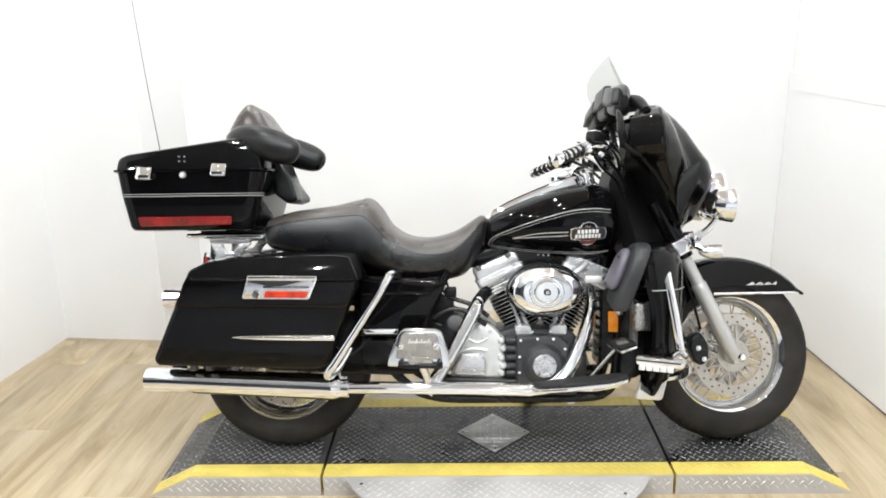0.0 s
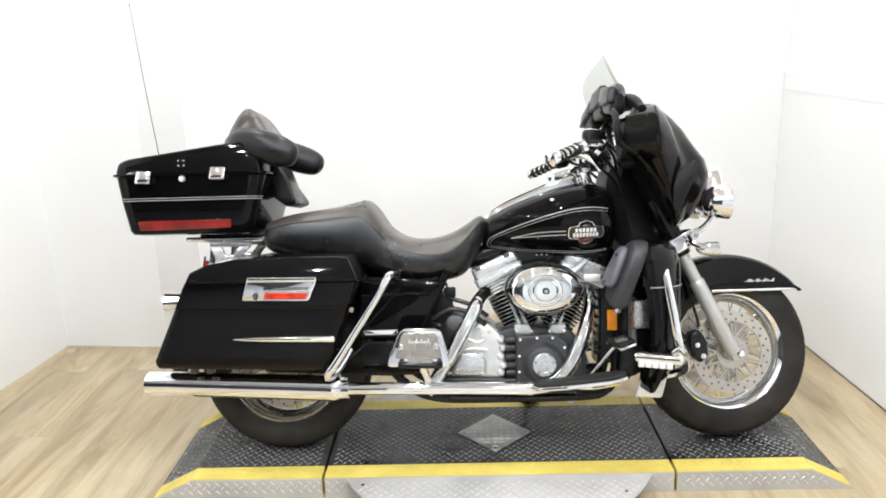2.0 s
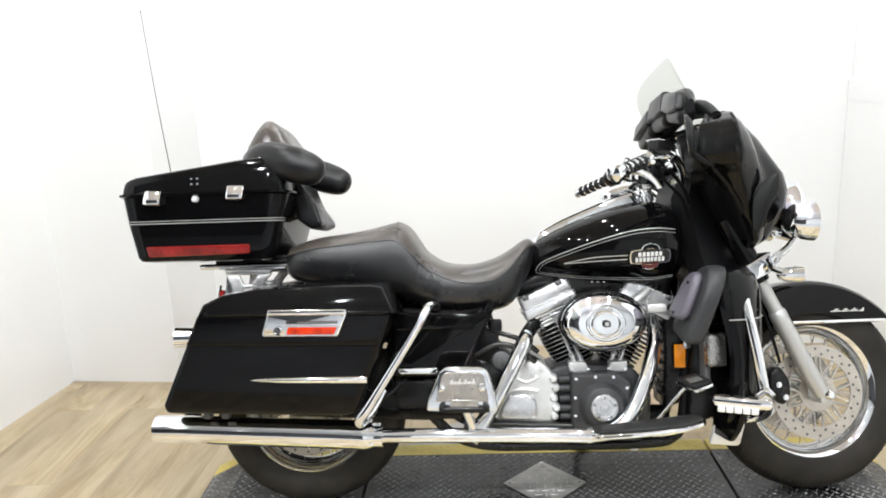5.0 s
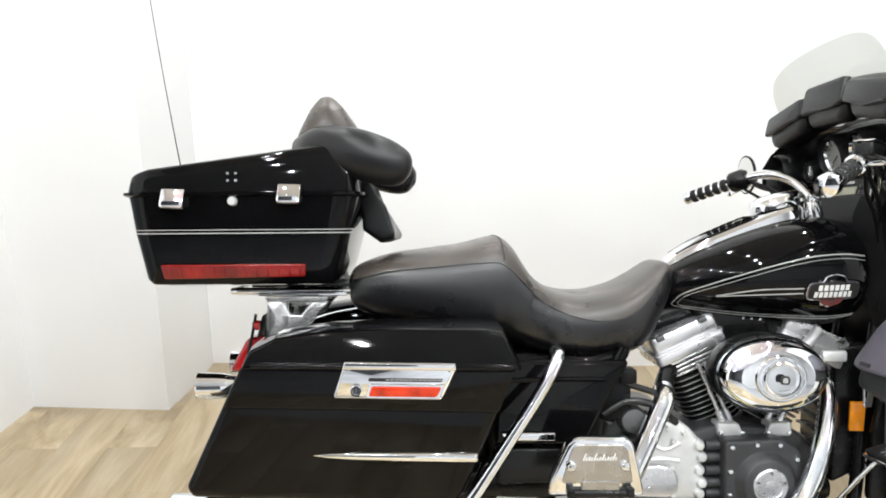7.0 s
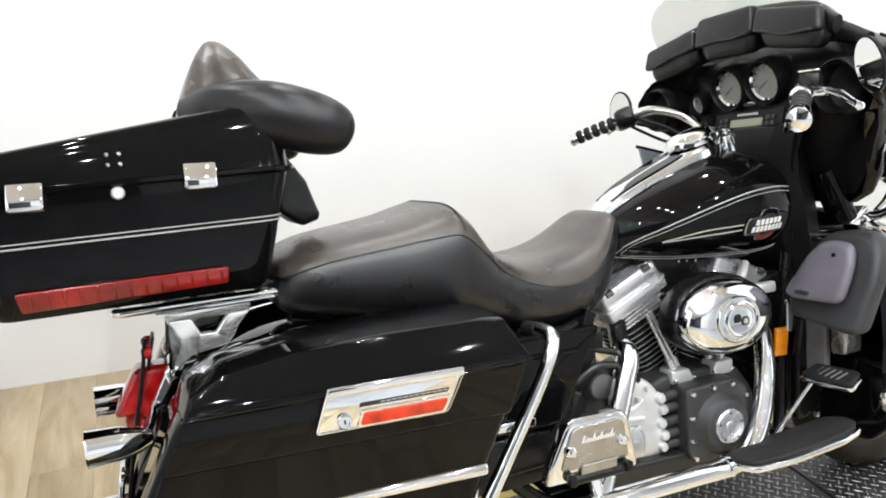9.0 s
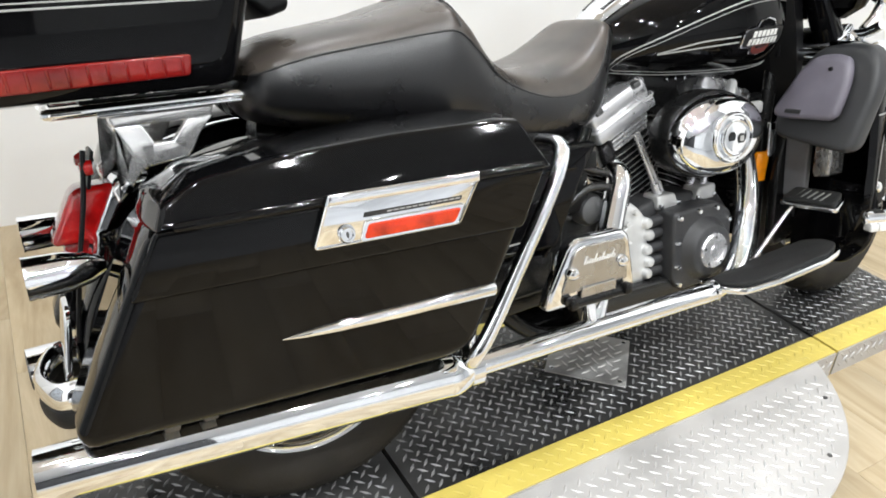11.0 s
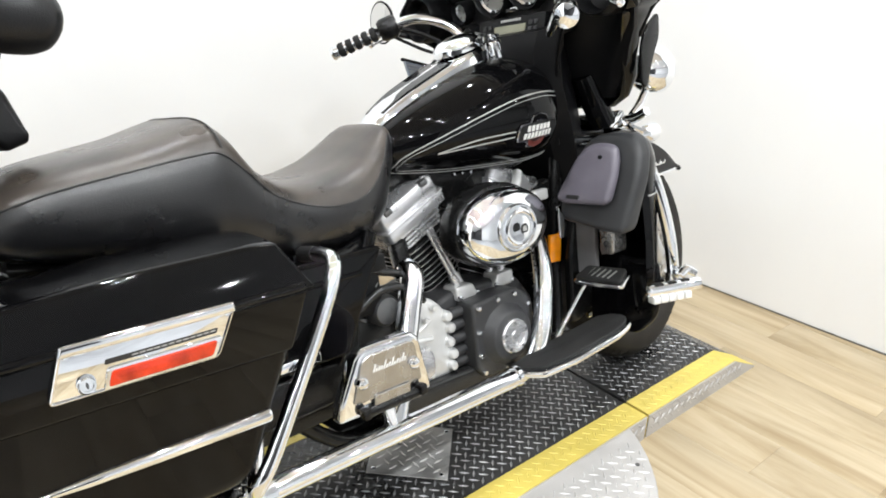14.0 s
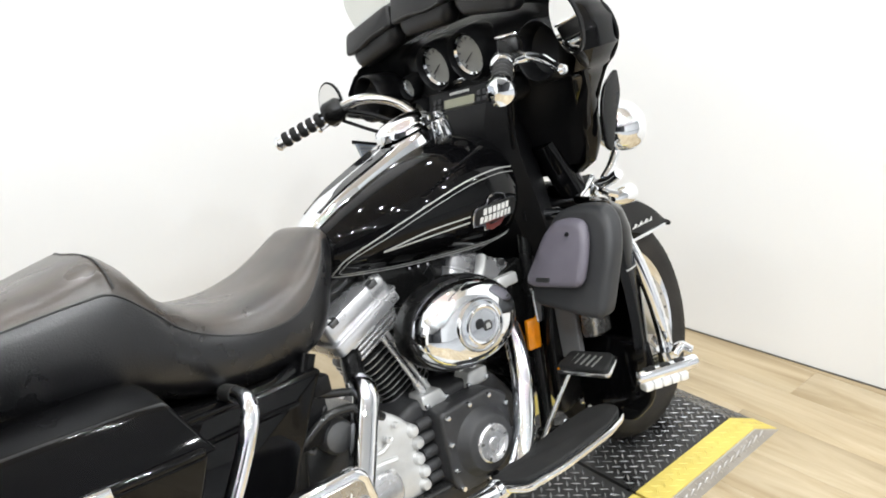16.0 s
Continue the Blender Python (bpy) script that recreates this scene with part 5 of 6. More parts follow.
cam_cover = part("cam_cover", pad(rounded([(0.046, 0.405), (0.185, 0.408), (0.226, 0.378), (0.225, 0.30), (0.214, 0.25), (0.186, 0.221), (0.068, 0.221), (0.044, 0.25)], 0.014), -0.117, -0.178, 0.008), WRINKLE, engine, "black wrinkle-finish cam cover")
part("cover_boss", lathe([(0.074, -0.178), (0.066, -0.186), (0.060, -0.199), (0.054, -0.203), (0.0, -0.203)], (0.140, 0, 0.307), "y", 40), WRINKLE, cam_cover)
part("timing_cover", lathe([(0.0405, -0.2025), (0.0405, -0.207), (0.037, -0.2105), (0.028, -0.2105), (0.026, -0.2085), (0.014, -0.2085), (0.012, -0.211), (0.0, -0.2115)], (0.140, 0, 0.307), "y", 40), SILVER, cam_cover, "round polished timing cover")
for k in range(5):
    a = 2 * math.pi * k / 5 + 0.3
    part("cover_screw", lathe([(0.0, -0.2125), (0.003, -0.212), (0.0035, -0.210)], (0.140 + math.cos(a) * 0.0325, 0, 0.307 + math.sin(a) * 0.0325), "y", 8), STEEL, cam_cover)
for x, z in ((0.060, 0.392), (0.118, 0.397), (0.172, 0.396), (0.212, 0.362), (0.216, 0.30), (0.204, 0.248), (0.056, 0.335), (0.055, 0.28), (0.060, 0.238), (0.13, 0.230)):
    part("cover_bolt", lathe([(0.0, -0.1865), (0.005, -0.186), (0.0062, -0.183), (0.0062, -0.176)], (x, 0, z), "y", 10), CHROME, cam_cover)
for dx, s in ((0.078, -1), (0.192, 1)):
    lb = part("lifter_block", pad(rounded([(dx - 0.032, 0.402), (dx + 0.032, 0.402), (dx + 0.026 + s * 0.008, 0.436), (dx - 0.026 + s * 0.008, 0.436)], 0.008), -0.080, -0.130, 0.005), ALU, engine)
    for off, yy in ((0.006 * s, -0.108), (-0.016 * s, -0.092)):
        x0 = dx + off + s * 0.004
        part("pushrod_tube", tube([(x0, yy, 0.428), (x0 + s * 0.060, yy + 0.012, 0.575)], 0.0052, 14, smooth=False), SILVER, lb)
        part("pushrod_collar", tube([(x0 + s * 0.002, yy, 0.432), (x0 + s * 0.013, yy + 0.002, 0.460)], 0.0092, 14, smooth=False), SILVER, lb)
    for off in (-0.026, 0.026):
        part("lifter_bolt", lathe([(0.0, -0.173), (0.005, -0.172), (0.006, -0.166)], (dx + off, 0.036, 0.412), "y", 10), CHROME, lb)
part("engine_mount", pad(rounded([(0.0, 0.72), (0.30, 0.74), (0.25, 0.645), (0.18, 0.60), (0.10, 0.60), (0.04, 0.645)], 0.012), -0.06, 0.06, 0.008), SATIN, engine, "black top engine mount and coil")
# air cleaner
air = part("air_cleaner", lathe([(0.084, -0.135), (0.0935, -0.142), (0.0950, -0.155), (0.0950, -0.186), (0.0925, -0.194), (0.0, -0.195)], (0.145, 0.012, 0.565), "y", 56, sx=1.40), SATIN, engine, "oval air cleaner with chrome cover")
part("cleaner_cover", lathe([(0.0850, -0.190), (0.0875, -0.192), (0.0880, -0.203), (0.0870, -0.216), (0.0820, -0.231), (0.0730, -0.242), (0.0610, -0.249), (0.0540, -0.2515)], (0.145, 0.012, 0.565), "y", 64, sx=1.45), CHROME, air, "oval chrome cover")
part("cover_face", lathe([(0.0545, -0.2512), (0.027, -0.2518), (0.0, -0.252)], (0.145, 0.012, 0.565), "y", 64, sx=1.45), CHROME, air)
part("cover_dish", lathe([(0.054, -0.2505), (0.053, -0.2560), (0.0505, -0.2590), (0.047, -0.2590), (0.0445, -0.2560), (0.040, -0.2565), (0.0385, -0.2610), (0.036, -0.2625), (0.033, -0.2610), (0.028, -0.2615), (0.0, -0.2625)], (0.145, 0.012, 0.565), "y", 56, sx=1.10), CHROME, air)
part("cover_badge", pad(rounded([(0.135, 0.556), (0.155, 0.556), (0.157, 0.568), (0.152, 0.576), (0.138, 0.576), (0.133, 0.568)], 0.004), -0.2610, -0.2640, 0.001, steps=1), DARKPAINT, air)
part("badge_mark", pad(rounded([(0.139, 0.560), (0.151, 0.560), (0.150, 0.571), (0.140, 0.571)], 0.002), -0.2641, -0.2650, 0.0003, steps=1), PINSTRIPE, air)
part("breather_tube", tube([(0.22, -0.14, 0.60), (0.27, -0.12, 0.63), (0.30, -0.10, 0.655)], 0.012, 10), ALU, air)
part("intake", tube([(0.145, -0.14, 0.565), (0.145, -0.02, 0.57)], 0.03, 16), ALU, engine)
part("intake_manifold", tube([(0.04, 0, 0.58), (0.145, -0.02, 0.57), (0.25, 0, 0.585)], 0.024, 14), STEEL, engine)
part("throttle_bracket", box(0.285, 0.345, -0.155, -0.135, 0.585, 0.612, 0.006), ALU, engine)
# gear case
gear = part("gear_case", pad(rounded([(-0.186, 0.258), (-0.062, 0.252), (0.0, 0.250), (0.008, 0.30), (-0.004, 0.402), (-0.030, 0.432), (-0.066, 0.452), (-0.098, 0.440), (-0.128, 0.402), (-0.155, 0.325)], 0.018), -0.09, -0.146, 0.012), ALU, engine, "cast aluminium gear case")
part("gear_cover", pad(rounded([(-0.172, 0.268), (-0.075, 0.264), (-0.058, 0.285), (-0.06, 0.325), (-0.085, 0.345), (-0.14, 0.345), (-0.165, 0.31)], 0.016), -0.1465, -0.162, 0.008), SILVER, gear)
part("gear_rib", tube([(-0.152, -0.148, 0.352), (-0.10, -0.150, 0.358), (-0.055, -0.149, 0.352)], 0.006, 8), ALU, gear)
part("gear_rib", tube([(-0.125, -0.146, 0.395), (-0.09, -0.150, 0.38), (-0.055, -0.149, 0.395)], 0.0055, 8), ALU, gear)
for x, z in ((-0.155, 0.29), (-0.072, 0.272), (-0.075, 0.335), (-0.14, 0.338), (-0.115, 0.405), (-0.085, 0.43), (-0.045, 0.42), (-0.07, 0.40)):
    part("case_bolt", lathe([(0.0, -0.182), (0.005, -0.181), (0.0065, -0.178), (0.0065, -0.170)], (x, 0.020, z), "y", 10), ALU, gear)
for k, z in enumerate((0.272, 0.298, 0.328, 0.36, 0.388)):
    part("case_lug", lathe([(0.0, -0.185), (0.009, -0.183), (0.013, -0.176), (0.014, -0.12)], (-0.006 + 0.006 * (k % 2), 0.026, z), "y", 14), ALU, gear)
    part("black_lug", tube([(0.012, -0.134, z - 0.004), (0.045, -0.134, z - 0.004)], 0.0125, 12), WRINKLE, engine)
part("lower_cover", pad(rounded([(-0.22, 0.262), (0.24, 0.245), (0.26, 0.195), (-0.20, 0.20)], 0.015), -0.165, -0.10, 0.008), FIN_BLACK, engine)
part("oil_filter", lathe([(0.0, 0.075), (0.03, 0.073), (0.036, 0.062), (0.036, 0.0)], (0.30, 0, 0.235), "x", 24), SATIN, engine)
part("primary_cover", pad(rounded([(-0.33, 0.36), (-0.25, 0.40), (0.22, 0.39), (0.27, 0.33), (0.25, 0.22), (0.18, 0.19), (-0.25, 0.22), (-0.32, 0.27)], 0.04), 0.12, 0.20, 0.025), CHROME, engine, "chrome primary cover")
part("derby_cover", lathe([(0.085, 0.198), (0.08, 0.206), (0.06, 0.21), (0.0, 0.211)], (-0.17, 0, 0.305), "y", 36), CHROME, engine)
part("drain_ring", lathe([(0.010, -0.128), (0.022, -0.128), (0.024, -0.118), (0.010, -0.118)], (0.238, 0, 0.178), "y", 20, close=True), ALU, engine)
part("brake_linkage", tube([(0.20, -0.215, 0.235), (0.30, -0.20, 0.225), (0.40, -0.16, 0.23)], 0.008, 8), CHROME, engine)

# --- passenger board, folded up ---
def board_at(x, y, z):
    """Lays the board's outline (x, z) 2 cm lower and turned a little about its hinge."""
    return (x, y + 0.012 + (0.40 - z) * 0.14, z - 0.017)


pb = group_part("passenger_board", pad(rounded([(-0.392, 0.342), (-0.178, 0.338), (-0.185, 0.376), (-0.206, 0.458), (-0.222, 0.472), (-0.332, 0.475), (-0.350, 0.462), (-0.384, 0.384)], 0.012), -0.285, -0.318, 0.010, place=board_at), CHROME, "chrome passenger floorboard, folded up")
part("board_face", pad(rounded([(-0.362, 0.372), (-0.206, 0.370), (-0.220, 0.448), (-0.231, 0.458), (-0.328, 0.460), (-0.341, 0.450)], 0.008), -0.3185, -0.3225, 0.0015, place=board_at, steps=1), BRUSHED, pb)
for x in (-0.342, -0.226):
    part("board_bolt", lathe([(0.0, -0.012), (0.006, -0.0115), (0.011, -0.007), (0.0125, 0.0)], board_at(x, -0.3225, 0.412), "y", 18), CHROME, pb)
x, k = -0.318, 0
while x < -0.246:
    h = (0.0150, 0.0065, 0.0085, 0.0070, 0.0155, 0.0065, 0.008)[k % 7]
    part("script_bar", pad([(x, 0.424), (x + 0.0032, 0.424), (x + 0.0032 + h * 0.35, 0.424 + h), (x + h * 0.35, 0.424 + h)], -0.3226, -0.3236, 0.0002, place=board_at, steps=1), WHITEPAINT, pb)
    x, k = x + 0.0058, k + 1
part("hinge", tube([board_at(-0.345, -0.322, 0.350), board_at(-0.205, -0.322, 0.348)], 0.011, 12, smooth=False), SATIN, pb)
for x in (-0.352, -0.222):
    part("hinge_block", box(x, x + 0.016, -0.322, -0.302, 0.326, 0.348, 0.004), SATIN, pb)
part("hinge_tab", pad([(-0.318, 0.378), (-0.238, 0.377), (-0.236, 0.352), (-0.320, 0.353)], -0.3226, -0.3265, 0.001, place=board_at, steps=1), BRUSHED, pb)
part("board_stay", tube([(-0.275, -0.275, 0.325), (-0.262, -0.262, 0.285), (-0.255, -0.255, 0.258)], 0.013, 10), CHROME, pb)
group_part("passenger_board", mirrored(pad(rounded([(-0.392, 0.342), (-0.178, 0.338), (-0.208, 0.440), (-0.226, 0.452), (-0.330, 0.454), (-0.348, 0.442)], 0.010), -0.285, -0.318, 0.010)), CHROME, "chrome passenger floorboard, folded up")

# --- rider floorboards, brake pedal ---
OUT = rounded([(0.085, -0.222), (0.087, -0.268), (0.112, -0.318), (0.20, -0.340), (0.33, -0.350), (0.385, -0.346), (0.408, -0.326), (0.408, -0.285), (0.378, -0.244), (0.25, -0.226)], 0.014, 3)


def board_z(x):
    return 0.246 + max(0, x - 0.085) * 0.115 + max(0, x - 0.34) * 0.10


for s in (-1, 1):
    fb = group_part("floorboard", pad(OUT, -0.010, 0.004, 0.004, place=lambda x, y, z: (x, -s * z, board_z(x) + y)), CHROME, "rider floorboard with rubber mat and chrome rim")
    part("mat", pad(inset(OUT, 0.010), 0.0042, 0.013, 0.004, place=lambda x, y, z: (x, -s * z, board_z(x) + y)), RUBBER, fb, "black rubber mat")
    part("board_bracket", tube([(0.15, s * 0.24, 0.235), (0.15, s * 0.16, 0.215)], 0.012, 10), SATIN, fb)
    part("board_bracket", tube([(0.34, s * 0.24, 0.255), (0.34, s * 0.13, 0.225)], 0.012, 10), SATIN, fb)
pedal = group_part("brake_pedal", tube([(0.262, -0.196, 0.228), (0.305, -0.204, 0.280), (0.352, -0.214, 0.338), (0.384, -0.222, 0.376)], [0.008, 0.0055, 0.005, 0.006], 10), CHROME, "chrome brake pedal with rubber pad")
part("pedal_plate", moved(pad(rounded([(-0.036, -0.070), (0.036, -0.062), (0.040, 0.058), (-0.030, 0.066)], 0.014), -0.006, 0.004, 0.003, place=lambda x, y, z: (x, z, y)), pose(0.392, -0.262, 0.386, 0, -14, 12)), CHROME, pedal)
part("pedal_pad", moved(pad(rounded([(-0.032, -0.062), (0.031, -0.055), (0.035, 0.053), (-0.026, 0.060)], 0.012), 0.0042, 0.014, 0.004, place=lambda x, y, z: (x, z, y)), pose(0.392, -0.262, 0.386, 0, -14, 12)), RUBBER, pedal)
for k in range(5):
    part("pad_bar", moved(box(-0.018, 0.018, -0.002, 0.002, 0.0135, 0.0155), pose(0.392, -0.262 - 0.034 + k * 0.016, 0.386, 0, -14)), GAUGEFACE, pedal)

# --- side stand, oil line ---
stand = group_part("side_stand", tube([(0.08, 0.13, 0.16), (0.10, 0.22, 0.10), (0.12, 0.262, 0.072)], [0.014, 0.012, 0.012], 10), SATIN, "black side stand resting on the deck")
part("stand_foot", lathe([(0.0, 0.003), (0.028, 0.003), (0.03, 0.008), (0.0, 0.012)], (0, 0, 0), "z", 18, m=pose(0.12, 0.262, 0.0675, 13.5), sx=1.3), SATIN, stand)

# --- fork, front end ---
fork = group_part("fork", tube([(0.50, 0, 0.93), (0.56, 0, 0.80)], 0.035, 16), SATIN, "front fork with silver lower legs")
UP = Vector((0.508, 0, 0.878)) - Vector((0.797, 0, 0.305))
UP.normalize()
for s in (-1, 1):
    o = Vector((0.797, s * 0.125, 0.305))
    part("fork_slider", tube([o - UP * 0.012, o + UP * 0.01, o + UP * 0.05, o + UP * 0.275, o + UP * 0.292, o + UP * 0.298], [0.018, 0.0245, 0.0255, 0.0268, 0.0268, 0.0225], 20, smooth=False), FORK, fork, "silver painted fork slider")
    part("fork_tube", tube([o + UP * 0.295, o + UP * 0.44], 0.0215, 18, smooth=False), FORK, fork)
    part("fork_cover", tube([o + UP * 0.40, o + UP * 0.43, o + UP * 0.62], [0.031, 0.033, 0.036], 18, smooth=False), PAINT, fork)
    part("axle_nut", lathe([(0.0, s * 0.160), (0.009, s * 0.160), (0.014, s * 0.156), (0.016, s * 0.148), (0.016, s * 0.10)], (XF, 0, ZW), "y", 14), CHROME, fork)
    part("axle_clamp", box(XF - 0.026, XF + 0.014, min(s * 0.105, s * 0.145), max(s * 0.105, s * 0.145), ZW - 0.026, ZW + 0.008, 0.006), FORK, fork)
    cal = part("brake_caliper", pad(rounded([(0.640, 0.385), (0.676, 0.402), (0.706, 0.355), (0.706, 0.306), (0.680, 0.278), (0.655, 0.298), (0.637, 0.34)], 0.016), s * 0.062, s * 0.112, 0.010), SATIN, fork, "black brake caliper")
    part("caliper_bolt", lathe([(0.0, s * 0.120), (0.009, s * 0.119), (0.011, s * 0.112)], (0.664, 0, 0.345), "y", 12), CHROME, cal)
    part("caliper_bolt", lathe([(0.0, s * 0.120), (0.009, s * 0.119), (0.011, s * 0.112)], (0.684, 0, 0.306), "y", 12), CHROME, cal)
    part("brake_line", tube([(0.68, s * 0.10, 0.41), (0.66, s * 0.11, 0.47), (0.64, s * 0.10, 0.56), (0.60, s * 0.07, 0.68)], 0.005, 8), PLASTIC, fork)
part("lower_clamp", pad(rounded([(0.575, 0.655), (0.66, 0.70), (0.64, 0.755), (0.55, 0.71)], 0.012), -0.16, 0.16, 0.01), CHROME, fork)
group_part("fork_nacelle", skin([[(x + w * 0.42, y * 0.72, z), (x + w, y * 0.35, z), (x + w, -y * 0.35, z), (x + w * 0.42, -y * 0.72, z), (x - w * 0.5, -y, z - 0.01), (x - w, -y * 0.7, z - 0.02), (x - w, y * 0.7, z - 0.02), (x - w * 0.5, y, z - 0.01)]
                                           for z, x, w, y in ((0.60, 0.53, 0.05, 0.10), (0.66, 0.525, 0.075, 0.13), (0.76, 0.50, 0.085, 0.145), (0.86, 0.475, 0.09, 0.15), (0.95, 0.46, 0.085, 0.16), (1.0, 0.46, 0.07, 0.17))]), PLASTIC, "black steering-head cover")


# the front wheel is turned a little to its left about the raked steering axis
STEER = Matrix.Translation((0.50, 0, 0.93)) @ Matrix.Rotation(radians(8.5), 4, Vector((-0.44, 0, 0.90)).normalized()) @ Matrix.Translation((-0.50, 0, -0.93))
for ob in (front, ff, fork):
    ob.matrix_basis = STEER

# --- batwing fairing, windscreen, dash ---
FAIR = [(0.775, 0.165, 0.648, 0.605, 0.595), (0.80, 0.215, 0.688, 0.60, 0.58), (0.85, 0.250, 0.720, 0.59, 0.555), (0.90, 0.268, 0.750, 0.57, 0.53), (0.95, 0.305, 0.757, 0.535, 0.48), (1.0, 0.362, 0.738, 0.507, 0.415),
        (1.05, 0.412, 0.690, 0.495, 0.384), (1.10, 0.412, 0.652, 0.49, 0.386), (1.14, 0.385, 0.615, 0.49, 0.40), (1.175, 0.31, 0.58, 0.50, 0.44), (1.195, 0.21, 0.555, 0.52, 0.49)]


def fair_pt(z, u, grow=0.0):
    """Nose round the front, then flat cheeks that run back to the edge."""
    hw, xc, xs, xr = lerp([(r[0], *r[1:]) for r in FAIR], z)
    a, s = abs(u), math.copysign(1, u)
    if a < 0.8:
        g = a / 0.8
        x, y = xc - (xc - xs) * g ** 2.0 - 0.034 * math.exp(-((a - 0.50) / 0.10) ** 2), hw * g ** 0.94
    else:
        t = (a - 0.8) / 0.2
        x, y = xs - (xs - xr) * t, hw * (1 + 0.02 * math.sin(t * math.pi) - 0.02 * t)
    return (x - grow, s * (y - grow * 0.6), z - 0.018 * a ** 3 * (1 if z > 1.0 else 0))


rows_z = [v.x for v in spline([(r[0], 0, 0) for r in FAIR], 3)]
NU = 60
outer = [[fair_pt(z, -1 + 2 * k / NU) for k in range(NU + 1)] for z in rows_z]
innr = [[fair_pt(z, -1 + 2 * k / NU, 0.004) for k in range(NU + 1)] for z in rows_z]
lin_o = [[fair_pt(z, -0.985 + 1.97 * k / NU, 0.0046) for k in range(NU + 1)] for z in rows_z]
lin_i = [[fair_pt(z, -0.985 + 1.97 * k / NU, 0.010) for k in range(NU + 1)] for z in rows_z]
fairing = group_part("fairing", skin([o + i[::-1] for o, i in zip(outer, innr)]), PAINT, "gloss black batwing fairing")
part("fairing_liner", skin([o + i[::-1] for o, i in zip(lin_o, lin_i)]), PLASTIC, fairing, "dull black inner liner")
for s in (-1, 1):
    part("fairing_seam", tube([fair_pt(z, s * 0.80, -0.0005) for z in (0.94, 0.97, 1.0, 1.03, 1.06, 1.09, 1.12, 1.15, 1.17)], 0.0032, 8), PLASTIC, fairing)
part("nose_strip", tube([(x + 0.003, 0, z) for x, z in ((0.615, 1.14), (0.652, 1.10), (0.690, 1.05), (0.728, 1.01))], 0.006, 10), POLISHED, fairing, "polished nose strip")
# dash panel: wings at its ends curl back to the fairing's edge
dash_rows = [(0.80, 0.185, 0.55), (0.84, 0.225, 0.525), (0.885, 0.262, 0.50), (0.92, 0.29, 0.475), (0.96, 0.335, 0.452), (1.0, 0.372, 0.444), (1.05, 0.396, 0.446), (1.10, 0.395, 0.452), (1.135, 0.368, 0.462), (1.165, 0.30, 0.485), (1.185, 0.22, 0.52)]
rings = []
for z, hw, xd in dash_rows:
    ring = []
    for k in range(25):
        u = -1 + 2 * k / 24
        a = abs(u)
        ex = fair_pt(z, 0.96, 0.010)[0]
        dip = 0.045 * math.exp(-((a - 0.72) / 0.16) ** 2) * (1 if 0.93 < z < 1.13 else 0.3)
        ring.append((xd * (1 - a ** 6) + ex * a ** 6 + dip, u * hw, z))
    rings.append(ring)
back_rings = [[(x + 0.012, y, z) for x, y, z in r] for r in rings]
dash = part("dash_panel", skin([a + b[::-1] for a, b in zip(rings, back_rings)]), PLASTIC, fairing, "black dash panel with round gauges")
part("dash_hood", tube([(0.455, -0.33, 1.15), (0.445, -0.21, 1.192), (0.442, 0, 1.208), (0.445, 0.21, 1.192), (0.455, 0.33, 1.15)], [0.016, 0.028, 0.030, 0.028, 0.016], 16), PLASTIC, dash)


def gauge(y, z, r, tilt, big):
    m = pose(0.428 if big else 0.434, y, z, 0, -tilt)
    g = part("gauge_pod", lathe([(r * 1.34, 0.05), (r * 1.28, -0.010), (r * 1.18, -0.020), (r * 1.12, -0.016), (r * 1.10, 0.012)], (0, 0, 0), "x", 36, m=m), PLASTIC, dash)
    part("bezel", lathe([(r * 1.09, 0.010), (r * 1.07, -0.004), (r * 0.98, -0.008), (r * 0.88, -0.003), (r * 0.87, 0.008)], (0, 0, 0), "x", 36, m=m, close=True), CHROME, g, "chrome bezel")
    part("gauge_face", lathe([(0.0, 0.002), (r * 0.94, 0.002), (r * 0.94, 0.006), (0.0, 0.006)], (0, 0, 0), "x", 36, m=m), GAUGEFACE, g)
    part("needle", moved(box(-0.0012, 0.0002, -0.001, 0.001, -r * 0.1, r * 0.7), m @ pose(0.0015, 0, 0, -120 if big else 20)), DARKPAINT, g)
    for k in range(11 if big else 5):
        a = radians(-130 + 260 * k / (10 if big else 4))
        part("gauge_tick", moved(box(0.0003, 0.0018, -0.0009, 0.0009, r * 0.72, r * 0.86), m @ pose(0, 0, 0, math.degrees(a))), DARKPAINT, g)


gauge(0.060, 1.088, 0.046, 12, True)
gauge(-0.060, 1.092, 0.046, 12, True)
for y, z in ((0.185, 1.058), (0.163, 0.995), (-0.185, 1.062), (-0.163, 0.998)):
    gauge(y, z, 0.0235, 10, False)
radio = part("radio", moved(box(-0.012, 0.03, -0.118, 0.118, -0.036, 0.036, 0.004), pose(0.428, 0, 0.988, 0, 16)), PLASTIC, dash, "black car-style radio with a grey display")
part("display", moved(box(-0.0145, -0.0122, -0.055, 0.055, -0.022, 0.014, 0.001), pose(0.428, 0, 0.988, 0, 16)), SCREEN, radio)
for sd in (-1, 1):
    for i in range(3):
        for j in range(2):
            part("radio_button", moved(box(-0.0155, -0.012, -0.006, 0.006, -0.0055, 0.0055, 0.0015), pose(0.428, 0, 0.988, 0, 16) @ pose(0, sd * (0.072 + j * 0.018), 0.014 - i * 0.016)), GREYPANEL, radio)
for k in range(9):
    part("letter_bar", moved(box(-0.0135, -0.0121, -0.0026, 0.0026, -0.003, 0.003), pose(0.428, 0, 0.988, 0, 16) @ pose(0, -0.032 + k * 0.008, 0.026)), PINSTRIPE, radio)
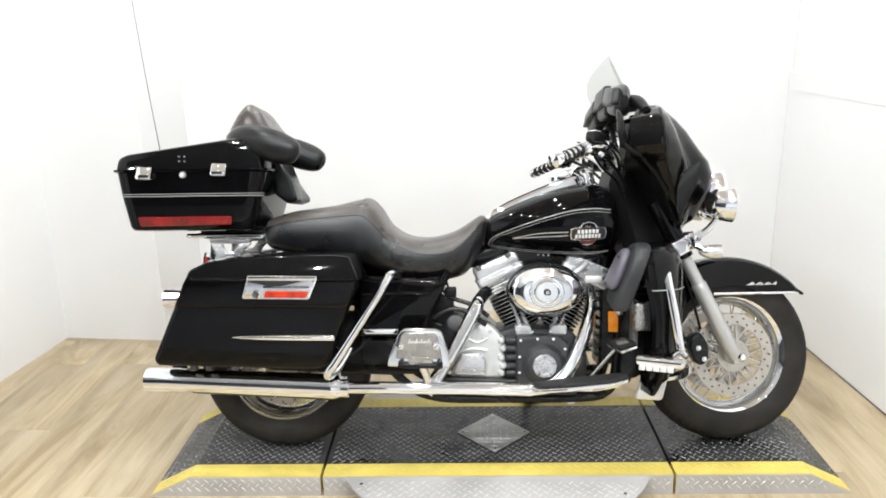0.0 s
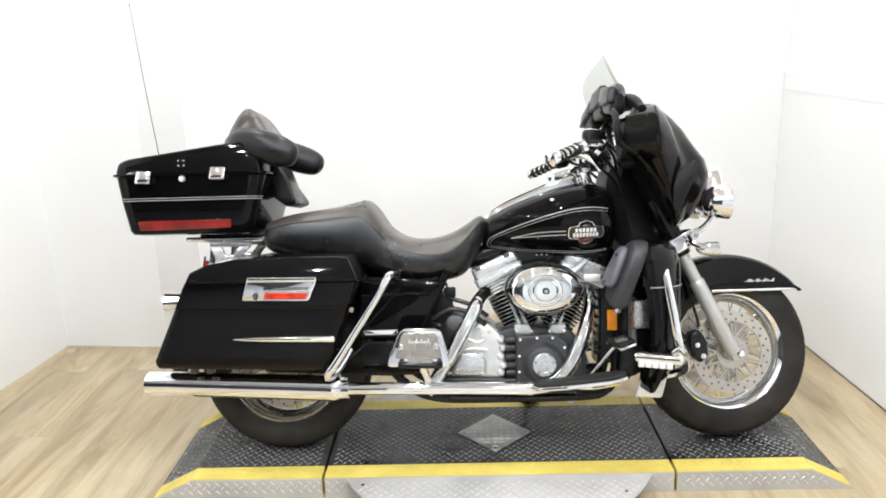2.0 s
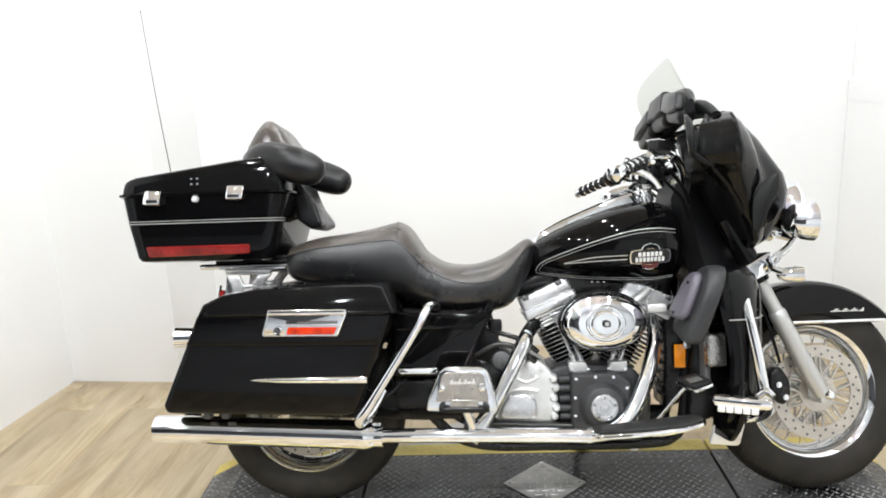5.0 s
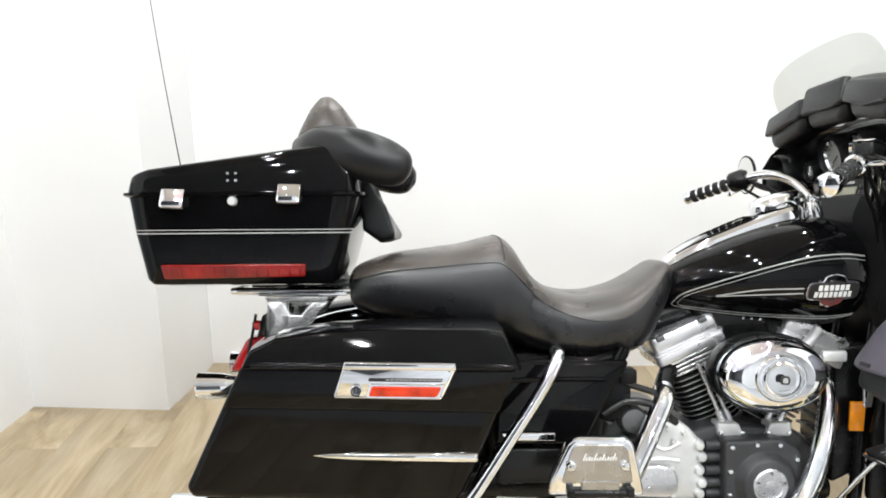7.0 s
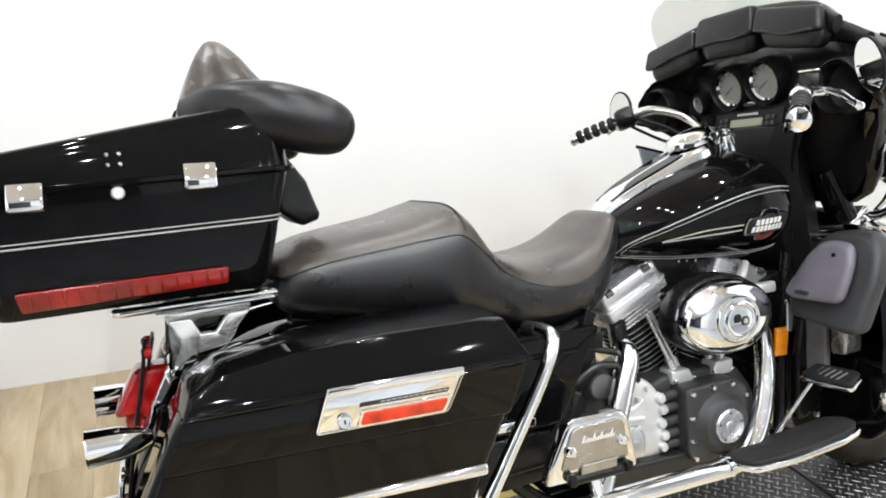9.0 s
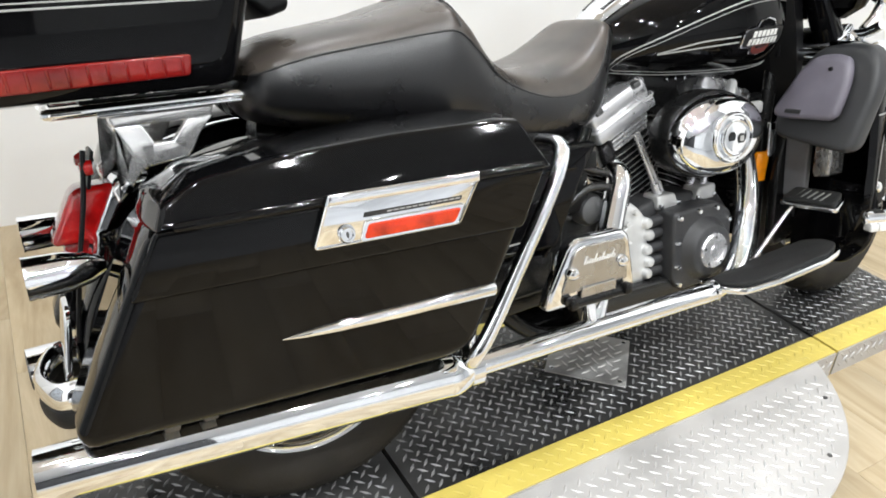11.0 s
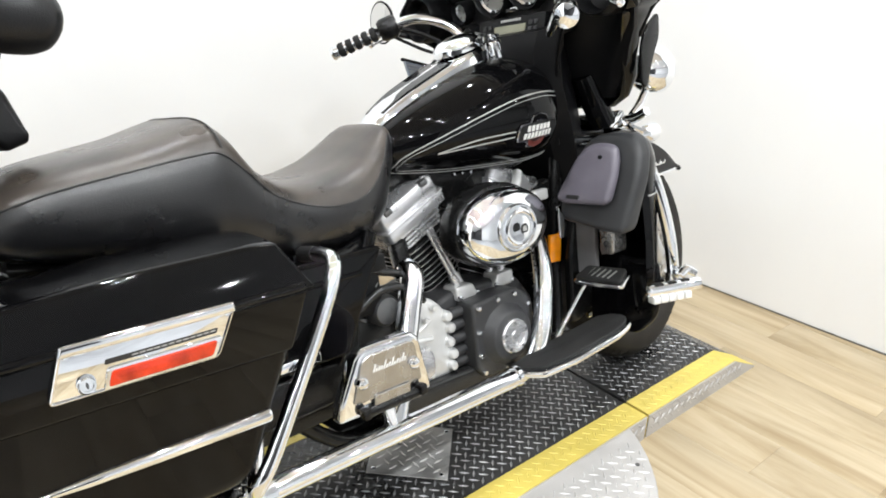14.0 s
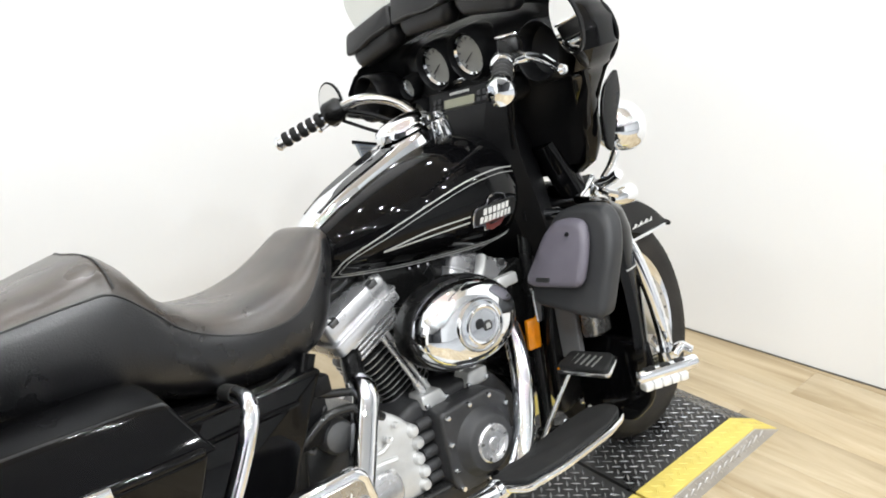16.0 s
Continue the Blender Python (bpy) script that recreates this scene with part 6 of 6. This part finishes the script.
part("indicator_slot", moved(box(-0.008, 0.004, -0.022, 0.022, -0.006, 0.006, 0.004), pose(0.436, 0.0, 1.043, 0, -10)), CHROME, dash)
part("indicator_window", moved(box(-0.0095, -0.0082, -0.018, 0.018, -0.0035, 0.0035, 0.001), pose(0.436, 0.0, 1.043, 0, -10)), DARKPAINT, dash)
for k in range(4):
    part("rocker_switch", moved(box(-0.010, 0.012, -0.013, 0.013, -0.009, 0.009, 0.003), pose(0.44, -0.06 + k * 0.04, 0.934, 0, 8)), PLASTIC, dash)
for s in (-1, 1):
    part("speaker_pod", lathe([(0.058, 0.08), (0.063, 0.03), (0.062, -0.004), (0.058, -0.010), (0.053, -0.002), (0.049, 0.030), (0.03, 0.046), (0.0, 0.050)], (0.396, 0.015 + s * 0.312, 1.055), "x", 36), PLASTIC, dash)
    mi = part("mirror", lathe([(0.0, 0.016), (0.028, 0.014), (0.041, 0.004), (0.043, -0.004), (0.040, -0.0055)], (0, 0, 0), "x", 30, m=pose(0.354, 0.018 + s * 0.432, 1.077 - s * 0.011, s * 12, -6, s * 14), sz=1.42), PLASTIC, fairing, "oval mirror in a black shell")
    part("mirror_glass", lathe([(0.0395, -0.0045), (0.0395, -0.006), (0.0, -0.0062)], (0, 0, 0), "x", 30, m=pose(0.354, 0.018 + s * 0.432, 1.077 - s * 0.011, s * 12, -6, s * 14), sz=1.42), MIRROR, mi)
    part("mirror_stem", tube([(0.362, 0.018 + s * 0.425, 1.045), (0.385, s * 0.405, 1.025), (0.43, s * 0.375, 1.01)], 0.009, 8), PLASTIC, mi)

# windscreen: a sheet bowed back at its sides, with a broad rounded top
def screen_x(y, z):
    return 0.430 - 0.50 * (z - 1.29) - 0.80 * (y - 0.022) ** 2


rings_o, rings_i = [], []
for j in range(17):
    w = 1 - (1 - j / 16) ** 2
    z, hw = 1.165 + 0.215 * w, 0.285 * max(0.0004, 1 - w ** 5) ** 0.5
    ring = [0.022 + hw * (-1 + 2 * k / 32) for k in range(33)]
    rings_o.append([(screen_x(y, z), y, z) for y in ring])
    rings_i.append([(screen_x(y, z) - 0.004, y, z) for y in ring])
part("windscreen", skin([a + b[::-1] for a, b in zip(rings_o, rings_i)]), SHIELD, fairing, "lightly smoked clear windscreen").visible_shadow = False
# leather pouch behind the screen: three bulging pockets under flaps
wp = part("windscreen_pouch", tube([(0.392, 0.315, 1.188), (0.408, 0.21, 1.222), (0.416, 0.0, 1.242), (0.408, -0.21, 1.222), (0.392, -0.305, 1.188)], [0.02, 0.034, 0.036, 0.034, 0.02], 16, flat=0.55), LEATHER, fairing, "black leather windscreen pouch with three pockets")


def pouch_drop(y):
    return -0.012 - 0.40 * y * y + 0.003 * math.sin(y * 40)


for y0, y1, zt in ((0.118, 0.317, 1.252), (-0.088, 0.110, 1.268), (-0.288, -0.094, 1.252)):
    ym = (y0 + y1) / 2

    def bag_place(x, y, z):
        e = abs(x - ym) / (y1 - y0) * 2
        return (0.388 - 0.06 * x * x + y * (1 - 0.25 * e * e), x, z + 0.022 + pouch_drop(x))

    def flap_place(x, y, z):
        return (0.366 + y - 0.06 * x * x + 0.16 * (z - 1.20), x, z + 0.022 + pouch_drop(x))

    bag = part("pocket", pad(rounded([(y0 + 0.004, 1.185), (y0 + 0.012, 1.240), (y1 - 0.012, 1.240), (y1 - 0.004, 1.185), (y1 - 0.024, 1.158), (y0 + 0.024, 1.158)], 0.022, 4), -0.024, 0.036, 0.020, place=bag_place, steps=5), LEATHER, wp)
    part("pocket_flap", pad(rounded([(y0 - 0.003, 1.198), (y0 + 0.006, zt), (y1 - 0.006, zt), (y1 + 0.003, 1.198), (ym, 1.190)], 0.014), -0.012, 0.016, 0.008, place=flap_place), LEATHER, wp)
    part("flap_hem", tube([flap_place(y0 + (y1 - y0) * (0.06 + 0.88 * k / 8), -0.0135, 1.202 - 0.007 * math.sin(math.pi * k / 8)) for k in range(9)], 0.0022, 6), PIPING, wp)

# unidentified ribbed grey panel low on the far side of the fairing
vent = part("side_panel", pad(rounded([(0.322, 0.952), (0.404, 0.928), (0.396, 0.910), (0.372, 0.896), (0.337, 0.890)], 0.004), 0.326, 0.334, 0.002), RIBGREY, fairing, "blue-grey ribbed side panel")
part("panel_cap", tube([(0.316, 0.330, 0.956), (0.362, 0.330, 0.943), (0.408, 0.330, 0.930)], 0.005, 8), PLASTIC, vent)
for k in range(6):
    part("panel_rib", tube([(0.330 + k * 0.0025, 0.3245, 0.940 - k * 0.0085), (0.394 - k * 0.004, 0.3245, 0.924 - k * 0.0065)], 0.0016, 6), PINSTRIPE, vent)
part("panel_stay", tube([(0.400, 0.330, 0.922), (0.450, 0.300, 0.925)], 0.006, 8), PLASTIC, vent)

# lamps under the fairing
lampbar = group_part("lamp_bar", tube([(0.655, -0.225, 0.755), (0.66, -0.17, 0.735), (0.655, -0.08, 0.74), (0.655, 0.08, 0.74), (0.66, 0.17, 0.735), (0.655, 0.225, 0.755)], 0.012, 12), CHROME, "chrome auxiliary lamp bar")
head = part("headlight", lathe([(0.02, -0.06), (0.085, -0.02), (0.098, 0.02), (0.096, 0.034), (0.086, 0.036), (0.083, 0.022), (0.05, -0.005), (0.0, -0.015)], (0.755, 0, 0.885), "x", 40), CHROME, lampbar, "round chrome-rimmed headlight")
part("headlight_glass", lathe([(0.0, 0.042), (0.05, 0.038), (0.084, 0.028), (0.0, 0.0275)], (0.755, 0, 0.885), "x", 36), GLASS, head)
for s in (-1, 1):
    al = part("passing_lamp", lathe([(0.0, -0.055), (0.030, -0.049), (0.050, -0.026), (0.059, 0.008), (0.062, 0.03), (0.058, 0.034), (0.055, 0.022), (0.025, 0.0), (0.0, -0.003)], (0.745, s * 0.172, 0.852), "x", 34), CHROME, lampbar, "round chrome passing lamp")
    part("lamp_glass", lathe([(0.0, 0.036), (0.03, 0.034), (0.056, 0.026), (0.0, 0.0255)], (0.745, s * 0.172, 0.852), "x", 30), GLASS, al)
    part("lamp_stem", tube([(0.73, s * 0.172, 0.805), (0.70, s * 0.172, 0.77), (0.665, s * 0.172, 0.745)], 0.011, 10), CHROME, lampbar)
    ts = part("front_signal", lathe([(0.0, -0.048), (0.011, -0.044), (0.020, -0.026), (0.024, 0.0), (0.025, 0.026), (0.023, 0.028), (0.021, 0.022)], (0.712, s * 0.181, 0.692), "x", 26), CHROME, lampbar, "chrome bullet turn signal")
    part("signal_lens", lathe([(0.0, 0.030), (0.014, 0.027), (0.022, 0.023), (0.0, 0.0225)], (0.712, s * 0.181, 0.692), "x", 20), AMBER, ts)
    part("signal_stem", tube([(0.68, s * 0.19, 0.70), (0.655, s * 0.175, 0.715), (0.65, s * 0.15, 0.735)], 0.010, 8), CHROME, lampbar)
    # air deflector wings beside the fork
    part("air_deflector", pad(rounded([(0.642, 0.996), (0.640, 0.935), (0.612, 0.890), (0.580, 0.815), (0.562, 0.830), (0.566, 0.915), (0.588, 0.960)], 0.02), s * 0.274, s * 0.284, 0.003), SATIN, bike, "dark air deflector")

# --- handlebar and controls ---
hb = group_part("handlebar", tube([(0.425, 0.0, 0.905), (0.425, -0.06, 0.915), (0.415, -0.13, 0.965), (0.385, -0.20, 1.030), (0.33, -0.265, 1.056), (0.265, -0.32, 1.038), (0.155, -0.412, 0.993)], 0.0127, 14), CHROME, "chrome handlebar with rubber-banded grips")
part("bar_half", mirrored(tube([(0.425, 0.0, 0.905), (0.425, -0.06, 0.915), (0.415, -0.13, 0.965), (0.385, -0.20, 1.030), (0.33, -0.265, 1.056), (0.265, -0.32, 1.038), (0.155, -0.412, 0.993)], 0.0127, 14)), CHROME, hb)
for s in (-1, 1):
    a, b = Vector((0.252, s * 0.332, 1.032)), Vector((0.157, s * 0.414, 0.993))
    d = (b - a).normalized()
    L = (b - a).length
    g = part("grip", tube([a, b], 0.0165, 18, smooth=False), CHROME, hb, "chrome grip with black rubber bands")
    for k in range(5):
        p0 = a + d * (0.006 + k * (L - 0.012) / 5)
        p1 = p0 + d * ((L - 0.012) / 5 - (0.010 if s < 0 else 0.006))
        part("grip_band", tube([p0, p0 + d * 0.004, p1 - d * 0.004, p1], [0.0165, 0.0195, 0.0195, 0.0165], 18, smooth=False), RUBBER, g)
    part("grip_cap", tube([b, b + d * 0.004, b + d * 0.010, b + d * 0.013], [0.0195, 0.0195, 0.016, 0.004], 18, smooth=False), CHROME, g)
    if s < 0:
        part("throttle_cap", tube([b - d * 0.03, b - d * 0.012, b + d * 0.012, b + d * 0.02], [0.021, 0.026, 0.024, 0.008], 20, smooth=False), CHROME, g)
    sw = part("switch_housing", tube([a - d * 0.055, a - d * 0.045, a - d * 0.012, a - d * 0.002], [0.018, 0.025, 0.025, 0.02] if s < 0 else [0.024, 0.031, 0.031, 0.025], 16, smooth=False), CHROME if s < 0 else SATIN, hb)
    for k in range(3):
        part("switch_button", moved(box(-0.007, 0.007, -0.006, 0.006, -0.005, 0.005, 0.002), Matrix.Translation(a - d * (0.045 - k * 0.016) + Vector((-0.022, 0, -0.006 + k * 0.004)))), PLASTIC, sw)
    # master cylinder, lever
    if s < 0:
        part("master_cylinder", moved(box(-0.028, 0.028, -0.020, 0.020, -0.014, 0.016, 0.005), pose(0.296, s * 0.318, 1.068, 0, 6, -s * 35)), SATIN, hb)
        part("cylinder_lid", moved(box(-0.030, 0.030, -0.022, 0.022, 0.0165, 0.022, 0.003), pose(0.296, s * 0.318, 1.068, 0, 6, -s * 35)), CHROME, hb)
    else:
        part("clutch_perch", moved(box(-0.026, 0.026, -0.017, 0.017, -0.015, 0.015, 0.006), pose(0.290, s * 0.316, 1.046, 0, 6, -s * 35)), SATIN, hb)
    part("lever", tube([(0.30, s * 0.305, 1.045), (0.328, s * 0.325, 1.046), (0.330, s * 0.36, 1.036), (0.312, s * 0.40, 1.020), (0.295, s * 0.432, 1.008)], [0.009, 0.010, 0.009, 0.008, 0.008], 10, flat=0.6), CHROME, hb, "polished brake or clutch lever")
    part("lever_ball", lathe([(0.0, -0.010), (0.007, -0.007), (0.010, 0.0), (0.007, 0.007), (0.0, 0.010)], (0.294, s * 0.435, 1.007), "y", 14), CHROME, hb)
    part("control_cable", tube([(0.30, s * 0.29, 1.035), (0.355, s * 0.23, 1.0), (0.41, s * 0.17, 0.94), (0.44, s * 0.11, 0.86), (0.47, s * 0.09, 0.74)], 0.006, 8), PLASTIC, hb)
    part("control_cable", tube([(0.285, s * 0.32, 1.02), (0.33, s * 0.25, 0.975), (0.39, s * 0.18, 0.93), (0.43, s * 0.13, 0.84), (0.44, s * 0.11, 0.70)], 0.0045, 8), PLASTIC, hb)
    part("riser", tube([(0.435, s * 0.05, 0.86), (0.425, s * 0.05, 0.92)], 0.02, 12), CHROME, hb)

# --- leg shields, glove boxes, engine guard, pegs ---
for s in (-1, 1):
    rings, rings2 = [], []
    for z, ya, yb2, xa, xb in ((0.235, 0.15, 0.215, 0.545, 0.50), (0.265, 0.15, 0.282, 0.565, 0.49), (0.31, 0.15, 0.325, 0.582, 0.486), (0.36, 0.15, 0.342, 0.594, 0.484), (0.41, 0.145, 0.342, 0.602, 0.485), (0.46, 0.14, 0.342, 0.610, 0.488), (0.53, 0.14, 0.346, 0.615, 0.48), (0.60, 0.14, 0.354, 0.615, 0.462), (0.66, 0.14, 0.362, 0.610, 0.452), (0.70, 0.145, 0.350, 0.598, 0.455), (0.722, 0.16, 0.32, 0.572, 0.465), (0.73, 0.19, 0.28, 0.54, 0.485)):
        r1, r2 = [], []
        for k in range(13):
            t = k / 12
            y = ya + (yb2 - ya) * math.sin(t * math.pi / 2)
            x = xb + (xa - xb) * math.cos(t * math.pi / 2)
            r1.append((x, s * y, z))
            r2.append((x - 0.014, s * (y - 0.008 * t), z))
        rings.append(r1 + r2[::-1])
    ls = group_part("leg_shield", skin(rings), PAINT, "gloss black leg shield with a storage box")
    part("shield_stripe", tube([(0.4686 + 0.1480 * math.cos(t * math.pi / 2), s * (0.1405 + 0.2111 * math.sin(t * math.pi / 2)), 0.578) for t in (0.3, 0.5, 0.65, 0.8, 0.92, 1.0)], 0.0018, 5), PINSTRIPE, ls)
    # storage box behind it: outline in y and z, from back to front
    BOX = rounded([(0.168, 0.575), (0.205, 0.690), (0.235, 0.724), (0.292, 0.732), (0.352, 0.728), (0.380, 0.694), (0.388, 0.636), (0.374, 0.512), (0.316, 0.516), (0.180, 0.533)], 0.022, 4)
    gb = part("glove_box", pad(BOX, 0.386, 0.438, 0.016, place=lambda x, y, z: (y + (z - 0.64) * 0.37, s * x, z), steps=4), GREYPANEL, ls, "black-grey glove box")
    LIDP = rounded([(0.178, 0.598), (0.218, 0.680), (0.246, 0.708), (0.290, 0.714), (0.328, 0.706), (0.340, 0.674), (0.341, 0.636), (0.335, 0.588), (0.322, 0.578), (0.205, 0.576), (0.182, 0.582)], 0.022, 4)
    gl = part("glove_lid", pad(LIDP, 0.358, 0.387, 0.014, place=lambda x, y, z: (y + (z - 0.64) * 0.37, s * x, z), steps=4), GREYLID, gb, "faded purple-grey glove box lid")
    part("lid_label", pad(rounded([(0.215, 0.590), (0.253, 0.590), (0.253, 0.5985), (0.215, 0.5985)], 0.002), 0.3545, 0.3585, 0.0008, place=lambda x, y, z: (y + (z - 0.64) * 0.37, s * x, z), steps=1), DARKPAINT, gl)
    part("lid_stud", lathe([(0.0, -0.003), (0.004, -0.002), (0.005, 0.002)], (0.372, s * 0.295, 0.684), "x", 10), PLASTIC, gl)
    part("shield_back", pad(rounded([(0.146, 0.372), (0.205, 0.372), (0.212, 0.530), (0.15, 0.530)], 0.008), 0.438, 0.455, 0.004, place=lambda x, y, z: (y, s * x, z)), BRACKET, ls, "grey painted bracket panel")
    part("vent_door", pad(rounded([(0.228, 0.43), (0.270, 0.435), (0.274, 0.532), (0.232, 0.53)], 0.010), 0.430, 0.485, 0.006, place=lambda x, y, z: (y, s * x, z)), BRUSHED, ls, "brushed metal vent")
    part("shield_leg", pad(rounded([(0.44, 0.55), (0.575, 0.54), (0.575, 0.40), (0.53, 0.30), (0.46, 0.25), (0.40, 0.24), (0.41, 0.42)], 0.03), s * 0.125, s * 0.15, 0.008), SATIN, ls)
    part("shield_foot", pad(rounded([(0.150, 0.215), (0.295, 0.222), (0.340, 0.268), (0.352, 0.330), (0.336, 0.410), (0.150, 0.415)], 0.018, 4), 0.0, 0.016, 0.006, place=lambda x, y, z: (0.492 + y - 0.06 * (0.32 - x) + (z - 0.32) * 0.14, s * x, z), steps=4), PAINT, ls)
    eg = group_part("engine_guard", tube([(0.50, s * 0.10, 0.700), (0.512, s * 0.20, 0.695), (0.520, s * 0.29, 0.668), (0.522, s * 0.330, 0.61), (0.540, s * 0.348, 0.50), (0.556, s * 0.348, 0.40), (0.572, s * 0.330, 0.350), (0.612, s * 0.24, 0.300), (0.60, s * 0.16, 0.262), (0.50, s * 0.11, 0.235)], 0.0155, 14), CHROME, "chrome engine guard bar")
    p0, p1 = Vector((0.412, s * 0.374, 0.362)), Vector((0.552, s * 0.426, 0.356))
    d = (p1 - p0).normalized()
    pg = part("highway_peg", tube([p0, p0 + d * 0.004, p0 + d * 0.012, p1 - d * 0.012, p1 - d * 0.004, p1], [0.008, 0.014, 0.0155, 0.0165, 0.015, 0.008], 20, flat=0.8, smooth=False), CHROME, eg, "chrome highway peg with a ribbed pad")
    frm = Matrix.Translation(p0) @ d.to_track_quat("X", "Z").to_matrix().to_4x4()
    for k in range(5):
        x = 0.012 + k * 0.0215
        part("peg_rib", moved(box(x, x + 0.0195, -0.013, 0.013, -0.030, -0.0125, 0.003), frm), POLISHED, pg)
    for k in range(3):
        part("peg_pad", moved(box(0.018 + k * 0.036, 0.044 + k * 0.036, -0.009, 0.009, 0.0100, 0.0165, 0.003), frm), RUBBER, pg)
    part("peg_clamp", tube([(0.548, s * 0.356, 0.378), (0.552, s * 0.354, 0.338)], [0.0225, 0.0225], 16, smooth=False), CHROME, eg)
    part("peg_mount", tube([(0.530, s * 0.388, 0.374), (0.548, s * 0.394, 0.386), (0.562, s * 0.410, 0.374)], [0.010, 0.012, 0.009], 10), CHROME, eg)
    part("peg_clamp_bolt", tube([(0.566, s * 0.382, 0.372), (0.566, s * 0.352, 0.376)], 0.007, 8), STEEL, eg)
    if s < 0:
        group_part("side_reflector", moved(box(-0.006, 0.006, -0.017, 0.017, -0.037, 0.037, 0.003), pose(0.388, s * 0.118, 0.446, 0, 10, s * 102)), AMBER, "amber side reflector")
part("guard_plate", pad(rounded([(0.452, 0.184), (0.545, 0.178), (0.566, 0.262), (0.470, 0.246)], 0.014), -0.178, -0.162, 0.006), POLISHED, bike, "polished lower guard plate")
part("horn_cover", lathe([(0.0, 0.18), (0.04, 0.176), (0.06, 0.16), (0.062, 0.12)], (0.145, 0, 0.55), "y", 28), CHROME, bike, "chrome horn cover")
group_part("side_plate_chrome", pad(rounded([(0.395, 0.555), (0.43, 0.55), (0.42, 0.47), (0.395, 0.47)], 0.006), -0.125, -0.135, 0.003), CHROME)

# ---- floor planks, the nearest pieces last ----
PW, PL = 0.178, 1.22
bm = box(-PW / 2 + 0.0003, PW / 2 - 0.0003, 0.0003, PL - 0.0003, -0.006, 0.0, 0.0004)
board = bpy.data.meshes.new("plank")
bm.to_mesh(board)
bm.free()
finish(board, PLANK, 30)
rng = random.Random(3)
x = -4.668 + PW / 2
while x < 4.4:
    y = YW - PL * rng.random()
    inside = FL[0] < x < FR[0] + 0.1
    end = min(CB[1] if x > CB[0] else CP[1] + 0.06, CB[1] + 0.03) + 0.01 if inside else YF + 0.01
    while y < end - 0.01:
        o = new("plank", board)
        y0, y1 = max(y, YW), min(y + PL, end)
        o.location = (x, y0, FLOOR)
        o.scale = (1, (y1 - y0) / PL, 1)
        o.parent = floor
        y += PL
    x += PW
